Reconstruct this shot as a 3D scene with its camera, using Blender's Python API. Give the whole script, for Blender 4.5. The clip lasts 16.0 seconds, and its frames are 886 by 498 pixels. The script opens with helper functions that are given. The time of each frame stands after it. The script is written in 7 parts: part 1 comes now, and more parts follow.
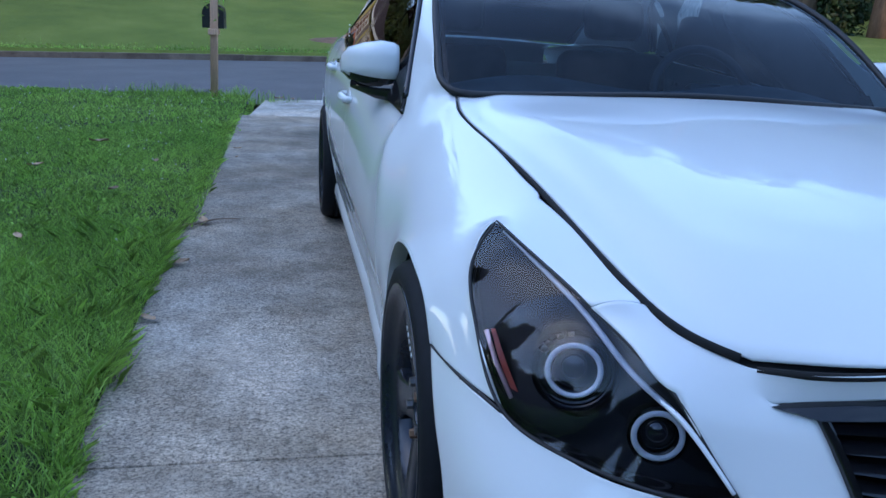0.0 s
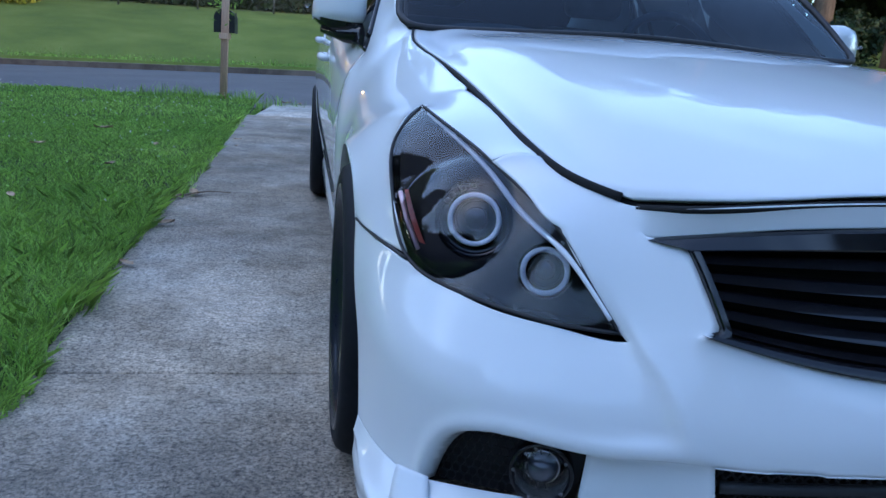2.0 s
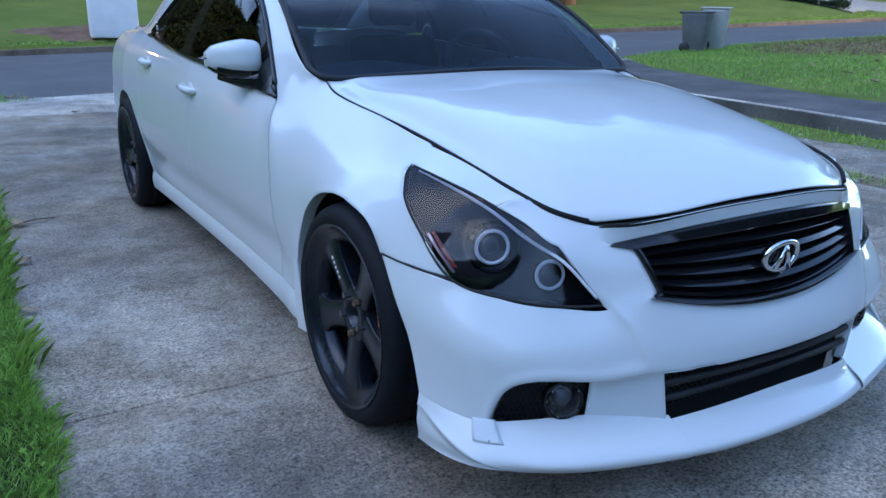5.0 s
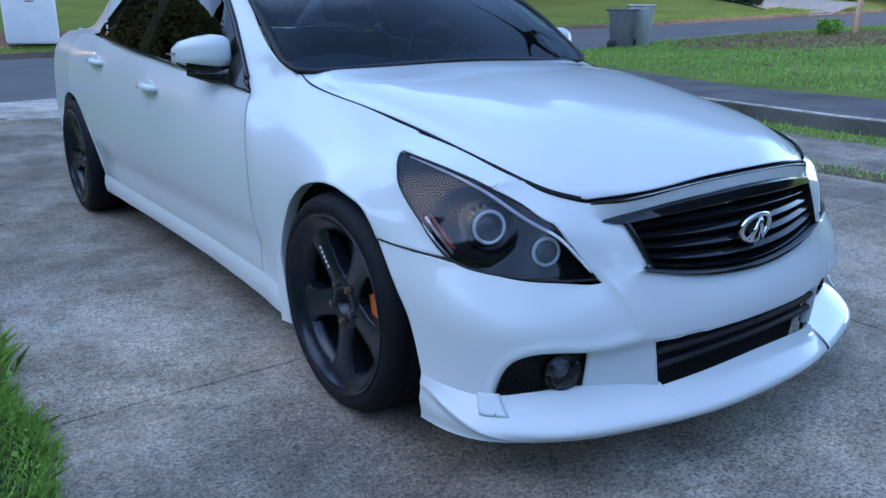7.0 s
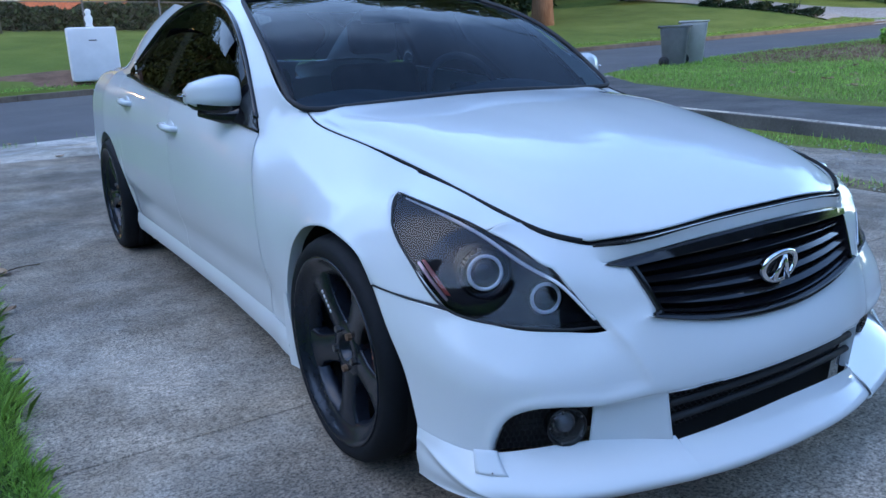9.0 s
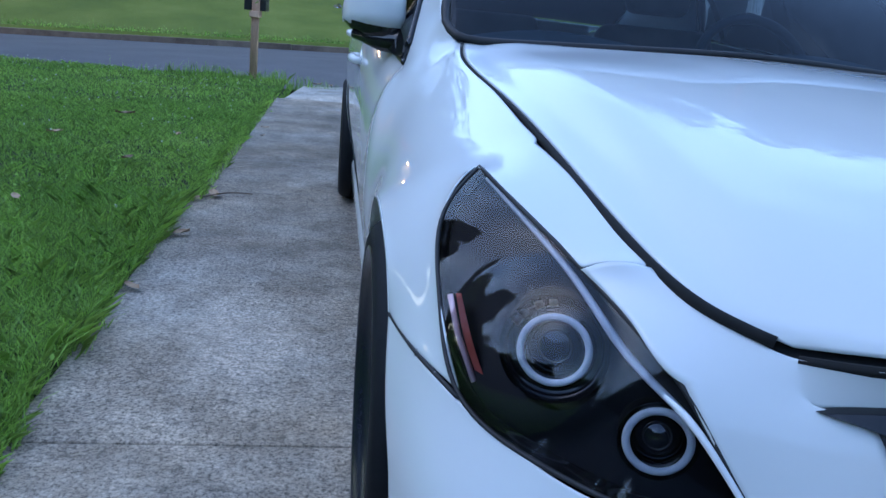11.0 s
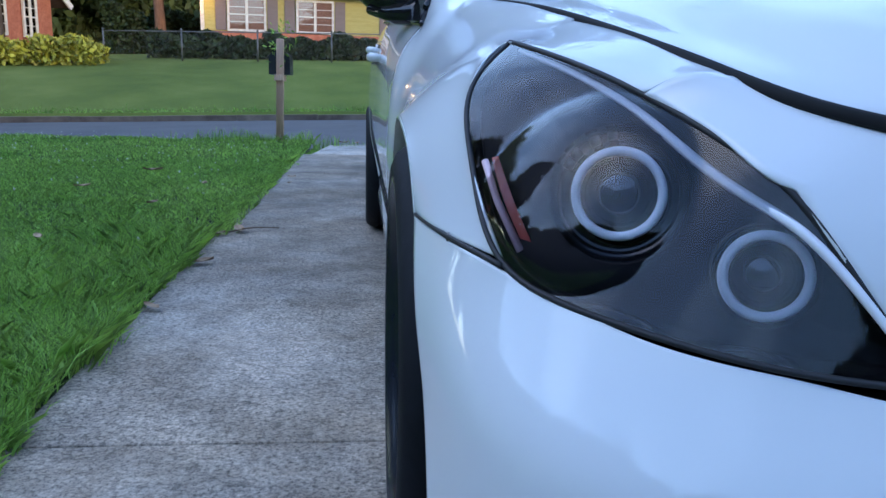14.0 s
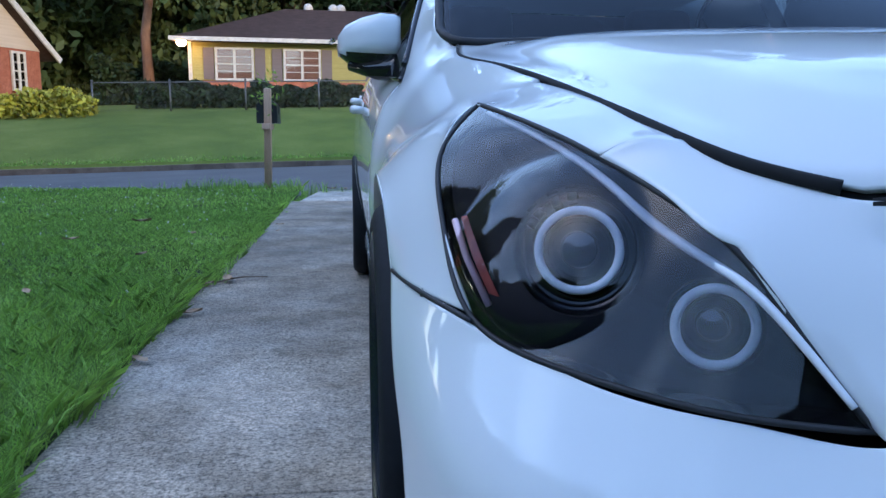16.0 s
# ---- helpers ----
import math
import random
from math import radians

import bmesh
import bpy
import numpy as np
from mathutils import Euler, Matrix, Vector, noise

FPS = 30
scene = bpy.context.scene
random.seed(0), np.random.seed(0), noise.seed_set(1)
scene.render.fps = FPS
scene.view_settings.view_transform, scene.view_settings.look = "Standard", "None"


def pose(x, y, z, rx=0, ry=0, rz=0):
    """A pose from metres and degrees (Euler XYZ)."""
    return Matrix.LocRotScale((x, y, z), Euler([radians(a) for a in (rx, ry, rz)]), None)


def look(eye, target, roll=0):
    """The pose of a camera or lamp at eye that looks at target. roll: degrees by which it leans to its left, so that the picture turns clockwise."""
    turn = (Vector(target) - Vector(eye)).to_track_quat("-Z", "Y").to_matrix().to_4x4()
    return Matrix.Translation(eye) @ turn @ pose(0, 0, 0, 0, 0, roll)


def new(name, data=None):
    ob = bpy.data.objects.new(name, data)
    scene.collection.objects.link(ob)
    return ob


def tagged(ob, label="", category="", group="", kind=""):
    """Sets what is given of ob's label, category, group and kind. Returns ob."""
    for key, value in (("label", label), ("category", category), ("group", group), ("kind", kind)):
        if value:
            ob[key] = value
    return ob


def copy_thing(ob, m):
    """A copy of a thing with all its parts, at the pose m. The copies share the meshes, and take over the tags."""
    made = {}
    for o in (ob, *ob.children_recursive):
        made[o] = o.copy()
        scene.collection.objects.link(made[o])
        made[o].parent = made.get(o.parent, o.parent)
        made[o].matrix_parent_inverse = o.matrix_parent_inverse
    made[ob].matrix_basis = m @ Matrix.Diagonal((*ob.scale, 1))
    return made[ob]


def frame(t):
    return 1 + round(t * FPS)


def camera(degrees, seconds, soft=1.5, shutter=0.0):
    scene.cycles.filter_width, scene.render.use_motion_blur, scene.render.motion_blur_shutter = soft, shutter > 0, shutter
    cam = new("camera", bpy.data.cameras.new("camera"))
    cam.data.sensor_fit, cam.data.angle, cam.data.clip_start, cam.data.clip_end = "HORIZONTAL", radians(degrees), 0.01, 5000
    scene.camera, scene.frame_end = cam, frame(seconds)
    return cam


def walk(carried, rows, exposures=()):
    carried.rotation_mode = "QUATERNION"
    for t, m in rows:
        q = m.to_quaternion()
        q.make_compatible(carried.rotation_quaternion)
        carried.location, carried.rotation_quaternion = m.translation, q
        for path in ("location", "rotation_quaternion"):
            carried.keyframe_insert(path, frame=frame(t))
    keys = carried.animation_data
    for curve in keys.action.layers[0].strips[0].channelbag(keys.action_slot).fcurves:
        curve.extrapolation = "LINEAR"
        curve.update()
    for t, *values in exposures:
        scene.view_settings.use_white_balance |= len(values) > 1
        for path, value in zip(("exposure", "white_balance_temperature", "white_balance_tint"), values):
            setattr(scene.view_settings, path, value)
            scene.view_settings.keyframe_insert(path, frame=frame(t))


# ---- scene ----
cam = camera(59.1, 16.0)
PATH = [
    (0, (-1.05, -1.406, 1.065), (-0.653, 0.474, 0.509), 3.3),
    (0.5, (-1.156, -1.506, 1.078), (-0.651, 0.336, 0.484), 2.7),
    (1, (-1.073, -1.522, 0.941), (-0.586, 0.334, 0.375), 3.3),
    (1.5, (-0.945, -1.549, 0.847), (-0.516, 0.331, 0.314), 3.9),
    (2, (-0.91, -1.575, 0.849), (-0.546, 0.328, 0.355), 4.5),
    (2.5, (-0.971, -1.575, 0.873), (-0.594, 0.327, 0.38), 3.0),
    (3, (-1.084, -1.56, 0.956), (-0.599, 0.307, 0.426), 1.7),
    (3.5, (-1.225, -1.641, 1.08), (-0.621, 0.164, 0.466), 1.7),
    (4, (-1.345, -1.784, 1.112), (-0.557, -0.059, 0.478), 0.8),
    (4.2, (-1.408, -1.834, 1.115), (-0.536, -0.142, 0.504), 0.6),
    (6.3, (-1.799, -1.799, 1.086), (-0.744, -0.199, 0.516), 1.2),
    (6.5, (-1.805, -1.795, 1.064), (-0.733, -0.201, 0.506), 1.1),
    (7, (-1.779, -1.794, 1.082), (-0.637, -0.258, 0.502), 0.3),
    (7.5, (-1.713, -1.796, 1.075), (-0.602, -0.222, 0.538), 2.0),
    (8, (-1.691, -1.797, 1.095), (-0.624, -0.185, 0.581), 0.1),
    (8.2, (-1.71, -1.805, 1.093), (-0.642, -0.198, 0.567), -1.2),
    (10.3, (-1.108, -1.566, 1.138), (-0.348, 0.206, 0.609), 1.8),
    (10.5, (-1.022, -1.45, 1.119), (-0.397, 0.366, 0.56), 1.9),
    (10.8, (-0.93, -1.31, 1.034), (-0.516, 0.565, 0.473), 4.2),
    (11, (-0.9, -1.209, 0.934), (-0.605, 0.689, 0.375), 5.5),
    (11.5, (-0.857, -1.119, 0.676), (-0.607, 0.799, 0.166), 2.8),
    (12, (-0.851, -1.107, 0.661), (-0.621, 0.832, 0.231), 3.6),
    (12.5, (-0.833, -1.103, 0.679), (-0.668, 0.853, 0.296), 1.6),
    (13, (-0.85, -1.101, 0.675), (-0.705, 0.857, 0.295), 1.8),
    (13.5, (-0.86, -1.096, 0.675), (-0.683, 0.857, 0.283), 1.8),
    (14, (-0.871, -1.109, 0.689), (-0.667, 0.84, 0.293), 1.5),
    (14.5, (-0.871, -1.144, 0.684), (-0.662, 0.808, 0.298), 1.1),
    (15, (-0.859, -1.138, 0.698), (-0.683, 0.824, 0.354), 0.9),
    (15.5, (-0.858, -1.139, 0.706), (-0.689, 0.831, 0.41), 0.4),
    (16, (-0.857, -1.147, 0.711), (-0.629, 0.819, 0.42), 0.2),
]
walk(cam, [(t, look(eye, target, roll)) for t, eye, target, roll in PATH],
     [(0, 1.57, 6180, 6.5), (16, 1.57, 6180, 6.5)])

# ---- sky, sun and exposure ----
world = bpy.data.worlds.new("dusk_sky")
scene.world = world
world.use_nodes = True
wn, wl = world.node_tree.nodes, world.node_tree.links
sky = wn.new("ShaderNodeTexSky")
sky.sky_type, sky.sun_disc = "NISHITA", False
sky.sun_elevation, sky.sun_rotation = radians(54), radians(285)
sky.air_density, sky.dust_density, sky.ozone_density = 1.0, 0.5, 2.0
wn["Background"].inputs["Strength"].default_value = 0.15
# thin broken cloud over the whole sky
wt, wz, wr, wx = (wn.new("ShaderNode" + k) for k in ("TexCoord", "TexNoise", "ValToRGB", "Mix"))
wz.inputs["Scale"].default_value, wz.inputs["Detail"].default_value, wz.inputs["Roughness"].default_value = 1.8, 7.0, 0.6
wr.color_ramp.elements[0].position, wr.color_ramp.elements[1].position = 0.48, 0.62
wr.color_ramp.elements[0].color, wr.color_ramp.elements[1].color = (0.80, 0.86, 0.97, 1), (2.0, 1.91, 1.86, 1)
wx.data_type, wx.blend_type = "RGBA", "MULTIPLY"
wx.inputs["Factor"].default_value = 1.0
wl.new(wt.outputs["Generated"], wz.inputs["Vector"])
wl.new(wz.outputs["Fac"], wr.inputs["Fac"])
wl.new(sky.outputs["Color"], wx.inputs["A"])
wl.new(wr.outputs["Color"], wx.inputs["B"])
wl.new(wx.outputs["Result"], wn["Background"].inputs["Color"])
sun_data = bpy.data.lights.new("sun", "SUN")
sun_data.energy, sun_data.angle, sun_data.color = 1.0, radians(10), (1.0, 0.74, 0.5)
sun = new("sun", sun_data)
sun.matrix_world = look((20.6, -34.3, 8.6), (0, 0, 0))


# ---- materials ----
def material(name, rough=0.5, metal=0.0, **sockets):
    m = bpy.data.materials.new(name)
    m.use_nodes = True
    b = m.node_tree.nodes["Principled BSDF"]
    b.inputs["Roughness"].default_value, b.inputs["Metallic"].default_value = rough, metal
    for key, value in sockets.items():
        b.inputs[key.replace("_", " ")].default_value = value
    return m


def noise_node(m, scale, detail=4.0, rough=0.55, coord="Object", stretch=(1, 1, 1)):
    n, k = m.node_tree.nodes, m.node_tree.links
    tc, mp, nz = n.new("ShaderNodeTexCoord"), n.new("ShaderNodeMapping"), n.new("ShaderNodeTexNoise")
    mp.inputs["Scale"].default_value = stretch
    nz.inputs["Scale"].default_value, nz.inputs["Detail"].default_value, nz.inputs["Roughness"].default_value = scale, detail, rough
    k.new(tc.outputs[coord], mp.inputs["Vector"])
    k.new(mp.outputs["Vector"], nz.inputs["Vector"])
    return nz.outputs["Fac"]


def ramp(m, fac, stops):
    r = m.node_tree.nodes.new("ShaderNodeValToRGB")
    e = r.color_ramp.elements
    while len(e) < len(stops):
        e.new(0.5)
    for el, (pos, col) in zip(e, stops):
        el.position, el.color = pos, (*col, 1)
    m.node_tree.links.new(fac, r.inputs["Fac"])
    return r.outputs["Color"]


def mix(m, fac, a, b, mode="MIX"):
    x = m.node_tree.nodes.new("ShaderNodeMix")
    x.data_type, x.blend_type = "RGBA", mode
    k = m.node_tree.links
    for socket, value in ((x.inputs["Factor"], fac), (x.inputs["A"], a), (x.inputs["B"], b)):
        if hasattr(value, "is_linked"):
            k.new(value, socket)
        else:
            socket.default_value = value if isinstance(value, (int, float)) else (*value, 1)
    return x.outputs["Result"]


def bump(m, fac, strength, distance):
    b = m.node_tree.nodes.new("ShaderNodeBump")
    b.inputs["Strength"].default_value, b.inputs["Distance"].default_value = strength, distance
    m.node_tree.links.new(fac, b.inputs["Height"])
    m.node_tree.links.new(b.outputs["Normal"], m.node_tree.nodes["Principled BSDF"].inputs["Normal"])


def coloured(name, stops, scale, rough, bump_scale=0.0, bump_depth=0.002, fine=0.0, stretch=(1, 1, 1), coord="Object", **kw):
    """A material whose colour wanders over the stops at one scale, with finer grain multiplied in."""
    m = material(name, rough, **kw)
    col = ramp(m, noise_node(m, scale, 6, 0.6, coord, stretch), stops)
    if fine:
        grain = ramp(m, noise_node(m, fine, 3, 0.6, coord, stretch), [(0.3, (0.72, 0.72, 0.72)), (0.7, (1, 1, 1))])
        col = mix(m, 1.0, col, grain, "MULTIPLY")
    m.node_tree.links.new(col, m.node_tree.nodes["Principled BSDF"].inputs["Base Color"])
    if bump_scale:
        bump(m, noise_node(m, bump_scale, 5, 0.6, coord, stretch), 0.6, bump_depth)
    return m


def vary(m, amount=0.25):
    """Let alike pieces differ a little in brightness."""
    n, k = m.node_tree.nodes, m.node_tree.links
    b = n["Principled BSDF"]
    info, mr = n.new("ShaderNodeObjectInfo"), n.new("ShaderNodeMapRange")
    mr.inputs["To Min"].default_value, mr.inputs["To Max"].default_value = 1 - amount, 1 + amount
    k.new(info.outputs["Random"], mr.inputs["Value"])
    link = b.inputs["Base Color"].links
    src = link[0].from_socket if link else tuple(b.inputs["Base Color"].default_value)[:3]
    hue = n.new("ShaderNodeHueSaturation")
    if link:
        k.new(src, hue.inputs["Color"])
    else:
        hue.inputs["Color"].default_value = (*src, 1)
    k.new(mr.outputs["Result"], hue.inputs["Value"])
    k.new(hue.outputs["Color"], b.inputs["Base Color"])
    return m


def island_vary(m, dark=0.6, light=1.3):
    """The same for the loose pieces of one joined mesh."""
    n, k = m.node_tree.nodes, m.node_tree.links
    b = n["Principled BSDF"]
    geo, mr, hue = n.new("ShaderNodeNewGeometry"), n.new("ShaderNodeMapRange"), n.new("ShaderNodeHueSaturation")
    mr.inputs["To Min"].default_value, mr.inputs["To Max"].default_value = dark, light
    k.new(geo.outputs["Random Per Island"], mr.inputs["Value"])
    k.new(mr.outputs["Result"], hue.inputs["Value"])
    link = b.inputs["Base Color"].links
    k.new(link[0].from_socket, hue.inputs["Color"])
    k.new(hue.outputs["Color"], b.inputs["Base Color"])
    return m


def glassy(name, tint, gloss_rough=0.01, ior=1.45, base=0.0):
    """Thin tinted glass: what lies behind shows through the tint, and the surface reflects by Fresnel."""
    m = bpy.data.materials.new(name)
    m.use_nodes = True
    n, k = m.node_tree.nodes, m.node_tree.links
    n.remove(n["Principled BSDF"])
    tr, gl, fr, mx, ad = (n.new("ShaderNode" + x) for x in ("BsdfTransparent", "BsdfGlossy", "Fresnel", "MixShader", "Math"))
    tr.inputs["Color"].default_value = (*tint, 1)
    gl.inputs["Roughness"].default_value = gloss_rough
    fr.inputs["IOR"].default_value = ior
    ad.operation, ad.inputs[1].default_value, ad.use_clamp = "ADD", base, True
    k.new(fr.outputs[0], ad.inputs[0])
    k.new(ad.outputs[0], mx.inputs["Fac"])
    k.new(tr.outputs[0], mx.inputs[1])
    k.new(gl.outputs[0], mx.inputs[2])
    k.new(mx.outputs[0], n["Material Output"].inputs["Surface"])
    return m


def leafy(m, share=0.35):
    """Lets part of the light through thin blades."""
    n, k = m.node_tree.nodes, m.node_tree.links
    b = n["Principled BSDF"]
    tl, mx = n.new("ShaderNodeBsdfTranslucent"), n.new("ShaderNodeMixShader")
    mx.inputs["Fac"].default_value = share
    k.new(b.inputs["Base Color"].links[0].from_socket, tl.inputs["Color"])
    k.new(b.outputs[0], mx.inputs[1])
    k.new(tl.outputs[0], mx.inputs[2])
    k.new(mx.outputs[0], n["Material Output"].inputs["Surface"])
    return m


def glow(name, colour, strength):
    m = material(name, 0.4)
    b = m.node_tree.nodes["Principled BSDF"]
    b.inputs["Base Color"].default_value = (*colour, 1)
    b.inputs["Emission Color"].default_value, b.inputs["Emission Strength"].default_value = (*colour, 1), strength
    return m


PAINT = coloured("white_car_paint", [(0.3, (0.67, 0.695, 0.685)), (0.7, (0.705, 0.73, 0.72))], 1.3, 0.45, Specular_IOR_Level=0.1, Coat_Weight=1.0, Coat_Roughness=0.008, Coat_IOR=1.52)
BLACK_GLOSS = coloured("gloss_black_plastic", [(0.3, (0.006, 0.006, 0.007)), (0.7, (0.014, 0.014, 0.016))], 6, 0.09)
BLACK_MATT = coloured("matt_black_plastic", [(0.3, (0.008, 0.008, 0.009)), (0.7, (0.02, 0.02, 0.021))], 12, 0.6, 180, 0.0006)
# near-black for seals, underbody and recesses, whose deep shade is in the colour
VOID = coloured("void_black", [(0.3, (0.003, 0.003, 0.003)), (0.7, (0.007, 0.007, 0.007))], 9, 0.9)
RUBBER = coloured("tyre_rubber", [(0.3, (0.007, 0.008, 0.010)), (0.7, (0.012, 0.014, 0.018))], 7, 0.7, 90, 0.001, fine=60, Specular_IOR_Level=0.22)
RIM = coloured("gunmetal_wheel_paint", [(0.3, (0.012, 0.016, 0.024)), (0.7, (0.022, 0.027, 0.038))], 9, 0.24, fine=80, metal=0.3)
STEEL = coloured("brake_steel", [(0.3, (0.22, 0.21, 0.2)), (0.7, (0.36, 0.35, 0.34))], 12, 0.35, metal=1.0, fine=90)
RUST = coloured("rusty_iron", [(0.3, (0.12, 0.06, 0.03)), (0.7, (0.25, 0.16, 0.1))], 30, 0.7, metal=0.4)
CALIPER = coloured("orange_caliper_paint", [(0.3, (0.65, 0.12, 0.02)), (0.7, (0.8, 0.19, 0.03))], 8, 0.35)
CHROME = coloured("chrome", [(0.3, (0.8, 0.8, 0.82)), (0.7, (0.88, 0.88, 0.9))], 8, 0.06, metal=1.0)
LENS = glassy("smoked_polycarbonate", (0.80, 0.81, 0.85), 0.012, 1.45, 0.012)
LAMP_BLACK = coloured("polished_black_bezel", [(0.3, (0.006, 0.006, 0.008)), (0.7, (0.012, 0.012, 0.015))], 8, 0.5, IOR=1.22)
FOG_GLASS = coloured("pale_fog_glass", [(0.3, (0.09, 0.095, 0.105)), (0.7, (0.15, 0.155, 0.165))], 12, 0.05, Coat_Weight=1.0, Coat_Roughness=0.01)
BULB_GLASS = coloured("projector_glass", [(0.3, (0.008, 0.009, 0.012)), (0.7, (0.016, 0.017, 0.022))], 12, 0.03, Coat_Weight=1.0, Coat_Roughness=0.01)
RING_WHITE = coloured("frosted_light_ring", [(0.3, (0.80, 0.81, 0.83)), (0.7, (0.86, 0.87, 0.88))], 10, 0.35)
AMBER = coloured("orange_reflector", [(0.3, (0.30, 0.06, 0.045)), (0.7, (0.42, 0.10, 0.08))], 40, 0.2, 300, 0.0008)
PINK_REFLECTOR = coloured("pale_reflector", [(0.3, (0.66, 0.45, 0.47)), (0.7, (0.78, 0.56, 0.58))], 30, 0.2)
SCREEN_GLASS = glassy("windscreen_glass", (0.30, 0.46, 0.58), 0.01, 1.40, 0.0)
TINT_GLASS = glassy("tinted_side_glass", (0.012, 0.013, 0.015), 0.01, 1.36, 0.0)
CABIN = coloured("grey_cabin_trim", [(0.3, (0.05, 0.055, 0.06)), (0.7, (0.09, 0.095, 0.1))], 9, 0.7, 140, 0.001)
SEAT = coloured("pale_seat_leather", [(0.3, (0.05, 0.052, 0.055)), (0.7, (0.08, 0.082, 0.086))], 9, 0.6, 120, 0.001)
DECAL = coloured("white_decal", [(0.3, (0.75, 0.75, 0.75)), (0.7, (0.82, 0.82, 0.82))], 30, 0.5)


# ---- mesh helpers ----
def part(name, bm, mat, parent=None, label="", smooth=True):
    """Links a bmesh as one mesh object, under a thing or a part if one is given."""
    me = bpy.data.meshes.new(name)
    bm.to_mesh(me)
    bm.free()
    me.materials.append(mat)
    if smooth:
        me.polygons.foreach_set("use_smooth", [True] * len(me.polygons))
    ob = new(name, me)
    ob.parent = parent
    if label:
        ob["label"] = label
    return ob


def thing(name, label, category, group="", kind="", at=(0, 0, 0)):
    ob = new(name)
    ob.location = at
    ob.empty_display_size = 0.1
    return tagged(ob, label, category, group, kind)


def raw(name, verts, faces, mat, parent=None, smooth=False, label=""):
    """A mesh straight from arrays, for many small pieces."""
    me = bpy.data.meshes.new(name)
    me.from_pydata([tuple(v) for v in verts], [], [tuple(f) for f in faces])
    me.materials.append(mat)
    if smooth:
        me.polygons.foreach_set("use_smooth", [True] * len(me.polygons))
    ob = new(name, me)
    ob.parent = parent
    if label:
        ob["label"] = label
    return ob


def quads(name, verts, mat, parent=None, label="", size=4):
    """Loose polygons of one size from an array (n, size, 3)."""
    n = len(verts)
    me = bpy.data.meshes.new(name)
    me.vertices.add(n * size)
    me.vertices.foreach_set("co", np.asarray(verts, dtype=np.float32).ravel())
    me.loops.add(n * size)
    me.loops.foreach_set("vertex_index", np.arange(n * size, dtype=np.int32))
    me.polygons.add(n)
    me.polygons.foreach_set("loop_start", np.arange(n, dtype=np.int32) * size)
    me.update(calc_edges=True)
    me.validate()
    me.materials.append(mat)
    ob = new(name, me)
    ob.parent = parent
    if label:
        ob["label"] = label
    return ob


def spline(knots, values, at):
    """Natural cubic through the values at the knots."""
    knots, values, at = np.asarray(knots, float), np.asarray(values, float), np.asarray(at, float)
    n = len(knots)
    if n == 2:
        f = ((at - knots[0]) / (knots[1] - knots[0]))[:, None]
        return values[0] * (1 - f) + values[1] * f
    h = np.diff(knots)
    a, r = np.eye(n), np.zeros((n, values.shape[1]))
    for i in range(1, n - 1):
        a[i, i - 1:i + 2] = h[i - 1], 2 * (h[i - 1] + h[i]), h[i]
        r[i] = 6 * ((values[i + 1] - values[i]) / h[i] - (values[i] - values[i - 1]) / h[i - 1])
    m = np.linalg.solve(a, r)
    i = np.clip(np.searchsorted(knots, at) - 1, 0, n - 2)
    lo, hi, hh = at - knots[i], knots[i + 1] - at, h[i]
    c = lambda x: x[:, None]
    return (m[i] * c(hi ** 3) + m[i + 1] * c(lo ** 3)) / c(6 * hh) + (values[i] / c(hh) - m[i] * c(hh / 6)) * c(hi) + (values[i + 1] / c(hh) - m[i + 1] * c(hh / 6)) * c(lo)


def curve(points, n):
    """n + 1 points along a smooth curve through the given ones."""
    p = np.asarray(points, float)
    t = np.concatenate([[0], np.cumsum(np.sqrt(np.linalg.norm(np.diff(p, axis=0), axis=1)) + 1e-6)])
    return spline(t, p, np.linspace(0, t[-1], n + 1))


def surface(rows, nu, nv):
    """A smooth grid (nv + 1, nu + 1, 3) through rows of control points, all rows equally long."""
    c = np.asarray(rows, float)
    step = np.sqrt(np.linalg.norm(np.diff(c, axis=1), axis=2)).mean(axis=0) + 1e-6
    tu = np.concatenate([[0], np.cumsum(step)])
    fine = np.array([spline(tu, r, np.linspace(0, tu[-1], nu + 1)) for r in c])
    stepv = np.sqrt(np.linalg.norm(np.diff(c, axis=0), axis=2)).mean(axis=1) + 1e-6
    tv = np.concatenate([[0], np.cumsum(stepv)])
    return spline(tv, fine.reshape(len(c), -1), np.linspace(0, tv[-1], nv + 1)).reshape(nv + 1, nu + 1, 3)


def relaxed(grid, times):
    """Evens out a grid inside its fixed edges."""
    g = np.array(grid)
    for _ in range(times):
        g[1:-1, 1:-1] = 0.5 * g[1:-1, 1:-1] + 0.125 * (g[:-2, 1:-1] + g[2:, 1:-1] + g[1:-1, :-2] + g[1:-1, 2:])
    return g


def bulged(low, high, bulge, steps=3):
    """Rows between two edges, pushed out along (x, y, z) by bulge (one vector, or one for each control point)."""
    a, b = np.asarray(low, float), np.asarray(high, float)
    g = np.broadcast_to(np.asarray(bulge, float), a.shape)
    return [a + (b - a) * t + g * 4 * t * (1 - t) for t in np.linspace(0, 1, steps + 1)]


def sheet(bm, grid):
    """Adds a grid of points as faces."""
    nv, nu = grid.shape[:2]
    vs = [[bm.verts.new(tuple(p)) for p in row] for row in grid]
    for j in range(nv - 1):
        for i in range(nu - 1):
            bm.faces.new((vs[j][i], vs[j][i + 1], vs[j + 1][i + 1], vs[j + 1][i]))
    return vs


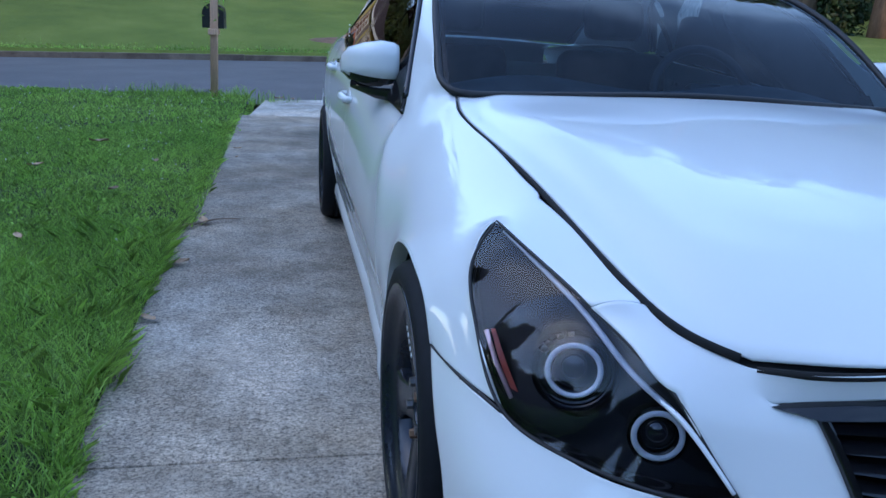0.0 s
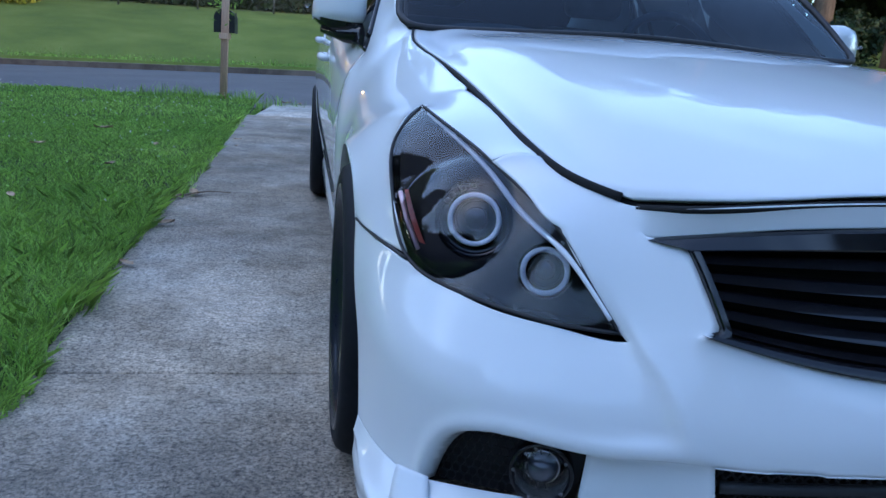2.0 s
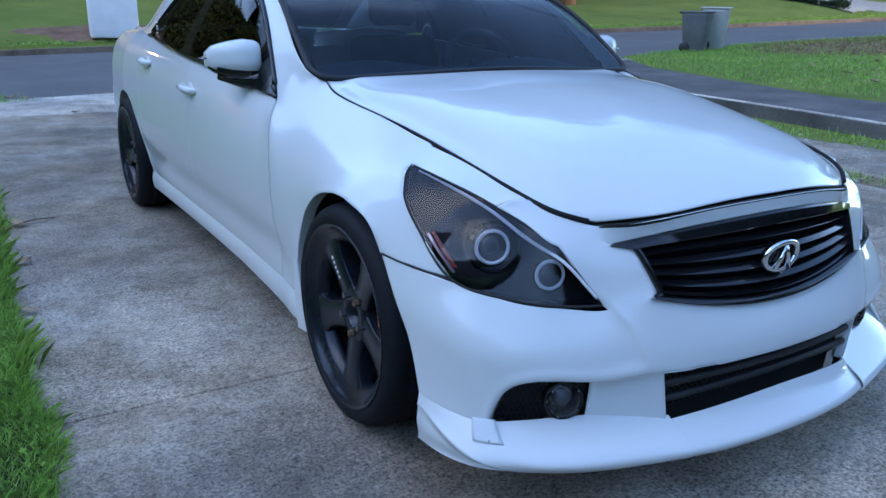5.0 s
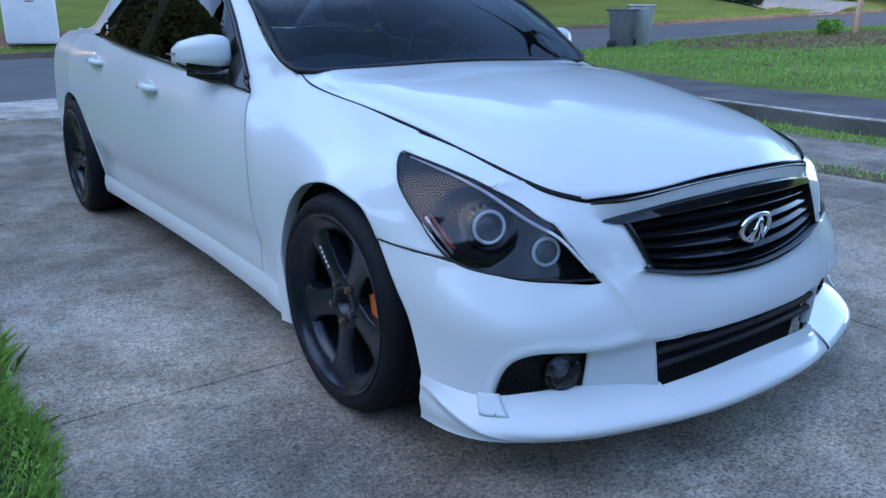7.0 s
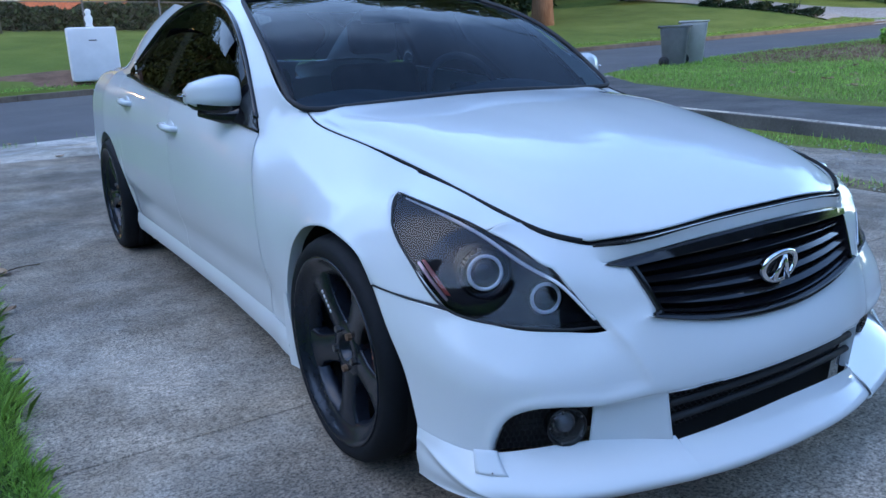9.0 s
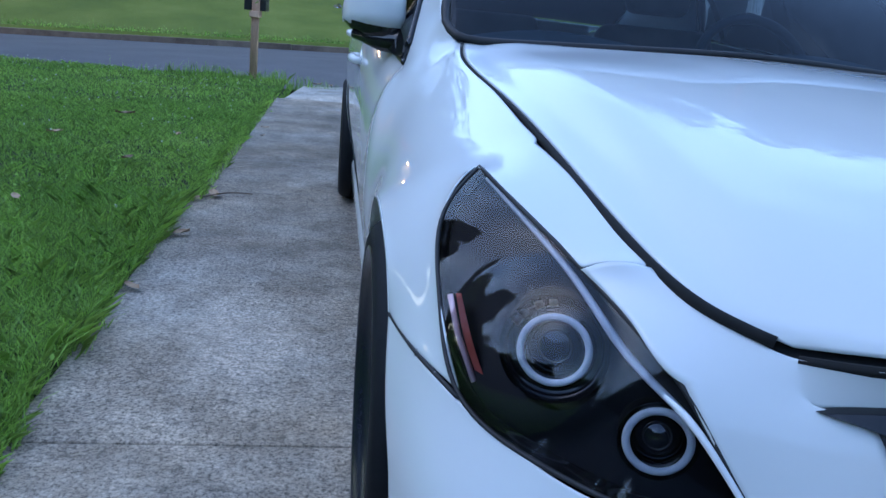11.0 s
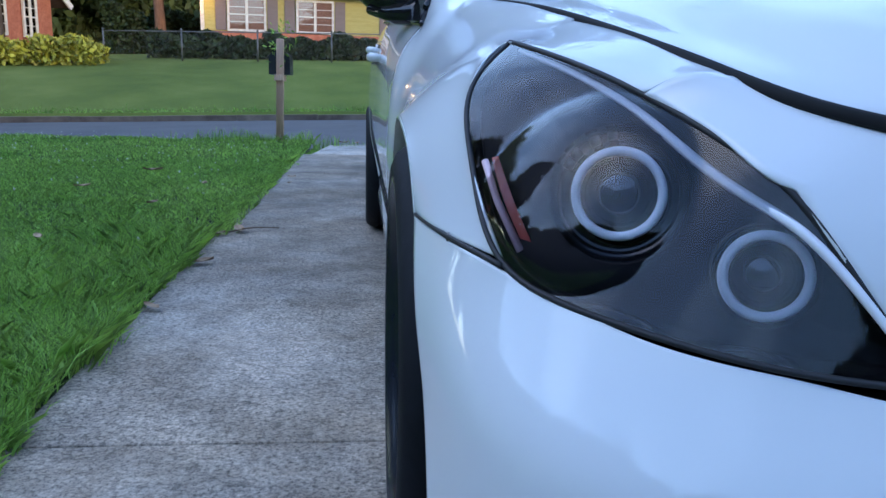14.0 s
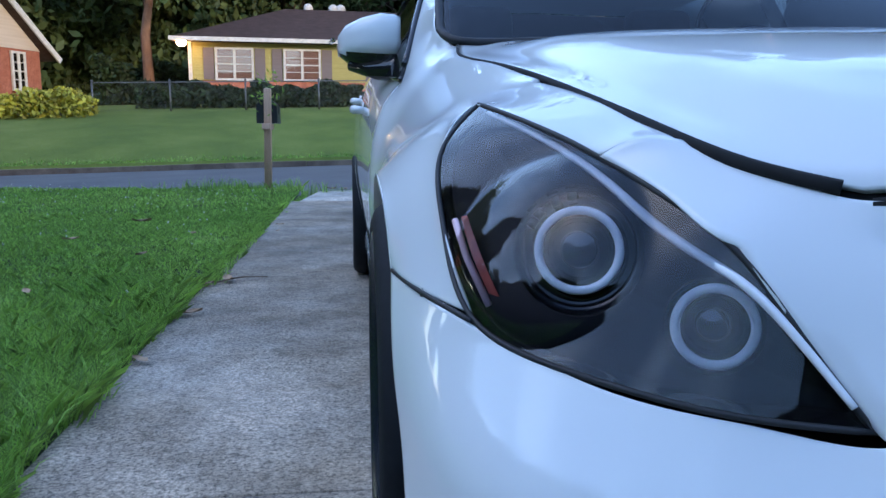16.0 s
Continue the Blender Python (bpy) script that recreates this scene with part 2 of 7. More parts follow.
def sided(grid, s):
    """A grid drawn for the positive side, on the side s."""
    g = np.array(grid)
    g[..., 0] *= s
    return g


def thicken(bm, thick):
    """Gives a sheet a back face and a rim."""
    bm.normal_update()
    front, rim = bm.faces[:], [e for e in bm.edges if e.is_boundary]
    back = {v: bm.verts.new(v.co - v.normal * thick) for v in bm.verts[:]}
    for f in front:
        bm.faces.new([back[v] for v in reversed(f.verts)])
    for e in rim:
        a, b = e.verts
        loop = e.link_loops[0]
        if loop.vert is not a:
            a, b = b, a
        bm.faces.new((b, a, back[a], back[b]))


def sheet_part(name, grids, mat, parent, label="", thick=0.004):
    bm = bmesh.new()
    for g in grids:
        sheet(bm, np.asarray(g))
    bmesh.ops.remove_doubles(bm, verts=bm.verts, dist=0.0006)
    if thick:
        bmesh.ops.recalc_face_normals(bm, faces=bm.faces[:])
        thicken(bm, thick)
    else:
        # single sheets of glass face away from the cabin
        bm.normal_update()
        heart = Vector((0, 1.2, 0.6))
        if sum(f.normal.dot(f.calc_center_median() - heart) for f in bm.faces) < 0:
            bmesh.ops.reverse_faces(bm, faces=bm.faces[:])
    ob = part(name, bm, mat, parent, label)
    if thick:
        ob.data.set_sharp_from_angle(angle=radians(48))
    return ob


def welded(grids, dist=0.0008):
    """Grids as one net: its points, its quads, and for each grid the numbers of its points."""
    pts, quads_, maps, seen = [], [], [], {}
    for g in grids:
        nv, nu = g.shape[:2]
        ids = np.zeros((nv, nu), int)
        rim = np.zeros((nv, nu), bool)
        rim[[0, -1], :] = True
        rim[:, [0, -1]] = True
        for j in range(nv):
            for i in range(nu):
                key = tuple(np.round(g[j, i] / dist).astype(int))
                hit = None
                if rim[j, i]:
                    for dx in (-1, 0, 1):
                        for dy in (-1, 0, 1):
                            for dz in (-1, 0, 1):
                                hit = seen.get((key[0] + dx, key[1] + dy, key[2] + dz), hit)
                if hit is None:
                    hit = len(pts)
                    pts.append(g[j, i])
                    if rim[j, i]:
                        seen[key] = hit
                ids[j, i] = hit
        maps.append(ids)
        for j in range(nv - 1):
            for i in range(nu - 1):
                q = (ids[j, i], ids[j, i + 1], ids[j + 1, i + 1], ids[j + 1, i])
                if len(set(q)) > 2:
                    quads_.append(q)
    return np.array(pts), quads_, maps


def net_normals(x, faces):
    n = np.zeros_like(x)
    for f in faces:
        c = np.cross(x[f[2]] - x[f[0]], x[f[3]] - x[f[1]])
        for v in f:
            n[v] += c
    return n / (np.linalg.norm(n, axis=1)[:, None] + 1e-12)


def faired(x0, faces, hold=2e-4, rim_hold=1.0, rounds=700, fixed=()):
    """Takes the waves out of a net: least bending, held fast at its open edges and loosely within."""
    n = len(x0)
    count = {}
    for f in faces:
        for a, b in zip(f, f[1:] + f[:1]):
            if a != b:
                k = (min(a, b), max(a, b))
                count[k] = count.get(k, 0) + 1
    e = np.array(list(count))
    open_edge = np.array(list(count.values())) == 1
    rim = np.zeros(n, bool)
    rim[e[open_edge].ravel()] = True
    ia, ib = np.concatenate([e[:, 0], e[:, 1]]), np.concatenate([e[:, 1], e[:, 0]])
    w = 1 / (np.linalg.norm(x0[ia] - x0[ib], axis=1) + 1e-5)
    w = w / np.bincount(ia, w, n)[ia] * (~rim)[ia]
    inner = (~rim).astype(float)

    def lap(v):
        return np.stack([np.bincount(ia, w * v[ib, c], n) - inner * v[:, c] for c in range(3)], 1)

    def lap_t(v):
        return np.stack([np.bincount(ib, w * v[ia, c], n) - inner * v[:, c] for c in range(3)], 1)
    keep = np.where(rim, rim_hold, hold)[:, None]
    keep[list(fixed)] = 5.0
    d = np.zeros_like(x0)
    r = -lap_t(lap(x0))
    pre = 1 / (keep + inner[:, None] + 0.25)
    z = r * pre
    p, rz = z.copy(), (r * z).sum()
    for _ in range(rounds):
        ap = lap_t(lap(p)) + keep * p
        a = rz / ((p * ap).sum() + 1e-30)
        d += a * p
        r -= a * ap
        z = r * pre
        new_rz = (r * z).sum()
        if new_rz < 1e-14:
            break
        p = z + (new_rz / rz) * p
        rz = new_rz
    return x0 + d


def net_part(name, x, faces, mat, parent, label="", thick=0.003, fine=1):
    """A welded net as a part, with a back, a rim and rounded edges."""
    bm = bmesh.new()
    vs = [bm.verts.new(tuple(p)) for p in x]
    for f in faces:
        u = list(dict.fromkeys(f))
        try:
            bm.faces.new([vs[k] for k in u])
        except ValueError:
            pass
    bmesh.ops.delete(bm, geom=[v for v in bm.verts if not v.link_faces], context="VERTS")
    bmesh.ops.recalc_face_normals(bm, faces=bm.faces[:])
    if thick:
        thicken(bm, thick)
    ob = part(name, bm, mat, parent, label)
    if fine:
        sub = ob.modifiers.new("fine", "SUBSURF")
        sub.levels = sub.render_levels = fine
    return ob


def box(bm, lo, hi, m=None):
    lo, hi = Vector(lo), Vector(hi)
    mat4 = Matrix.Translation((lo + hi) / 2) @ Matrix.Diagonal((*(hi - lo), 1))
    return bmesh.ops.create_cube(bm, size=1, matrix=(m @ mat4) if m else mat4)["verts"]


def bevelled_box(lo, hi, bevel=0.005, segments=2):
    bm = bmesh.new()
    box(bm, lo, hi)
    bmesh.ops.bevel(bm, geom=bm.edges[:], offset=bevel, segments=segments, affect="EDGES", profile=0.5)
    return bm


def tube(bm, points, radius, sides=8, closed=False, caps=True):
    """A round bar along points; radius may be one number or one for each point."""
    p = np.asarray(points, float)
    n = len(p)
    rad = np.broadcast_to(np.asarray(radius, float), (n,))
    rings = []
    up = np.array([0.0, 0.0, 1.0])
    for i in range(n):
        d = p[(i + 1) % n] - p[i - 1] if closed else p[min(i + 1, n - 1)] - p[max(i - 1, 0)]
        d = d / (np.linalg.norm(d) + 1e-9)
        a = np.cross(d, up if abs(d[2]) < 0.95 else np.array([1.0, 0, 0]))
        a /= np.linalg.norm(a)
        b = np.cross(d, a)
        rings.append([bm.verts.new(tuple(p[i] + rad[i] * (math.cos(w) * a + math.sin(w) * b))) for w in np.linspace(0, 2 * math.pi, sides, endpoint=False)])
    for i in range(n if closed else n - 1):
        r0, r1 = rings[i], rings[(i + 1) % n]
        for j in range(sides):
            bm.faces.new((r0[j], r0[(j + 1) % sides], r1[(j + 1) % sides], r1[j]))
    if caps and not closed:
        bm.faces.new(rings[0][::-1])
        bm.faces.new(rings[-1])


def lathe(bm, profile, sides=64, axis="x"):
    """Turns (radius, along) pairs round an axis."""
    rings = []
    for r, a in profile:
        ring = []
        for w in np.linspace(0, 2 * math.pi, sides, endpoint=False):
            c, s = r * math.cos(w), r * math.sin(w)
            ring.append(bm.verts.new((a, c, s) if axis == "x" else (c, s, a)))
        rings.append(ring)
    for r0, r1 in zip(rings, rings[1:]):
        for j in range(sides):
            bm.faces.new((r0[j], r0[(j + 1) % sides], r1[(j + 1) % sides], r1[j]))
    return rings


def ring_bm(radius, bar, m, sides=48, around=10, arc=360):
    """A torus, or part of one, in the plane of m."""
    bm = bmesh.new()
    full = arc >= 360
    w = np.linspace(0, 2 * math.pi * arc / 360, sides, endpoint=not full)
    tube(bm, [(radius * math.cos(x), radius * math.sin(x), 0) for x in w], bar, around, closed=full)
    bm.transform(m)
    return bm


# ---- the car: stands with its nose towards -y, front axle over y = 0 ----
car = thing("sedan", "white four-door sedan with black wheels parked on a concrete driveway", "car")
HUB_Z, WHEELBASE, ARCH = 0.321, 2.85, 0.337

# edges shared by neighbouring panels, drawn for the positive side
HOOD_FRONT = [(0, -0.688, 0.712), (0.18, -0.676, 0.7055), (0.33, -0.643, 0.686), (0.462, -0.572, 0.668)]
LAMP_TOP = [(0.699, -0.17, 0.748), (0.668, -0.305, 0.724), (0.624, -0.433, 0.689), (0.588, -0.515, 0.655), (0.557, -0.571, 0.62), (0.518, -0.61, 0.556), (0.48, -0.641, 0.496)]
LAMP_LOW = [(0.699, -0.17, 0.748), (0.752, -0.228, 0.692), (0.762, -0.335, 0.612), (0.746, -0.438, 0.539), (0.675, -0.535, 0.514), (0.58, -0.605, 0.501), (0.48, -0.641, 0.496)]


def belt(y):
    return float(np.interp(y, [0.65, 1.1, 1.5, 1.95, 2.34, 2.8, 3.3, 3.7], [0.83, 0.874, 0.904, 0.936, 0.964, 0.965, 0.945, 0.90]))


def side_x(y, z):
    w = float(np.interp(y, [0.3, 1.0, 1.8, 2.4, 2.85, 3.3, 3.6, 3.75], [0.823, 0.832, 0.838, 0.842, 0.848, 0.83, 0.78, 0.70]))
    k = float(np.interp(y, [0.5, 0.65, 1.5, 2.3, 2.9, 3.6], [0.06, 0.088, 0.047, 0.072, 0.09, 0.07]))
    d = max(belt(y) - z, -0.02)
    waist = -0.010 * math.exp(-((z - 0.36) / 0.05) ** 2)
    tuck = float(np.interp(y, [0.4, 1.0, 2.5, 2.8], [0.02, 0.04, 0.045, 0.03])) * min(max((0.56 - z) / 0.28, 0), 1.2) ** 1.4
    return w - k * math.exp(-d / 0.08) + waist - tuck


def door_front(z):
    return float(spline([0.15, 0.42, 0.56, 0.70, 0.78, 0.83], np.array([0.506, 0.52, 0.532, 0.561, 0.606, 0.658])[:, None], [z])[0, 0])


def part_tube(name, pts, r, mat, parent, label="", sides=8, closed=False):
    bm = bmesh.new()
    tube(bm, pts, r, sides, closed)
    return part(name, bm, mat, parent, label)


def grille_point(x, v, out=0.0):
    """A point of the main grille's face: x across, v from its top (0) to its foot (1)."""
    z = (0.672 - 0.26 * x * x) * (1 - v) + (0.463 + 0.33 * x * x) * v
    y = (-0.702 + 0.49 * x * x) * (1 - v) + (-0.742 + 0.375 * x * x) * v
    return (x, y - out, z)


def grille_half(v):
    return float(np.interp(v, [0, 0.10, 0.9, 1], [0.447, 0.40, 0.362, 0.385]))


def make_hood():
    rear = [(0, 0.447, 0.915), (0.25, 0.458, 0.910), (0.48, 0.482, 0.900), (0.642, 0.498, 0.893)]
    mid4 = [(0, 0.36, 0.9105), (0.25, 0.365, 0.904), (0.49, 0.378, 0.888), (0.652, 0.40, 0.865)]
    toe = [(0, -0.632, 0.739), (0.22, -0.612, 0.731), (0.40, -0.572, 0.710), (0.520, -0.525, 0.684)]
    mid = [(0, -0.47, 0.792), (0.22, -0.455, 0.785), (0.40, -0.43, 0.768), (0.567, -0.43, 0.715)]
    mid2 = [(0, -0.2, 0.846), (0.23, -0.19, 0.84), (0.44, -0.17, 0.823), (0.595, -0.19, 0.767)]
    mid3 = [(0, 0.12, 0.892), (0.25, 0.12, 0.884), (0.48, 0.125, 0.866), (0.623, 0.11, 0.820)]
    rows = [HOOD_FRONT, toe, mid, mid2, mid3, mid4, rear]
    both = [[(-x, y, z) for x, y, z in r[:0:-1]] + list(r) for r in rows]
    g = surface(both, 120, 60)
    # one even crown over the whole panel, tied to the edges
    terms = [(i, j) for i in (0, 2, 4, 6) for j in range(6)]
    design = np.stack([g[..., 0] ** i * (g[..., 1] + 0.1) ** j for i, j in terms], -1).reshape(-1, len(terms))
    fit = (design @ np.linalg.lstsq(design, g[..., 2].ravel(), rcond=None)[0]).reshape(g.shape[:2])
    left, ahead = np.minimum(np.arange(121), 120 - np.arange(121)) / 120, np.minimum(np.arange(61), 60 - np.arange(61)) / 60
    tie = np.clip(np.minimum(left[None] / 0.10, ahead[:, None] / 0.12), 0, 1)
    g[..., 2] += (fit - g[..., 2]) * tie * tie * (3 - 2 * tie)
    bay = g[::4, ::4].copy()
    # a shallow valley runs along each side, inside a crisp raised ridge
    half = np.abs(g[:, -1:, 0])
    inner = half - np.abs(g[..., 0])
    along = np.interp(g[..., 1], [-0.60, -0.42, 0.2, 0.46], [0, 1, 1, 0.6])
    up = np.clip((inner - 0.03) / 0.09, 0, 1)
    g[..., 2] += 0.009 * along * up * up * (3 - 2 * up) * np.clip(1 - (inner - 0.12) / 0.30, 0, 1) ** 1.5
    g[..., 2] -= 0.003 * along * np.exp(-((inner - 0.045) / 0.02) ** 2)
    g[..., 0] *= np.interp(g[..., 1], [-0.5, -0.2], [0.99, 0.986])
    g[..., 1] = np.where(g[..., 1] < -0.1, (g[..., 1] + 0.1) * 1.006 - 0.1, g[..., 1])
    # rolled-down edge all round
    bm = bmesh.new()
    vs = sheet(bm, g)
    edge = [vs[0][i] for i in range(121)] + [vs[j][120] for j in range(1, 61)] + [vs[60][i] for i in range(119, -1, -1)] + [vs[j][0] for j in range(59, 0, -1)]
    under = []
    for v in edge:
        inward = Vector((0, -0.1, 0)) - v.co
        inward.z = 0
        under.append(bm.verts.new(v.co + Vector((0, 0, -0.010)) + inward.normalized() * 0.03))
    for i in range(len(edge)):
        j = (i + 1) % len(edge)
        bm.faces.new((edge[j], edge[i], under[i], under[j]))
    part("hood", bm, PAINT, car, "white hood with a raised ridge along each side")
    # near-black trough, puts the shade of the shut lines into its colour
    t = bay
    t[..., 0] *= 1.02
    t[..., 1] = np.where(t[..., 1] < -0.1, (t[..., 1] + 0.1) * 1.004 - 0.1, t[..., 1] + 0.02)
    t[..., 2] -= 0.028
    sheet_part("engine_bay_liner", [t], VOID, car, "black liner under the hood")
    for s in (-1, 1):
        run = g[1:, -1] + np.array((0.0065, -0.001, -0.0005))
        run[:, 0] -= np.interp(run[:, 1], [0.10, 0.42], [0, 0.003])
        part_tube("hood_seal", sided(run, s), np.interp(run[:, 1], [-0.4, -0.1, 0.35], [0.0068, 0.0052, 0.0032]), VOID, car, "black rubber hood seal", 8)
    path = [(x * q, y + 0.005, z - 0.003) for q, seq in ((-1, 1), (1, -1)) for x, y, z in [(0.455, -0.588, 0.661), (0.37, -0.640, 0.673), (0.22, -0.681, 0.694), (0, -0.701, 0.704)][::seq][(0 if q < 0 else 1):]]
    part_tube("hood_seal", curve(path, 48), 0.0055, VOID, car, "black rubber hood seal", 6)


make_hood()


def make_fender(s):
    def edge(z):
        y = door_front(z) - 0.0012
        return (side_x(y, z), y, z)
    arch = [(0.813, -0.226, 0.553), (0.817, -0.175, 0.612), (0.820, -0.105, 0.639), (0.822, -0.04, 0.651), (0.8225, -0.01, 0.6535), (0.823, 0.02, 0.653), (0.8228, 0.065, 0.647), (0.822, 0.12, 0.634),
            (0.821, 0.185, 0.604), (0.820, 0.235, 0.566), (0.819, 0.275, 0.515), (0.818, 0.312, 0.446), (0.816, 0.330, 0.39), (0.812, 0.337, 0.335), (0.802, 0.325, 0.20)]
    top = [(0.746, -0.438, 0.542), (0.764, -0.33, 0.619), (0.748, -0.215, 0.705), (0.700, -0.165, 0.752), (0.650, -0.140, 0.770), (0.6105, -0.12, 0.781), (0.6145, -0.05, 0.795), (0.627, 0.16, 0.830),
           (0.649, 0.43, 0.873), (0.641, 0.506, 0.894), edge(0.825), edge(0.70), edge(0.56), edge(0.42), edge(0.20)]
    b = [(0.012, 0.01, 0), (0.012, 0.0, 0.004), (0.014, 0, 0.008), (0.021, -0.005, 0.011), (0.025, -0.004, 0.011), (0.028, -0.004, 0.011), (0.028, -0.002, 0.011), (0.028, 0, 0.010), (0.022, 0, 0.008), (0.018, 0, 0.007), (0.008, 0, 0.003),
         (0.004, 0, 0), (0.001, 0, 0), (0, 0, 0), (0, 0, 0)]
    g = relaxed(surface(bulged(arch, top, b, 4), 100, 24), 30)
    # towards the door the panel takes the line of the flank
    def ease(v, a, c):
        v = np.clip((v - a) / (c - a), 0, 1)
        return v * v * (3 - 2 * v)
    flank = np.array([[side_x(q[1], q[2]) for q in row] for row in g])
    share = ease(g[..., 1], -0.02, 0.5) * ease(g[..., 2], 0.86, 0.66)
    share[0] = 0
    g[..., 0] += (flank - g[..., 0]) * share
    g = relaxed(g, 40)
    corner = int(np.argmin(np.linalg.norm(g[-1] - np.array(top[10]), axis=1)))
    shut = np.array([edge(z) for z in np.linspace(g[-1, corner, 2], g[-1, -1, 2], g.shape[1] - corner)])
    g[:, corner:] += (shut - g[-1, corner:])[None] * np.linspace(0, 1, g.shape[0])[:, None, None] ** 3
    # the tongue between lamp and hood starts from the seam of this panel
    a = int(np.argmin(np.linalg.norm(g[-1] - np.array(top[3]), axis=1)))
    c = int(np.argmin(np.linalg.norm(g[-1] - np.array(top[5]), axis=1)))
    first = g[-1][a:c + 1]
    low = curve([tuple(first[0]), (0.669, -0.303, 0.727), (0.6272, -0.433, 0.6915)], 16)
    high = curve([tuple(first[-1]), (0.5985, -0.20, 0.767), (0.5855, -0.32, 0.7445), (0.5643, -0.467, 0.7077)], 16)
    n = len(first) - 1
    f = np.linspace(0, 1, n + 1)[None, :, None]
    base = first - (first[0] + (first[-1] - first[0]) * np.linspace(0, 1, n + 1)[:, None])
    fade = np.linspace(1, 0, 17)[:, None, None] ** 2
    crown = np.array((0.004, -0.002, 0.008)) * 4 * f * (1 - f) * (1 - fade)
    tongue = low[:, None] * (1 - f) + high[:, None] * f + base[None] * fade + crown
    # the windscreen pillar grows out of this panel
    a = int(np.argmin(np.linalg.norm(g[-1] - np.array(top[9]), axis=1)))
    c = int(np.argmin(np.linalg.norm(g[-1] - np.array(top[10]), axis=1)))
    inner = [(0.641, 0.506, 0.894), (0.667, 0.542, 0.915), (0.672, 0.632, 0.960), (0.646, 0.775, 1.034), (0.612, 0.95, 1.142), (0.552, 1.255, 1.272)]
    outer = [(0.742, 0.654, 0.829), (0.731, 0.687, 0.860), (0.713, 0.77, 0.93), (0.682, 0.89, 1.032), (0.640, 1.09, 1.155), (0.584, 1.45, 1.268)]
    pillar = surface(bulged(inner, outer, [(0.006, 0, 0.008), (0.008, 0, 0.010), (0.010, 0, 0.010), (0.010, 0, 0.008), (0.010, 0, 0.008), (0.006, 0, 0.006)], 3), 40, c - a)
    gap = g[-1][a:c + 1] - pillar[:, 0]
    for i in range(14):
        pillar[:, i] += gap * (1 - i / 14) ** 2
    # the first hand's width of the door holds the run of the surface across the shut line
    start = next(k for k in range(c, g.shape[1]) if g[-1, k, 2] < 0.815)
    seam = g[-1, start:]
    run = np.array([[(side_x(q[1] + dy, q[2]) + q[0] - side_x(q[1], q[2]), q[1] + dy, q[2]) for q in seam] for dy in np.linspace(0, 0.15, 16)])
    x, faces, maps = welded([sided(g, s), sided(tongue, s), sided(pillar, s), sided(run, s)])
    door_ids = set(maps[3].ravel().tolist())
    x = faired(x, faces, 4e-5, fixed=sorted(door_ids), rounds=900)
    faces = [f for f in faces if not all(k in door_ids for k in f)]
    g = sided(x[maps[0]], s)
    fender = net_part("front_fender", x, faces, PAINT, car, "white front fender running up into the windscreen pillar")
    flange = np.array([g[0], g[0] + [(-0.006, 0, -0.001)], g[0] + [(-0.035, 0, 0)]])
    sheet_part("arch_flange", [sided(flange, s)], PAINT, fender)
    return fender


for s in (-1, 1):
    make_fender(s)


def knot_surface(rows, sub_u, sub_v):
    """Like surface(), with a set number of steps between neighbouring control points, so that cells can be left out."""
    c = np.asarray(rows, float)
    tu = np.concatenate([[0], np.cumsum(np.sqrt(np.linalg.norm(np.diff(c, axis=1), axis=2)).mean(axis=0) + 1e-6)])
    tv = np.concatenate([[0], np.cumsum(np.sqrt(np.linalg.norm(np.diff(c, axis=0), axis=2)).mean(axis=1) + 1e-6)])
    au = np.interp(np.linspace(0, len(tu) - 1, (len(tu) - 1) * sub_u + 1), range(len(tu)), tu)
    av = np.interp(np.linspace(0, len(tv) - 1, (len(tv) - 1) * sub_v + 1), range(len(tv)), tv)
    fine = np.array([spline(tu, r, au) for r in c])
    return spline(tv, fine.reshape(len(c), -1), av).reshape(len(av), len(au), 3)


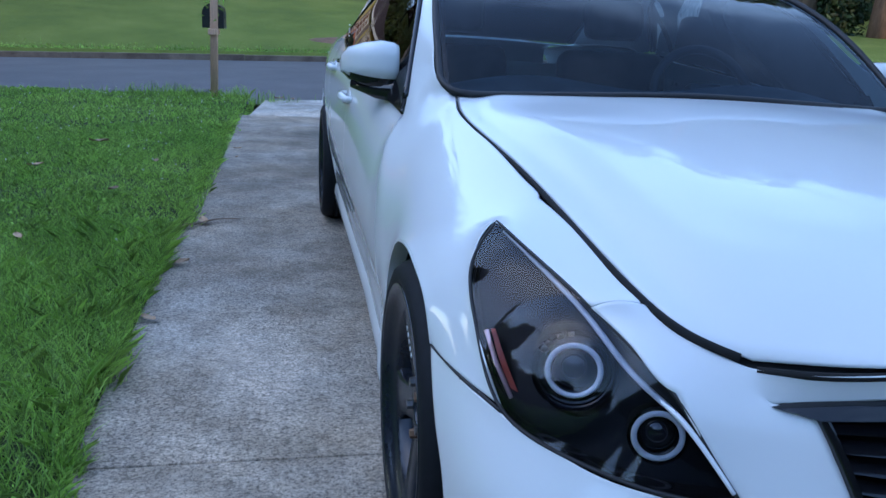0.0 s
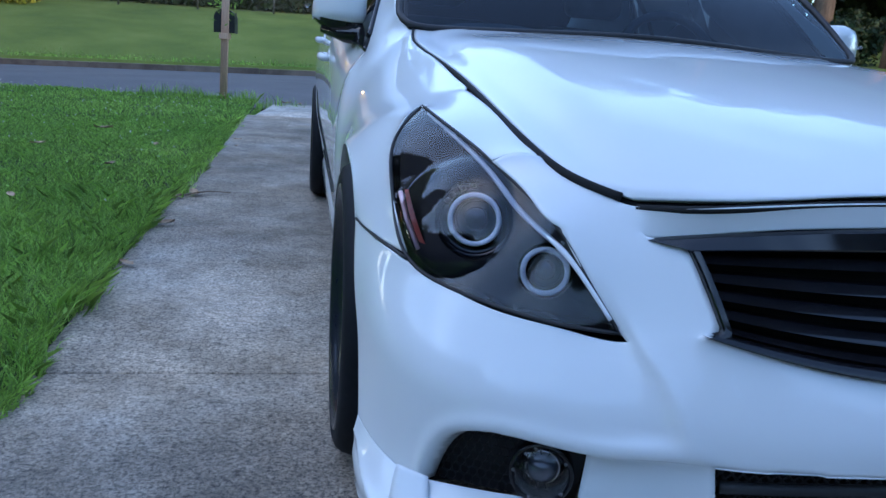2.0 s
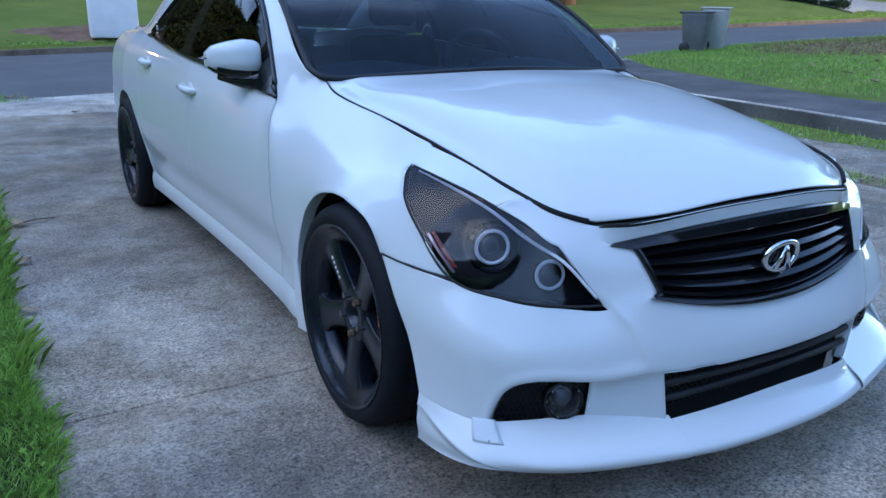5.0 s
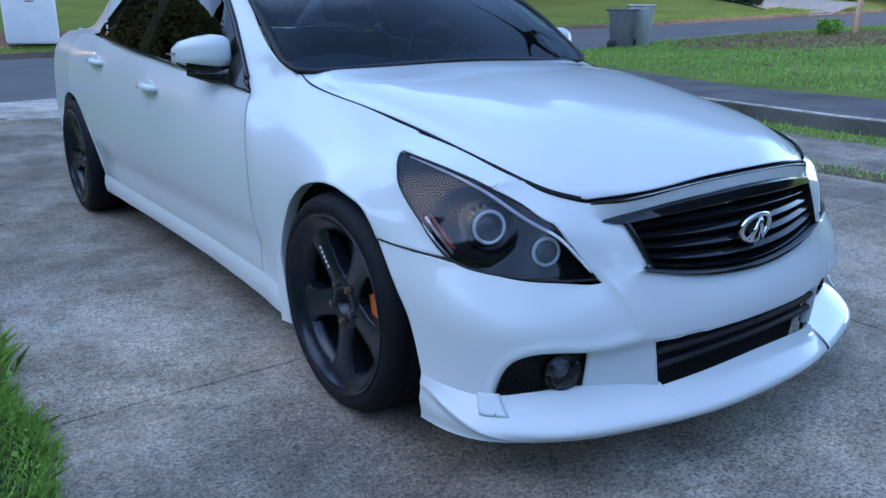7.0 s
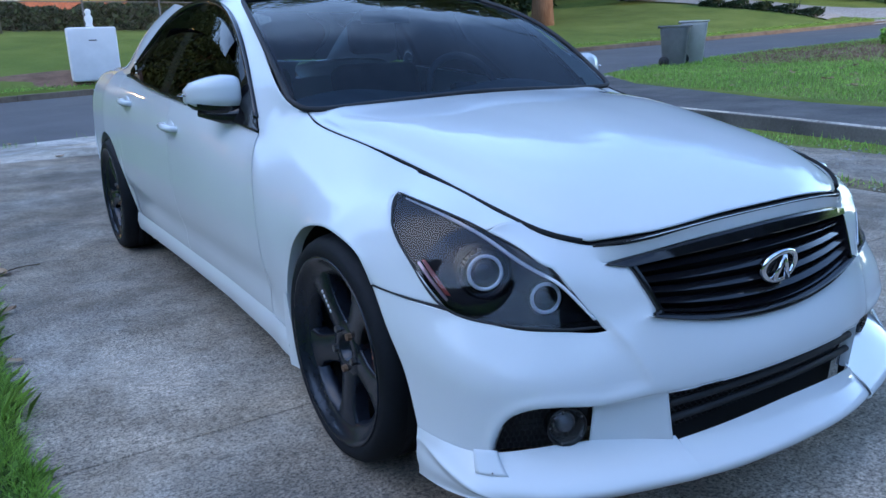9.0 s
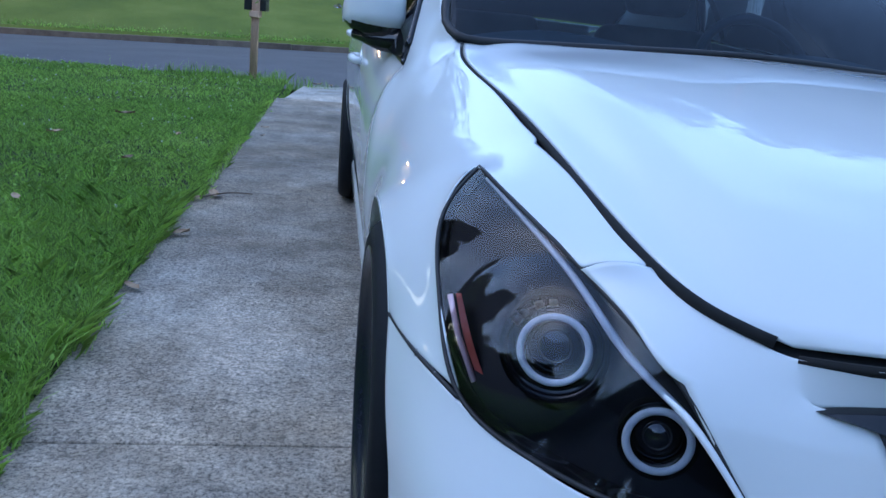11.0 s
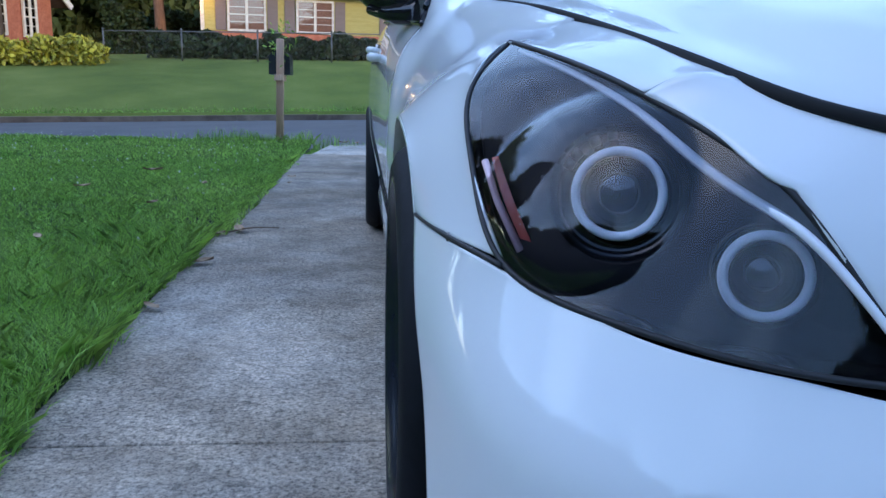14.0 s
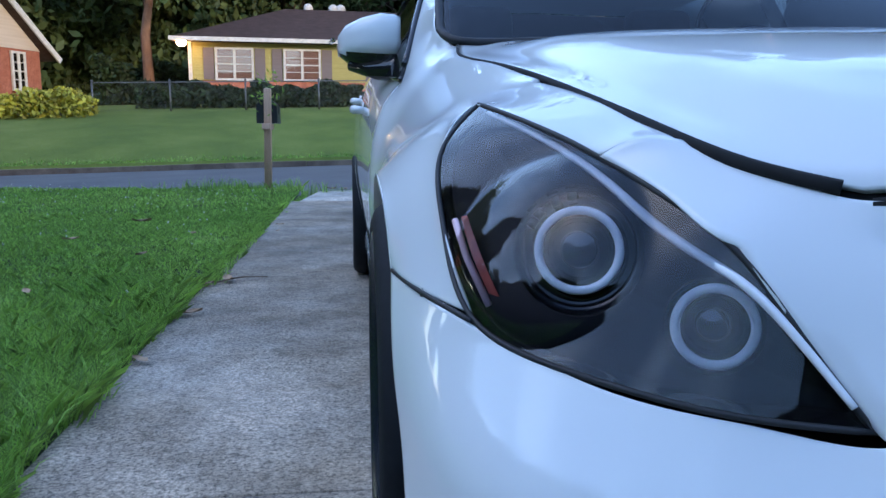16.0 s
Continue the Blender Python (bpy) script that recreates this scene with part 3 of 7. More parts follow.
def make_bumper():
    gl = [grille_point(grille_half(v), v) for v in (0, 0.10, 0.5, 0.9, 1)]
    flip = np.array((-1, 1, 1))
    # skin from lamps and grille down to the lip
    high = [(0.813, -0.229, 0.549), (0.784, -0.345, 0.542), (0.747, -0.441, 0.534), (0.66, -0.553, 0.507), (0.56, -0.617, 0.495), (0.473, -0.652, 0.489),
            gl[4], grille_point(0.25, 1), grille_point(0.12, 1), grille_point(0, 1)]
    low = [(0.809, -0.352, 0.385), (0.795, -0.43, 0.378), (0.765, -0.515, 0.372), (0.714, -0.590, 0.364), (0.62, -0.655, 0.353), (0.50, -0.700, 0.345),
           (0.366, -0.745, 0.353), (0.25, -0.772, 0.356), (0.12, -0.783, 0.357), (0, -0.786, 0.357)]
    foot = [(0.805, -0.402, 0.252), (0.785, -0.472, 0.243), (0.752, -0.537, 0.236), (0.716, -0.575, 0.234), (0.62, -0.640, 0.228), (0.50, -0.69, 0.224),
            (0.342, -0.740, 0.218), (0.25, -0.765, 0.24), (0.12, -0.778, 0.247), (0, -0.782, 0.25)]
    b = [(0.004, -0.004, 0), (0.008, -0.005, 0), (0.010, -0.007, 0), (0.007, -0.007, 0), (0.003, -0.005, 0), (0.001, -0.003, 0), (0, -0.002, 0), (0, -0.004, 0), (0, -0.007, 0), (0, -0.008, 0)]
    rows = bulged(high, low, b, 3) + [np.array(foot)]
    full = [np.concatenate([r * flip, r[:-1][::-1]]) for r in rows]
    U, V = 16, 15
    g = relaxed(knot_surface(full, U, V), 60)
    # nose panel under the hood's front edge, right across, and the bands between lamps and grille
    up = [(0.5645, -0.468, 0.7075), (0.522, -0.531, 0.680), (0.490, -0.56, 0.668), (0.455, -0.588, 0.661), (0.37, -0.640, 0.673), (0.22, -0.681, 0.694), (0, -0.701, 0.704)]
    lo = [(0.6275, -0.434, 0.691), (0.590, -0.518, 0.657), (0.557, -0.572, 0.625), gl[0], grille_point(0.33, 0), grille_point(0.18, 0), grille_point(0, 0)]
    rows = bulged(up, lo, [(0.004, -0.002, 0.008), (0.003, -0.004, 0.006), (0.001, -0.003, 0.003), (0, -0.002, 0.002), (0, -0.003, 0.001), (0, -0.004, 0.001), (0, -0.004, 0.001)], 3)
    nose = knot_surface([np.concatenate([r * flip, r[:-1][::-1]]) for r in rows], U, 4)
    head = nose[-1, 2 * U:3 * U + 1] * flip
    heel = g[0, 5 * U:6 * U + 1] * flip
    left = curve([(0.557, -0.572, 0.625), (0.543, -0.592, 0.595), (0.512, -0.617, 0.546), (0.482, -0.642, 0.499), (0.473, -0.652, 0.489)], 36)
    right = curve(gl, 36)
    f = np.linspace(0, 1, U + 1)[None, :, None]
    fade = np.linspace(1, 0, 37)[:, None, None] ** 2
    base = head - (head[0] + (head[-1] - head[0]) * f[0])
    low_base = heel - (heel[0] + (heel[-1] - heel[0]) * f[0])
    band = left[:, None] * (1 - f) + right[:, None] * f + base[None] * fade + low_base[None] * fade[::-1]
    x, faces, maps = welded([g, nose, sided(band, -1), band])
    x = faired(x, faces, 1.2e-5, rounds=1100)
    # hollow under a rolled ridge: fog lamp at its outer end, running out beside the lower grille
    ids = maps[0]
    skin = x[ids]
    normal = net_normals(x, faces)
    if normal[ids[5, 9 * U]][1] > 0:
        normal = -normal
    # fold that runs down from between lamp and grille, hollow on its outer side
    q = np.abs(x[:, 0]) - np.interp(x[:, 2], [0.33, 0.35, 0.40, 0.45, 0.50, 0.54], [0.383, 0.390, 0.411, 0.432, 0.464, 0.495])
    fold = np.interp(x[:, 2], [0.345, 0.385, 0.47, 0.55], [0, 1, 1, 0])
    fold = fold * (0.0035 * np.exp(-np.abs(q) / 0.016) - np.where(q > 0, 0.0050 * (q / 0.035) * np.exp(1 - np.clip(q, 0, None) / 0.035), 0))
    x += normal * fold[:, None]
    line = skin[3 * V, :9 * U + 1]
    arc = np.concatenate([[0], np.cumsum(np.linalg.norm(np.diff(line[:, :2], axis=0), axis=1))])
    place = lambda q: float(np.interp(-q, line[:, 0], arc))
    ridge = [(0.727, 0.15), (0.722, 0.20), (0.718, 0.25), (0.711, 0.285), (0.700, 0.313), (0.682, 0.333), (0.655, 0.344), (0.62, 0.347), (0.56, 0.343), (0.50, 0.340), (0.44, 0.346), (0.37, 0.352), (0.30, 0.352)]
    edge = curve([(place(q), z, 0) for q, z in ridge], 80)[:, :2]
    span = len(arc)

    def depth_of(p):
        """Signed distance from the ridge line, positive in the hollow."""
        a, c = edge[:-1], edge[1:]
        t = np.clip(((p[:, None] - a) * (c - a)).sum(2) / ((c - a) ** 2).sum(1), 0, 1)
        near = a + (c - a) * t[..., None]
        d = np.linalg.norm(p[:, None] - near, axis=2)
        k = d.argmin(1)
        tan = (c - a)[k]
        off = p - near[np.arange(len(p)), k]
        side = tan[:, 0] * off[:, 1] - tan[:, 1] * off[:, 0]
        return np.where(side < 0, 1, -1) * d.min(1)
    hole = np.zeros(len(x), bool)
    x0 = x.copy()
    for s in (-1, 1):
        cols = np.arange(span) if s < 0 else ids.shape[1] - 1 - np.arange(span)
        part_ids = ids[:, cols]
        p = np.stack([np.broadcast_to(arc, part_ids.shape), x[part_ids][..., 2]], 2).reshape(-1, 2)
        d = depth_of(p).reshape(part_ids.shape)
        ax = np.abs(line[:, 0])[None, :]
        deep = np.interp(ax, [0.33, 0.37, 0.43, 0.50, 0.60, 0.70, 0.73], [0.004, 0.010, 0.024, 0.036, 0.040, 0.032, 0.030])
        t = np.clip((d + 0.003) / 0.018, 0, 1)
        roll = t * t * (3 - 2 * t)
        crest = 0.0045 * np.exp(-((d + 0.013) / 0.013) ** 2) * np.clip((deep - 0.008) / 0.02, 0, 1)
        x[part_ids] += normal[part_ids] * (crest - deep * roll)[..., None]
        # straighten the outline of the opening
        z = x0[part_ids][..., 2]
        aa = np.broadcast_to(arc, d.shape)
        d_a, d_z = np.gradient(d, axis=1) / np.gradient(aa, axis=1), np.gradient(d, axis=0) / (np.gradient(z, axis=0) - 1e-9)
        size = d_a ** 2 + d_z ** 2 + 1e-9
        close = (np.abs(d - 0.013) < 0.0042) & (ax > 0.516)
        want = np.where(close, 0.013 - d, 0)
        pos = x[part_ids]
        t_a, t_z = np.gradient(pos, axis=1) / np.gradient(aa, axis=1)[..., None], np.gradient(pos, axis=0) / (np.gradient(z, axis=0)[..., None] - 1e-9)
        x[part_ids] += (want * d_a / size)[..., None] * t_a + (want * d_z / size)[..., None] * t_z
        gone = (d > 0.013 - 0.0042) & (ax > 0.516)
        hole[part_ids[gone]] = True
    mid = {int(k) for k in ids[3 * V + 1:, 6 * U + 1:12 * U].ravel()}
    low_rows = {int(k) for k in ids[3 * V:, 6 * U:12 * U + 1].ravel()}
    kept = [f for f in faces if not all(hole[k] for k in f) and not (any(k in mid for k in f) or all(k in low_rows for k in f))]
    bumper = net_part("front_bumper", x, kept, PAINT, car, "white front bumper with a chipped gap at the fender", fine=0)
    # upper and outer cheeks of the lower grille's opening
    top_edge = x[ids[3 * V, 6 * U:12 * U + 1]]
    sheet_part("opening_edge", [np.array([top_edge, top_edge + (0, 0.012, -0.004), top_edge + (0, 0.05, -0.006)])], PAINT, bumper, thick=0.002)
    for s, col in ((-1, 6 * U), (1, 12 * U)):
        side_edge = x[ids[3 * V:, col]]
        sheet_part("opening_edge", [np.array([side_edge, side_edge + (-s * 0.006, 0.012, 0), side_edge + (-s * 0.007, 0.03, 0)])], PAINT, bumper, thick=0.002)
    # near-black backing sheet, stands in for the shade inside the bumper
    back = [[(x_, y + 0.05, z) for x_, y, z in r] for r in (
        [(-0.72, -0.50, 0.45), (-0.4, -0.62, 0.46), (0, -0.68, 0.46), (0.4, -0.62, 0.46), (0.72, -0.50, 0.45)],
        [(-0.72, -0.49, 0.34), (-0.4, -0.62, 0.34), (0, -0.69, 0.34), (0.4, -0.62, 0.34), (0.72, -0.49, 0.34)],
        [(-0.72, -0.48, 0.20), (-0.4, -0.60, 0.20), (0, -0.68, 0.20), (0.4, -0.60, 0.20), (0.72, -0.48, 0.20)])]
    sheet_part("bumper_shade", [surface(back, 20, 8)], VOID, car, "near-black backing sheet for the shade behind the bumper")
    return bumper


make_bumper()


def make_seam(s):
    """The gaping joint between fender and bumper, with its clips."""
    up = [(0.811, -0.232, 0.551), (0.785, -0.34, 0.545), (0.748, -0.44, 0.538)]
    seam = part_tube("bumper_joint", [(x * s, y, z) for x, y, z in curve(up, 12)], 0.003, BLACK_MATT, car, "dark gaping joint with chipped edge")
    # torn clips that show in the gap
    for f, size in ((2, 0.0022), (6, 0.003), (9, 0.0024)):
        c = curve(up, 12)[f]
        bm = bevelled_box((-size * 0.5, -size * 1.6, -size * 0.6), (size * 0.5, size * 1.6, size * 0.6), 0.0008, 1)
        bm.transform(Matrix.Translation((c[0] * s, c[1], c[2])) @ Matrix.Rotation(radians(s * (12 + 4 * f)), 4, "Z") @ Matrix.Rotation(radians(12 * f), 4, "X"))
        part("clip", bm, STEEL, seam, "bent metal clip")
    return seam


for s in (-1, 1):
    make_seam(s)


def make_lip(s):
    """One end of the rolled front lip, up to its joint with the middle piece."""
    inner = [(0.806, -0.400, 0.258), (0.785, -0.474, 0.249), (0.752, -0.540, 0.243), (0.714, -0.570, 0.240), (0.62, -0.610, 0.240), (0.5, -0.652, 0.238), (0.330, -0.728, 0.228)]
    mid = [(0.809, -0.402, 0.238), (0.793, -0.487, 0.226), (0.763, -0.560, 0.219), (0.717, -0.604, 0.216), (0.62, -0.660, 0.214), (0.5, -0.706, 0.212), (0.330, -0.759, 0.209)]
    step = [(0.812, -0.402, 0.214), (0.801, -0.495, 0.203), (0.772, -0.576, 0.198), (0.722, -0.632, 0.196), (0.628, -0.697, 0.195), (0.5, -0.746, 0.194), (0.330, -0.789, 0.193)]
    front = [(0.813, -0.401, 0.185), (0.806, -0.500, 0.178), (0.777, -0.586, 0.176), (0.727, -0.643, 0.176), (0.633, -0.713, 0.177), (0.5, -0.763, 0.177), (0.330, -0.808, 0.176)]
    foot = [(0.806, -0.398, 0.140), (0.797, -0.494, 0.143), (0.766, -0.577, 0.147), (0.716, -0.633, 0.150), (0.622, -0.702, 0.153), (0.5, -0.753, 0.154), (0.330, -0.800, 0.154)]
    under = [(0.76, -0.398, 0.135), (0.74, -0.48, 0.130), (0.70, -0.55, 0.133), (0.65, -0.60, 0.138), (0.57, -0.64, 0.143), (0.47, -0.68, 0.146), (0.32, -0.72, 0.149)]
    g = surface([inner, mid, step, front, [((a[0] + c[0]) / 2, (a[1] + c[1]) / 2 - 0.004, (a[2] + c[2]) / 2) for a, c in zip(front, foot)], foot], 70, 34)
    g = relaxed(g, 6)
    # a flared crease sweeps down the outer corner, hollow beneath
    u, v = np.linspace(0, 1, g.shape[1])[None], np.linspace(0, 1, g.shape[0])[:, None]
    line = np.interp(u, [0.04, 0.20, 0.38, 0.50], [0.30, 0.50, 0.78, 1.0])
    strong = np.interp(u, [0.04, 0.14, 0.36, 0.52], [0.3, 1, 0.8, 0]) * np.interp(v, [0, 0.12, 0.9, 1], [0, 1, 1, 0.5])
    out = g - np.array((0.52, -0.30, 0))
    out[..., 2] = 0
    out /= np.linalg.norm(out, axis=2)[..., None]
    ridge = 0.008 * np.exp(-np.abs(v - line) / 0.10) - 0.010 * np.clip((v - line) / 0.18, 0, 1) * np.clip(1 - (v - line - 0.18) / 0.6, 0, 1)
    g += out * (ridge * strong)[..., None]
    g3 = surface([foot, under], 70, 2)
    lip = sheet_part("front_lip", [sided(g, s), sided(g3, s)], PAINT, car, "white lip spoiler end piece")
    # fixing tab folded down over the lip
    bm = bmesh.new()
    tab = [[(0.758, -0.552, 0.256), (0.737, -0.566, 0.253), (0.715, -0.580, 0.250)], [(0.764, -0.562, 0.236), (0.743, -0.578, 0.233), (0.716, -0.594, 0.230)], [(0.769, -0.574, 0.212), (0.745, -0.598, 0.209), (0.716, -0.620, 0.207)]]
    sheet(bm, sided(surface(tab, 6, 8), s))
    bracket = part("bracket", bm, PAINT, lip, "small white fixing tab")
    so = bracket.modifiers.new("thickness", "SOLIDIFY")
    so.thickness, so.offset = 0.002, 0
    bm = bmesh.new()
    bmesh.ops.create_uvsphere(bm, u_segments=10, v_segments=6, radius=0.0022, matrix=Matrix.Translation((s * 0.744, -0.601, 0.216)))
    part("rivet", bm, STEEL, bracket)
    return lip


def make_lip_middle():
    def row(pts):
        return [(-x, y, z) for x, y, z in pts[:0:-1]] + list(pts)
    inner = row([(0, -0.782, 0.250), (0.14, -0.778, 0.246), (0.25, -0.765, 0.238), (0.331, -0.744, 0.227)])
    step = row([(0, -0.83, 0.198), (0.14, -0.822, 0.197), (0.25, -0.802, 0.196), (0.331, -0.779, 0.194)])
    front = row([(0, -0.846, 0.182), (0.14, -0.84, 0.18), (0.25, -0.822, 0.178), (0.331, -0.802, 0.174)])
    foot = row([(0, -0.838, 0.158), (0.14, -0.832, 0.157), (0.25, -0.818, 0.156), (0.331, -0.798, 0.154)])
    under = row([(0, -0.72, 0.160), (0.14, -0.72, 0.158), (0.25, -0.71, 0.157), (0.331, -0.70, 0.155)])
    mid = [((a[0] + c[0]) / 2, (a[1] + c[1]) / 2 + 0.002, (a[2] + c[2]) / 2 - 0.003) for a, c in zip(inner, step)]
    brow = [((a[0] + c[0]) / 2, (a[1] + c[1]) / 2 - 0.004, (a[2] + c[2]) / 2) for a, c in zip(front, foot)]
    g = [surface([inner, mid, step, front, brow, foot], 60, 26) + np.array((0, 0.004, -0.002)), surface([foot, under], 60, 2) + np.array((0, 0.004, -0.002))]
    sheet_part("front_lip", g, PAINT, car, "white lip spoiler middle piece")


for s in (-1, 1):
    make_lip(s)
make_lip_middle()



def make_grille():
    """Gloss black grille: surround with toothed corners, four flat slats, chrome badge."""
    bm = bmesh.new()
    xs = np.linspace(-1, 1, 61)
    for v0, v1, lift in ((0.0, 0.15, 0.010), (0.925, 1.0, 0.010)):
        g = np.array([[grille_point(x * grille_half(v), v, o) for x in xs] for v, o in ((v0, -0.004), (v0 + 0.006, lift * 0.7), (v0 + 0.02, lift), (v1 - 0.02, lift + 0.002), (v1 - 0.006, lift), (v1, -0.034))])
        sheet(bm, g)
    for s in (-1, 1):
        vs = np.linspace(0.08, 0.95, 24)
        g = np.array([[grille_point(s * (grille_half(v) - d), v, o) for v in vs] for d, o in ((0, -0.004), (0.0015, 0.008), (0.004, 0.010), (0.012, 0.010), (0.015, -0.034))])
        sheet(bm, g)
    body = part("grille", bm, BLACK_GLOSS, car, "gloss black grille with four flat horizontal slats")
    body.data.set_sharp_from_angle(angle=radians(35))
    for v, half_v in ((0.262, 0.030), (0.430, 0.032), (0.590, 0.032), (0.750, 0.032), (0.885, 0.016)):
        bm = bmesh.new()
        half = grille_half(v) - 0.010
        g = np.array([[grille_point(x * half, v + dv * half_v, o) for x in xs] for dv, o in ((-1.0, -0.036), (-1.0, -0.014), (-0.85, -0.012), (0.85, -0.001), (1.0, -0.003), (1.25, -0.036))])
        sheet(bm, g)
        part("slat", bm, BLACK_GLOSS, body).data.set_sharp_from_angle(angle=radians(35))
    bm = bmesh.new()
    xs = np.linspace(-0.98, 0.98, 21)
    sheet(bm, np.array([[grille_point(x * grille_half(v), v, -0.045) for x in xs] for v in (0.02, 0.25, 0.5, 0.75, 0.98)]))
    part("backing", bm, VOID, body)
    # plain oval ornament with two leaning bars
    tilt = Matrix.Translation((0, -0.733, 0.565)) @ Matrix.Rotation(radians(98), 4, "X")
    bm = bmesh.new()
    w = np.linspace(0, 2 * math.pi, 64, endpoint=False)
    tube(bm, [(0.058 * math.cos(a), 0.036 * math.sin(a), -0.006 * math.cos(a) ** 2) for a in w], [0.0062 + 0.002 * abs(math.cos(a)) for a in w], 10, True)
    bm.transform(tilt)
    badge = part("badge", bm, CHROME, body, "chrome oval badge with two leaning bars")
    for sx in (-1, 1):
        bm = bmesh.new()
        tube(bm, [(sx * 0.002, 0.030, 0.004), (sx * 0.012, 0.0, 0.006), (sx * 0.025, -0.030, 0.003)], [0.003, 0.006, 0.0095], 8)
        bm.transform(tilt)
        part("badge_bar", bm, CHROME, badge)
    bm = bmesh.new()
    bmesh.ops.create_cone(bm, cap_ends=True, segments=40, radius1=0.058, radius2=0.054, depth=0.012, matrix=tilt @ Matrix.Translation((0, 0, -0.012)) @ Matrix.Diagonal((1.0, 0.62, 1, 1)))
    part("badge_mount", bm, BLACK_GLOSS, badge)


make_grille()


def make_lower_grille():
    def pt(x, v, out=0.0):
        return (x, -0.782 + 0.30 * x * x + 0.012 * v - out, (0.353 - 0.01 * x * x) * (1 - v) + (0.252 - 0.18 * x * x) * v)
    bm = bmesh.new()
    xs = np.linspace(-0.40, 0.40, 31)
    sheet(bm, np.array([[pt(x, v, -0.07) for x in xs] for v in np.linspace(-0.05, 2.2, 8)]))
    body = part("lower_grille", bm, VOID, car, "black mesh lower grille with two crossbars")
    for s in (-1, 1):
        bm = bmesh.new()
        low = [(0.325, -0.712), (0.40, -0.682), (0.50, -0.636)]
        sheet(bm, sided(np.array([[(x, y, z) for x, y in low] for z in (0.268, 0.20, 0.15)]), s))
        part("baffle", bm, VOID, body)
    for v in (0.36, 0.70):
        bm = bmesh.new()
        tube(bm, [pt(x * 0.86, v, -0.022) for x in xs], 0.009, 8)
        part("crossbar", bm, BLACK_MATT, body)
    # expanded mesh
    bm = bmesh.new()
    for i in range(-34, 35):
        for d in (-1, 1):
            p = [pt(np.clip(i * 0.0155 + d * (v - 0.5) * 0.11, -0.352, 0.352), v, -0.045) for v in np.linspace(0, 1.05, 6)]
            if abs(i * 0.0155) < 0.40:
                tube(bm, p, 0.0016, 4, caps=False)
    part("mesh", bm, BLACK_MATT, body)


make_lower_grille()


def make_fog_lamp(s):
    bm = bmesh.new()
    back = [[(0.735, -0.515, 0.352), (0.60, -0.592, 0.345), (0.50, -0.635, 0.338)], [(0.735, -0.50, 0.222), (0.60, -0.575, 0.222), (0.50, -0.61, 0.225)]]
    sheet(bm, sided(surface(back, 10, 4), s))
    pocket = part("fog_pocket", bm, BLACK_MATT, car, "black honeycomb fog lamp pocket")
    comb = bmesh.new()
    for i in range(15):
        for j in range(8):
            x = 0.722 - i * 0.0115 - (j % 2) * 0.0058
            y = -0.532 - (0.722 - x) * 0.50
            m = Matrix.Translation((s * x, y, 0.238 + j * 0.0135)) @ Matrix.Rotation(radians(s * 27), 4, "Z") @ Matrix.Rotation(radians(90), 4, "X")
            w = np.linspace(0, 2 * math.pi, 6, endpoint=False)
            tube(comb, [tuple(m @ Vector((0.0070 * math.cos(a), 0.0080 * math.sin(a), 0))) for a in w], 0.0013, 4, True)
    tagged(part("honeycomb", comb, BLACK_MATT, pocket), kind="stuff")
    m = Matrix.Translation((s * 0.562, -0.626, 0.280)) @ Matrix.Rotation(radians(s * 22), 4, "Z") @ Matrix.Rotation(radians(88), 4, "X")
    bm = bmesh.new()
    lathe(bm, [(0.043, -0.05), (0.0455, -0.006), (0.0465, 0.004), (0.0445, 0.0085), (0.0405, 0.007), (0.036, -0.004), (0.030, -0.024), (0.0005, -0.030)], 48, "z")
    bm.transform(m)
    lamp = part("fog_lamp", bm, BLACK_GLOSS, car, "round black fog lamp with a clear projector")
    bm = bmesh.new()
    lathe(bm, [(0.0225, -0.022), (0.0215, -0.010), (0.017, -0.002), (0.009, 0.003), (0.0005, 0.0045)], 32, "z")
    bm.transform(m)
    part("projector", bm, FOG_GLASS, lamp, "pale glass projector")
    part("retaining_ring", ring_bm(0.0245, 0.0022, m @ Matrix.Translation((0, 0, -0.018)), 40, 8), CHROME, lamp)
    for k in range(5):
        a = 0.6 + k * 2 * math.pi / 5
        bm = bmesh.new()
        bmesh.ops.create_uvsphere(bm, u_segments=8, v_segments=6, radius=0.0026, matrix=m @ Matrix.Translation((0.0395 * math.cos(a), 0.0395 * math.sin(a), 0.007)))
        part("clip", bm, STEEL, lamp)
    bm = bmesh.new()
    lathe(bm, [(0.0405, 0.006), (0.034, 0.0125), (0.022, 0.017), (0.010, 0.019), (0.0005, 0.0195)], 40, "z")
    bm.transform(m)
    part("lens", bm, LENS, lamp).visible_shadow = False


for s in (-1, 1):
    make_fog_lamp(s)


MAIN_RING, SIDE_RING = (0.652, -0.458, 0.606), (0.568, -0.562, 0.558)


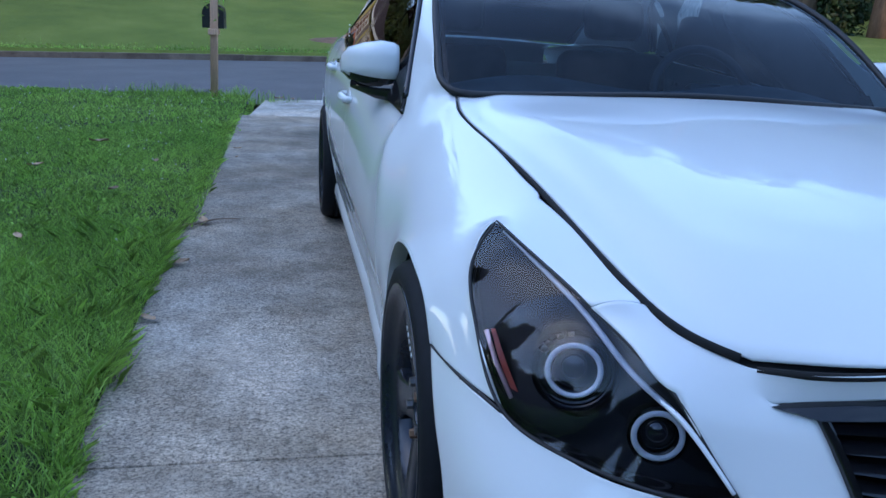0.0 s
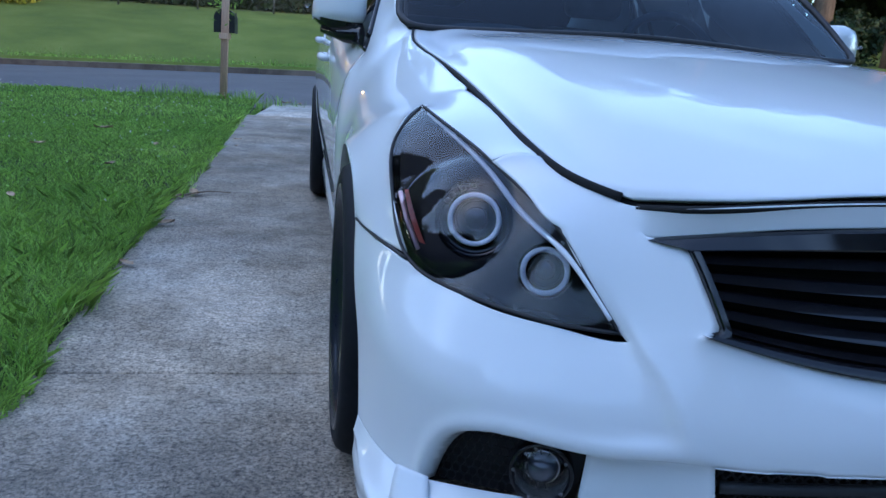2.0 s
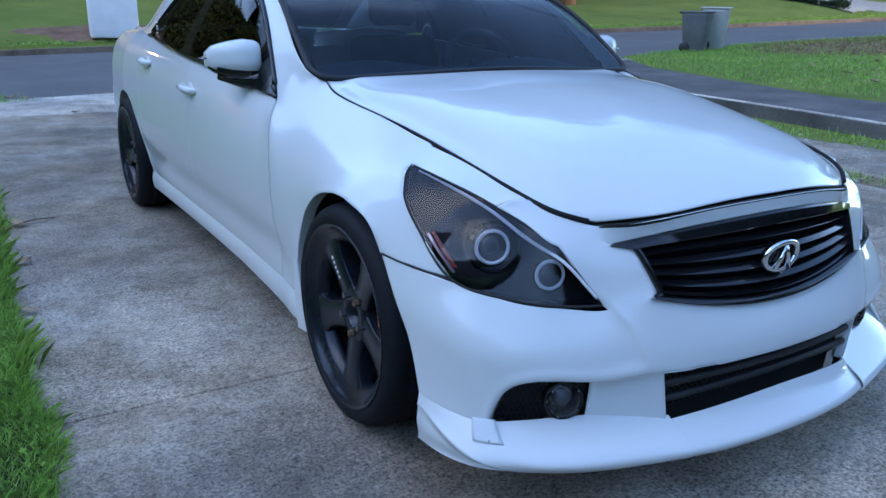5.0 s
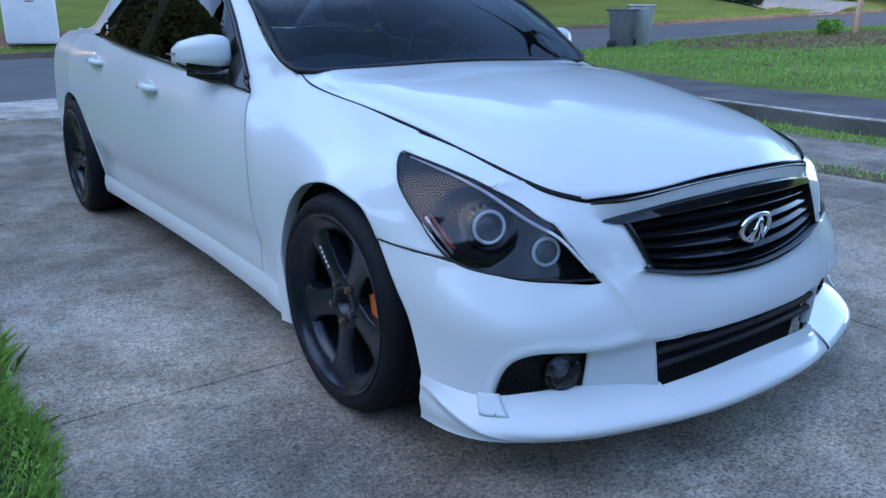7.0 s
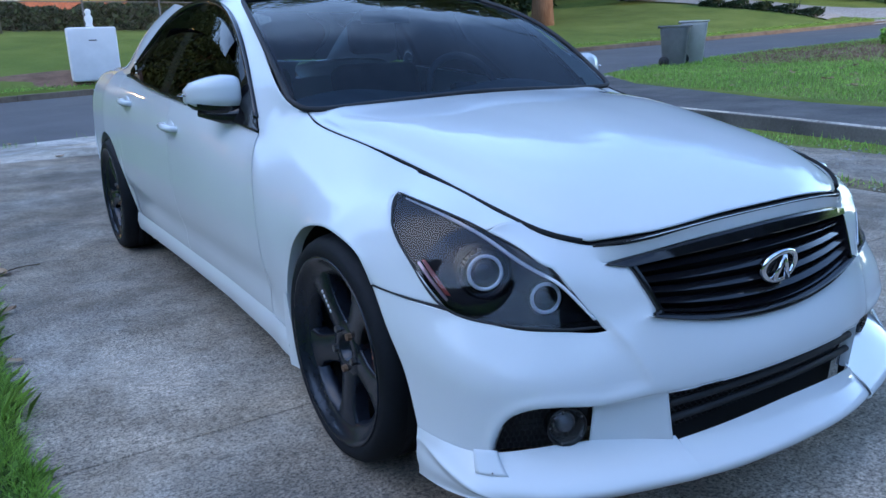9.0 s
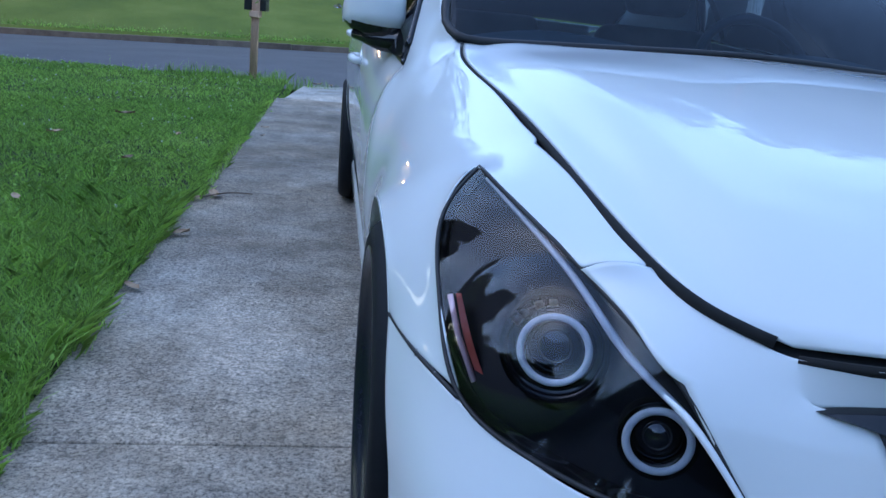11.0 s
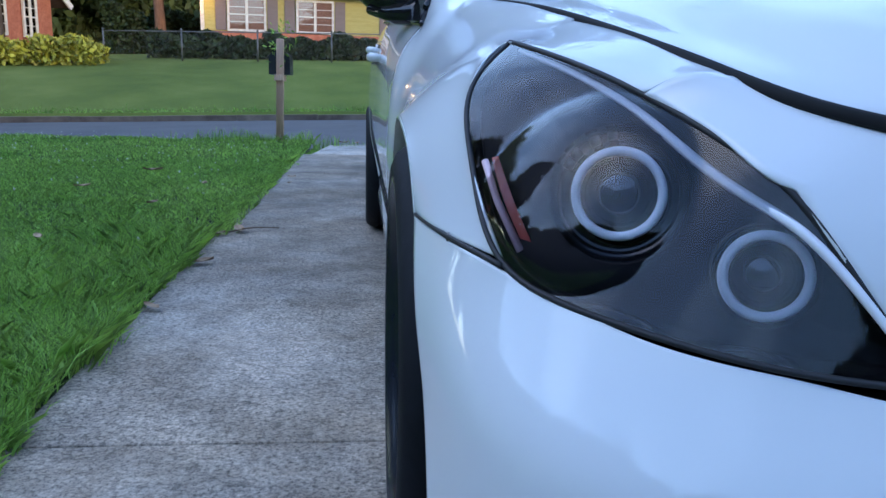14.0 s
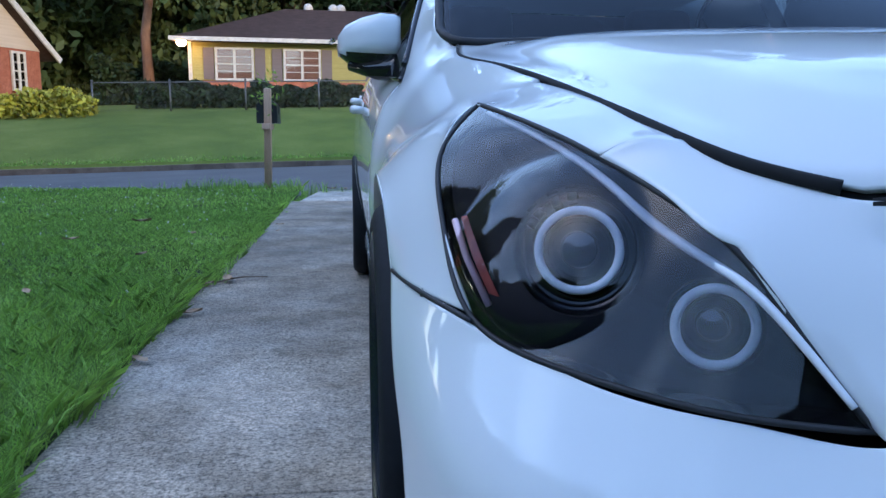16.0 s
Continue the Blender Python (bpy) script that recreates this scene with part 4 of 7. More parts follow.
def make_headlight(s):
    rows = bulged(LAMP_LOW, LAMP_TOP, [(0, 0, 0), (0.002, -0.001, 0.002), (0.001, -0.001, 0.001), (0, 0, 0), (-0.001, 0.001, 0), (0, 0, 0), (0, 0, 0)], 4)
    flat = surface(rows, 90, 44)
    inward = np.array((-0.5, 0.8, -0.1)) / 0.95
    rim = np.minimum.reduce([np.broadcast_to(np.arange(45)[:, None], (45, 91)), np.broadcast_to(44 - np.arange(45)[:, None], (45, 91)),
                             np.broadcast_to(2 * np.arange(91)[None], (45, 91)), np.broadcast_to(2 * (90 - np.arange(91))[None], (45, 91))]) / 22.0
    # clear cover: a dome over the main lamp rises from the flatter rest
    lens = flat.copy()
    centre, way = np.array((0.698, -0.470, 0.628)), np.array((0.42, -0.80, 0.50))
    way /= np.linalg.norm(way)
    off = flat - centre
    off = np.linalg.norm(off - (off @ way)[..., None] * way, axis=2)
    R, reach = 0.20, 0.102
    cap = np.sqrt(np.clip(R * R - off ** 2, 0, None)) - math.sqrt(R * R - reach * reach)
    t = np.clip(rim / 0.20, 0, 1)
    lens += (np.clip(cap, 0, None) * t * (2 - t))[..., None] * way
    # black tub behind the cover: a narrow ledge, then steep walls
    outline = np.concatenate([curve(LAMP_LOW, 48), curve(LAMP_TOP, 48)[::-1][1:-1]])
    mid = outline.mean(axis=0)
    loops = []
    for shrink, depth in ((0.0, 0.0), (0.02, 0.006), (0.06, 0.010), (0.09, 0.04), (0.16, 0.105)):
        loops.append(mid + (outline - mid) * (1 - shrink) + inward * depth)
    g = np.concatenate([np.array(loops), np.array(loops)[:, :1]], axis=1)
    bm = bmesh.new()
    sheet(bm, sided(g, s))
    bmesh.ops.remove_doubles(bm, verts=bm.verts, dist=0.0004)
    hl = part("headlight", bm, BLACK_GLOSS, car, "smoked black headlight with two halo rings")
    back = mid + (flat[::2, ::2] - mid) * 0.9 + inward * 0.10
    bm = bmesh.new()
    sheet(bm, sided(back, s))
    part("housing", bm, BLACK_MATT, hl)
    cover = sheet_part("lens", [sided(lens, s)], LENS, hl, "smoked clear lens domed over the main lamp", 0)
    cover.visible_shadow = False
    part_tube("seal", [(x * s, y, z) for x, y, z in outline], 0.0030, BLACK_MATT, hl, "black rubber seal", 6, True)

    def facing(p, yaw=20, pitch=6):
        return Matrix.Translation((p[0] * s, p[1], p[2])) @ Matrix.Rotation(radians(s * yaw), 4, "Z") @ Matrix.Rotation(radians(90 - pitch), 4, "X")
    for p, r, bowl in ((MAIN_RING, 0.0368, 0.060), (SIDE_RING, 0.0312, 0.040)):
        m = facing(p)
        bm = bmesh.new()
        lathe(bm, [(bowl, 0.0), (bowl * 0.985, -0.003), (bowl * 0.93, -0.010), (r * 1.16, -0.016), (r * 1.1, -0.010), (r * 0.92, -0.010), (r * 0.90, -0.020), (r * 0.86, -0.034)], 64, "z")
        bm.transform(m)
        part("reflector_bowl", bm, BLACK_GLOSS, hl)
        part("halo_ring", ring_bm(r, 0.0041, m @ Matrix.Diagonal((1, 1, 0.7, 1)), 72, 10), RING_WHITE, hl, "frosted white halo ring")
        bm = bmesh.new()
        lathe(bm, [(r * 0.86, -0.034), (r * 0.80, -0.022), (r * 0.62, -0.012), (r * 0.36, -0.006), (r * 0.12, -0.004), (0.0005, -0.0038)], 48, "z")
        bm.transform(m)
        part("projector", bm, BULB_GLASS, hl, "clear projector lens")
        bm = bmesh.new()
        lathe(bm, [(r * 0.83, -0.022), (r * 0.81, -0.016), (r * 0.78, -0.019)], 48, "z")
        bm.transform(m)
        part("bezel", bm, RIM, hl)
    # black mask that fills the tub round the two lamps, stepped under the strip
    deep = 0.014 + 0.020 * np.clip(rim, 0, 1) ** 0.5
    mask = flat + inward * deep[..., None]
    mask = mid + (mask - mid) * 0.985
    bm = bmesh.new()
    sheet(bm, sided(mask, s))
    for p, r in ((MAIN_RING, 0.059), (SIDE_RING, 0.0395)):
        m = facing(p)
        axis, c = m.to_3x3() @ Vector((0, 0, 1)), m.translation
        away = lambda q: (q - c) - axis * (q - c).dot(axis)
        bmesh.ops.delete(bm, geom=[f for f in bm.faces if away(f.calc_center_median()).length < r], context="FACES")
        for v in {v for e in bm.edges if e.is_boundary for v in e.verts}:
            d = away(v.co)
            if r * 0.6 < d.length < r * 1.16:
                v.co += d * (r / d.length - 1)
    part("mask", bm, LAMP_BLACK, hl, "smooth black bezel")
    strip = [(0.694, -0.196, 0.738), (0.664, -0.315, 0.712), (0.628, -0.43, 0.674), (0.602, -0.51, 0.636), (0.577, -0.556, 0.613), (0.554, -0.585, 0.594), (0.527, -0.610, 0.560), (0.495, -0.637, 0.514)]
    part_tube("light_strip", [((x - 0.002) * s, y + 0.002, z - 0.001) for x, y, z in curve(strip, 60)], np.interp(np.linspace(0, 1, 61), [0, 0.15, 0.5, 0.8, 1], [0.0022, 0.0036, 0.0046, 0.0040, 0.0030]), RING_WHITE, hl, "frosted white light strip")
    # stepped dark bezel between the strip and the cover's upper edge
    above = curve(LAMP_TOP, 60)
    below = curve(strip, 60)
    ledge = np.array([above + inward * 0.012, above * 0.55 + below * 0.45 + inward * 0.008, above * 0.5 + below * 0.5 + inward * 0.014, below + inward * 0.012])
    bm = bmesh.new()
    sheet(bm, sided(ledge, s))
    part("upper_bezel", bm, BLACK_MATT, hl)
    # small bright facets in the upper part of the main bowl
    m = facing(MAIN_RING)
    for turn, r0, r1 in ((100, 0.047, 0.054), (118, 0.046, 0.055), (140, 0.046, 0.056), (152, 0.046, 0.055)):
        bm = bmesh.new()
        box(bm, (r0, -0.0045, -0.0135), (r1, 0.0045, -0.0105), m @ Matrix.Rotation(radians(turn if s < 0 else 180 - turn), 4, "Z"))
        part("facet", bm, STEEL, hl, "small bright reflector facet")
    # side reflector
    bm = bmesh.new()
    sheet(bm, sided(surface([[(0.745, -0.345, 0.626), (0.738, -0.385, 0.588), (0.722, -0.415, 0.548)], [(0.740, -0.352, 0.628), (0.729, -0.397, 0.585), (0.713, -0.425, 0.545)]], 8, 2), s))
    part("side_reflector", bm, AMBER, hl, "orange side reflector")
    bm = bmesh.new()
    tube(bm, [(x * s, y, z) for x, y, z in [(0.751, -0.342, 0.622), (0.744, -0.38, 0.588), (0.727, -0.418, 0.546)]], 0.004, 6)
    part("reflector_edge", bm, PINK_REFLECTOR, hl)


for s in (-1, 1):
    make_headlight(s)


# ---- wheels ----
def make_wheel(front):
    """A wheel on the origin, its face towards -x."""
    w = new("wheel")
    w["label"] = "dark gunmetal five-spoke wheel with a wide black tyre"
    bm = bmesh.new()
    prof = [(0.246, 0.09), (0.253, 0.105), (0.272, 0.110), (0.289, 0.104), (0.300, 0.091), (0.307, 0.072), (0.3105, 0.05), (0.3105, 0.046), (0.304, 0.044), (0.304, 0.038), (0.311, 0.036),
            (0.311, 0.004), (0.304, 0.003), (0.304, -0.003), (0.311, -0.004), (0.311, -0.036), (0.304, -0.038), (0.304, -0.044), (0.3105, -0.046), (0.3105, -0.05), (0.307, -0.072), (0.300, -0.091),
            (0.289, -0.104), (0.272, -0.110), (0.253, -0.105), (0.246, -0.09)]
    lathe(bm, prof, 96)
    part("tyre", bm, RUBBER, w, "black low-profile tyre")
    # barrel is near-black, not rim paint: painted shade between the spokes
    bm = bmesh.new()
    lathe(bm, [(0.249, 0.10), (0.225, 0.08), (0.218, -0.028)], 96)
    part("barrel", bm, VOID, w, "inner barrel coloured near-black for the shade behind the spokes")
    bm = bmesh.new()
    lathe(bm, [(0.218, -0.03), (0.220, -0.070), (0.232, -0.086), (0.248, -0.098), (0.2565, -0.104), (0.2560, -0.109), (0.2500, -0.109), (0.243, -0.096), (0.218, -0.082), (0.204, -0.076), (0.200, -0.045)], 96)
    rim = part("rim", bm, RIM, w, "gunmetal rim with a dished lip")
    for k in range(5):
        m = Matrix.Rotation(2 * math.pi * k / 5 - 0.62, 4, "X")
        bm = bmesh.new()
        rows = []
        for z, half, face in ((0.035, 0.044, -0.064), (0.075, 0.041, -0.068), (0.12, 0.038, -0.073), (0.165, 0.042, -0.077), (0.195, 0.058, -0.079), (0.214, 0.080, -0.080)):
            rows.append([(face + 0.045, -half, z), (face + 0.006, -half, z), (face, -half * 0.72, z), (face, half * 0.72, z), (face + 0.006, half, z), (face + 0.045, half, z)])
        sheet(bm, np.array(rows))
        bm.transform(m)
        ob = part("spoke", bm, RIM, rim)
        bev = ob.modifiers.new("soft", "BEVEL")
        bev.width, bev.segments = 0.003, 2
        if front and k == 0:
            bm = bmesh.new()
            for i in range(5):
                z = 0.108 + i * 0.0145
                face = float(np.interp(z, [0.075, 0.12, 0.165, 0.195], [-0.068, -0.073, -0.077, -0.079]))
                box(bm, (face - 0.0012, 0.004, z), (face + 0.003, 0.013, z + 0.009), m)
            part("spoke_mark", bm, DECAL, rim, "pale lettering worn to plain bars")
    bm = bmesh.new()
    lathe(bm, [(0.080, -0.03), (0.080, -0.058), (0.074, -0.067), (0.040, -0.069), (0.036, -0.066), (0.033, -0.045), (0.0005, -0.043)], 40)
    part("hub", bm, RIM, rim)
    for k in range(5):
        a = 2 * math.pi * k / 5 + 0.97
        bm = bmesh.new()
        bmesh.ops.create_cone(bm, cap_ends=True, segments=6, radius1=0.0110, radius2=0.0095, depth=0.018, matrix=Matrix.Translation((-0.071, 0.056 * math.cos(a), 0.056 * math.sin(a))) @ Matrix.Rotation(radians(-90), 4, "Y"))
        part("lug_nut", bm, RUST if k % 2 else STEEL, w, smooth=False)
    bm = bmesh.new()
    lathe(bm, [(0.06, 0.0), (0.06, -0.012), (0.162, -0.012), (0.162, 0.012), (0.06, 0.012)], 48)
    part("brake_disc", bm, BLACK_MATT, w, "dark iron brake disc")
    bm = bmesh.new()
    a0, a1 = (radians(155), radians(215))
    rows = []
    for r, x in ((0.176, 0.02), (0.176, -0.036), (0.165, -0.048), (0.115, -0.048), (0.108, -0.03), (0.108, 0.02)):
        rows.append([(x, r * math.cos(a), r * math.sin(a)) for a in np.linspace(a0, a1, 12)])
    sheet(bm, np.array(rows))
    bmesh.ops.holes_fill(bm, edges=bm.edges[:], sides=0)
    part("caliper", bm, CALIPER if front else RUST, w, "orange brake caliper" if front else "")
    # added near-black disc that closes the wheel with painted shade
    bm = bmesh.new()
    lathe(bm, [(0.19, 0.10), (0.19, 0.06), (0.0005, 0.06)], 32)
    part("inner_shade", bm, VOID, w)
    return w


for front, y, half in ((True, 0.0, 0.720), (False, WHEELBASE, 0.748)):
    w = make_wheel(front)
    w.parent = car
    w.location = (-half, y, HUB_Z - 0.010)
    copy_thing(w, Matrix.Translation((half, y, HUB_Z - 0.010)) @ Matrix.Rotation(radians(180), 4, "Z"))
    for s in (-1, 1):
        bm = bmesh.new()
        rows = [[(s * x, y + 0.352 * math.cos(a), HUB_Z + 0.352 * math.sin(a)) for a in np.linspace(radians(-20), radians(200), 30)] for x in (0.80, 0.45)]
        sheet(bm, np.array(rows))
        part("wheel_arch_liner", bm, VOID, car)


# ---- sides, doors and glass ----
def rear_arch(z):
    d = (ARCH + 0.02) ** 2 - (z - HUB_Z) ** 2
    return WHEELBASE - math.sqrt(d) if d > 0 else WHEELBASE


def rear_door_back(z):
    return min(2.47 + 0.12 * (z - 0.7), rear_arch(z) - 0.03 if z < 0.68 else 9)


def side_panel(y0, y1, z0, nz=22, ny=26):
    """A grid on the car's flank between two seams, from z0 up to the belt."""
    g = []
    for j in range(nz + 1):
        row = []
        for i in range(ny + 1):
            f = j / nz
            za = z0 + (belt(y0(0.8)) - z0) * f
            zb = z0 + (belt(y1(0.8)) - z0) * f
            z = za + (zb - za) * i / ny
            a, b = y0(z), y1(z)
            y = a + (b - a) * i / ny
            row.append((side_x(y, z), y, z))
        g.append(row)
    return np.array(g)


def make_flank(s):
    fd = side_panel(lambda z: door_front(z) + 0.0014, lambda z: 1.5105, 0.235)
    rd = side_panel(lambda z: 1.5127, rear_door_back, 0.235)
    front = sheet_part("front_door", [sided(fd, s)], PAINT, car, "white front door")
    rear = sheet_part("rear_door", [sided(rd, s)], PAINT, car, "white rear door")
    for door, y, z in ((front, 1.475, 0.787), (rear, 2.27, 0.846)):
        x = side_x(y, z)
        bm = bmesh.new()
        tube(bm, [(s * (x - 0.01), y - 0.095, z - 0.003), (s * (x + 0.018), y - 0.075, z), (s * (x + 0.026), y, z + 0.003), (s * (x + 0.02), y + 0.075, z + 0.004), (s * (x - 0.01), y + 0.095, z + 0.004)], [0.011, 0.014, 0.015, 0.014, 0.011], 10)
        part("handle", bm, PAINT, door, "white pull handle")
        bm = bmesh.new()
        bmesh.ops.create_uvsphere(bm, u_segments=20, v_segments=10, radius=1, matrix=Matrix.Translation((s * (x - 0.004), y, z)) @ Matrix.Diagonal((0.006, 0.06, 0.03, 1)))
        part("handle_cup", bm, PAINT, door)
    # quarter panel over the rear wheel
    rows = []
    for j in range(15):
        row = []
        for y in np.linspace(2.44, 3.72, 44):
            low = HUB_Z + math.sqrt(max(ARCH ** 2 - (y - WHEELBASE) ** 2, 0)) if abs(y - WHEELBASE) < ARCH else 0.26
            low = max(low, 0.26)
            z = low + (belt(y) - low) * j / 14
            yy = max(y, rear_door_back(z) + 0.0022) if y < 2.6 else y
            row.append((side_x(yy, z), yy, z))
        rows.append(row)
    # shoulder rolling over to the boot
    top = rows[-1]
    sh = [top, [(x - 0.035, y, z + 0.02) for x, y, z in top], [(x - 0.10, y, z + 0.032) for x, y, z in top]]
    lip = np.array([rows[0], [(x - 0.04, y, z) for x, y, z in rows[0]]])
    sheet_part("rear_quarter", [sided(np.array(rows), s), sided(surface(sh, 43, 4), s), sided(lip, s)], PAINT, car, "white rear quarter panel")
    # side skirt with a step and a flap behind the front wheel
    ys = np.linspace(0.34, 2.50, 40)
    prof = ((0.0, 0.262), (0.006, 0.245), (0.010, 0.215), (0.002, 0.172), (-0.03, 0.164), (-0.08, 0.166))
    g = np.array([[(side_x(y, 0.26) + dx + 0.010 * math.exp(-((y - 0.38) / 0.1) ** 2), y, z + 0.012 * math.sin((y - 0.4) / 2.1 * math.pi) * (z < 0.2)) for y in ys] for dx, z in prof])
    sheet_part("side_skirt", [sided(g, s)], PAINT, car, "white side skirt")
    flap = surface([[(0.820, 0.328, 0.385), (0.818, 0.304, 0.27), (0.814, 0.284, 0.158)], [(0.820, 0.352, 0.380), (0.820, 0.355, 0.27), (0.816, 0.350, 0.15)]], 8, 3)
    sheet_part("mud_flap", [sided(flap, s)], PAINT, car, "white wheel spat", 0.008)


BELT_LINE = [(0.738, 0.655, 0.832), (0.755, 0.85, 0.853), (0.772, 1.1, 0.876), (0.790, 1.5, 0.905), (0.788, 1.95, 0.937), (0.777, 2.2, 0.955), (0.766, 2.34, 0.966)]
ROOF_LINE = [(0.729, 0.695, 0.866), (0.668, 0.93, 1.062), (0.618, 1.18, 1.196), (0.580, 1.5, 1.268), (0.582, 1.9, 1.268), (0.640, 2.2, 1.17), (0.757, 2.37, 0.985)]


def make_side_glass(s):
    rows = bulged(BELT_LINE, ROOF_LINE, (0.014, 0, 0), 3)
    g = surface(rows, 60, 10)
    for a, b, name, mat in ((0, 6, "sail_panel", BLACK_MATT), (6, 32, "front_side_window", TINT_GLASS), (32, 35, "door_pillar", BLACK_GLOSS), (35, 49, "rear_side_window", TINT_GLASS), (49, 51, "window_divider", BLACK_GLOSS), (51, 60, "quarter_window", TINT_GLASS)):
        ob = sheet_part(name, [sided(g[:, a:b + 1], s)], mat, car, "dark tinted side window" if "window" in name and "div" not in name else "", 0)
        if mat is TINT_GLASS:
            ob.visible_shadow = False
    edge = [tuple(p) for p in g[-1]]
    part_tube("window_frame", [(s * (x + 0.003), y, z) for x, y, z in edge], 0.011, BLACK_GLOSS, car, "black window frame")
    part_tube("belt_trim", [(s * (x + 0.004), y, z) for x, y, z in g[0]], 0.008, BLACK_GLOSS, car, "black belt trim")
    # wind deflectors over the door windows
    v = g[7:10, 14:47].copy()
    v[..., 0] += np.array([0.022, 0.018, 0.008])[:, None]
    sheet_part("wind_deflector", [sided(v, s)], TINT_GLASS, car, "smoked wind deflector", 0.003)
    # sticker in the quarter window
    c = (g[2, 54] + g[2, 55]) / 2
    bm = bmesh.new()
    for i, (w, h) in enumerate(((0.035, 0.008), (0.02, 0.03), (0.035, 0.006), (0.028, 0.008))):
        box(bm, (s * (c[0] + 0.002) - 0.002, c[1] - w / 2, c[2] - 0.01 + i * 0.016), (s * (c[0] + 0.002) + 0.002, c[1] + w / 2, c[2] - 0.01 + i * 0.016 + h * 0.7))
    part("sticker", bm, DECAL, car, "white sticker of plain bars", smooth=False)


def make_pillar(s):
    top = [(0.545, 2.25, 1.285), (0.545, 2.45, 1.262), (0.56, 2.75, 1.18), (0.60, 3.02, 1.03), (0.62, 3.12, 0.985)]
    low = [(0.586, 1.93, 1.272), (0.642, 2.21, 1.178), (0.720, 2.33, 1.06), (0.762, 2.42, 0.978), (0.72, 3.05, 0.975)]
    g = surface(bulged(top, low, (0.02, 0.01, 0.012), 3), 24, 8)
    sheet_part("rear_pillar", [sided(g, s)], PAINT, car, "white rear pillar")


def both(pts):
    return [(-x, y, z) for x, y, z in pts[:0:-1]] + list(pts)


def make_top():
    rows = [both([(0, 1.235, 1.29), (0.3, 1.245, 1.282), (0.532, 1.262, 1.262)]), both([(0, 1.7, 1.337), (0.3, 1.7, 1.33), (0.582, 1.68, 1.277)]),
            both([(0, 2.2, 1.332), (0.3, 2.2, 1.324), (0.575, 2.1, 1.268)]), both([(0, 2.55, 1.275), (0.3, 2.54, 1.268), (0.545, 2.46, 1.262)])]
    sheet_part("roof", [surface(rows, 30, 20)], PAINT, car, "white roof")
    base = both([(0, 0.462, 0.916), (0.25, 0.474, 0.909), (0.47, 0.494, 0.900), (0.60, 0.501, 0.897), (0.650, 0.522, 0.906), (0.666, 0.575, 0.930)])
    top = both([(0, 1.238, 1.291), (0.22, 1.243, 1.286), (0.40, 1.253, 1.275), (0.48, 1.259, 1.268), (0.525, 1.263, 1.264), (0.548, 1.265, 1.262)])
    out = [(x * 0.03, -0.028 + 0.02 * abs(x), 0.04) for x, _, _ in base]
    g = surface(bulged(base, top, out, 3), 32, 16)
    ws = sheet_part("windscreen", [g], SCREEN_GLASS, car, "blue-tinted windscreen reflecting the sky", 0)
    ws.visible_shadow = False
    ring = [tuple(p) for p in g[0]] + [tuple(p) for p in g[1:, -1]] + [tuple(p) for p in g[-1, -2::-1]] + [tuple(p) for p in g[-2:0:-1, 0]]
    part_tube("windscreen_seal", [(x, y - 0.003, z + 0.002) for x, y, z in ring], 0.0095, BLACK_MATT, car, "black windscreen seal", 8, True)
    # sun band and dark border on the inside of the glass
    border = []
    for a, b in ((0, 2), (30, 32)):
        border.append(g[:, a:b + 1] - np.array((0, -0.006, 0.006)))
    border.append(g[14:, :] - np.array((0, -0.008, 0.008)))
    sheet_part("glass_border", border, BLACK_GLOSS, car, "black glass border", 0)
    rg = surface([both([(0, 2.56, 1.268), (0.3, 2.55, 1.26), (0.54, 2.47, 1.255)]), both([(0, 2.85, 1.15), (0.3, 2.84, 1.142), (0.565, 2.78, 1.12)]), both([(0, 3.13, 1.0), (0.3, 3.12, 0.995), (0.60, 3.06, 0.985)])], 24, 10)
    sheet_part("rear_window", [rg], TINT_GLASS, car, "tinted rear window", 0)
    lid = surface([both([(0, 3.14, 0.99), (0.35, 3.13, 0.985), (0.66, 3.08, 0.975)]), both([(0, 3.45, 0.992), (0.35, 3.44, 0.985), (0.68, 3.4, 0.965)]), both([(0, 3.70, 0.985), (0.35, 3.68, 0.978), (0.62, 3.62, 0.945)]), both([(0, 3.74, 0.85), (0.35, 3.72, 0.85), (0.62, 3.66, 0.84)])], 24, 16)
    sheet_part("boot_lid", [lid], PAINT, car, "white boot lid")
    rb = surface([both([(0, 3.75, 0.85), (0.4, 3.73, 0.85), (0.62, 3.66, 0.845), (0.735, 3.5, 0.86), (0.80, 3.3, 0.87)]), both([(0, 3.84, 0.6), (0.4, 3.81, 0.6), (0.66, 3.73, 0.6), (0.78, 3.52, 0.6), (0.832, 3.28, 0.6)]), both([(0, 3.80, 0.28), (0.4, 3.77, 0.28), (0.64, 3.69, 0.28), (0.75, 3.5, 0.28), (0.81, 3.24, 0.27)])], 40, 12)
    sheet_part("rear_bumper", [rb], PAINT, car, "white rear bumper")
    bm = bmesh.new()
    box(bm, (-0.72, -0.45, 0.165), (0.72, 3.6, 0.185))
    part("underbody", bm, VOID, car, "dark underbody", smooth=False)
    floor_rows = np.array([[(x, y, 0.30) for x in np.linspace(-0.74, 0.74, 5)] for y in np.linspace(0.42, 3.6, 7)])
    sheet_part("cabin_floor", [floor_rows], VOID, car)
    wall = surface([[(-0.74, 0.40, 0.25), (0, 0.36, 0.25), (0.74, 0.40, 0.25)], [(-0.60, 0.46, 0.845), (0, 0.42, 0.88), (0.60, 0.46, 0.845)]], 10, 4)
    sheet_part("bulkhead", [wall], VOID, car)


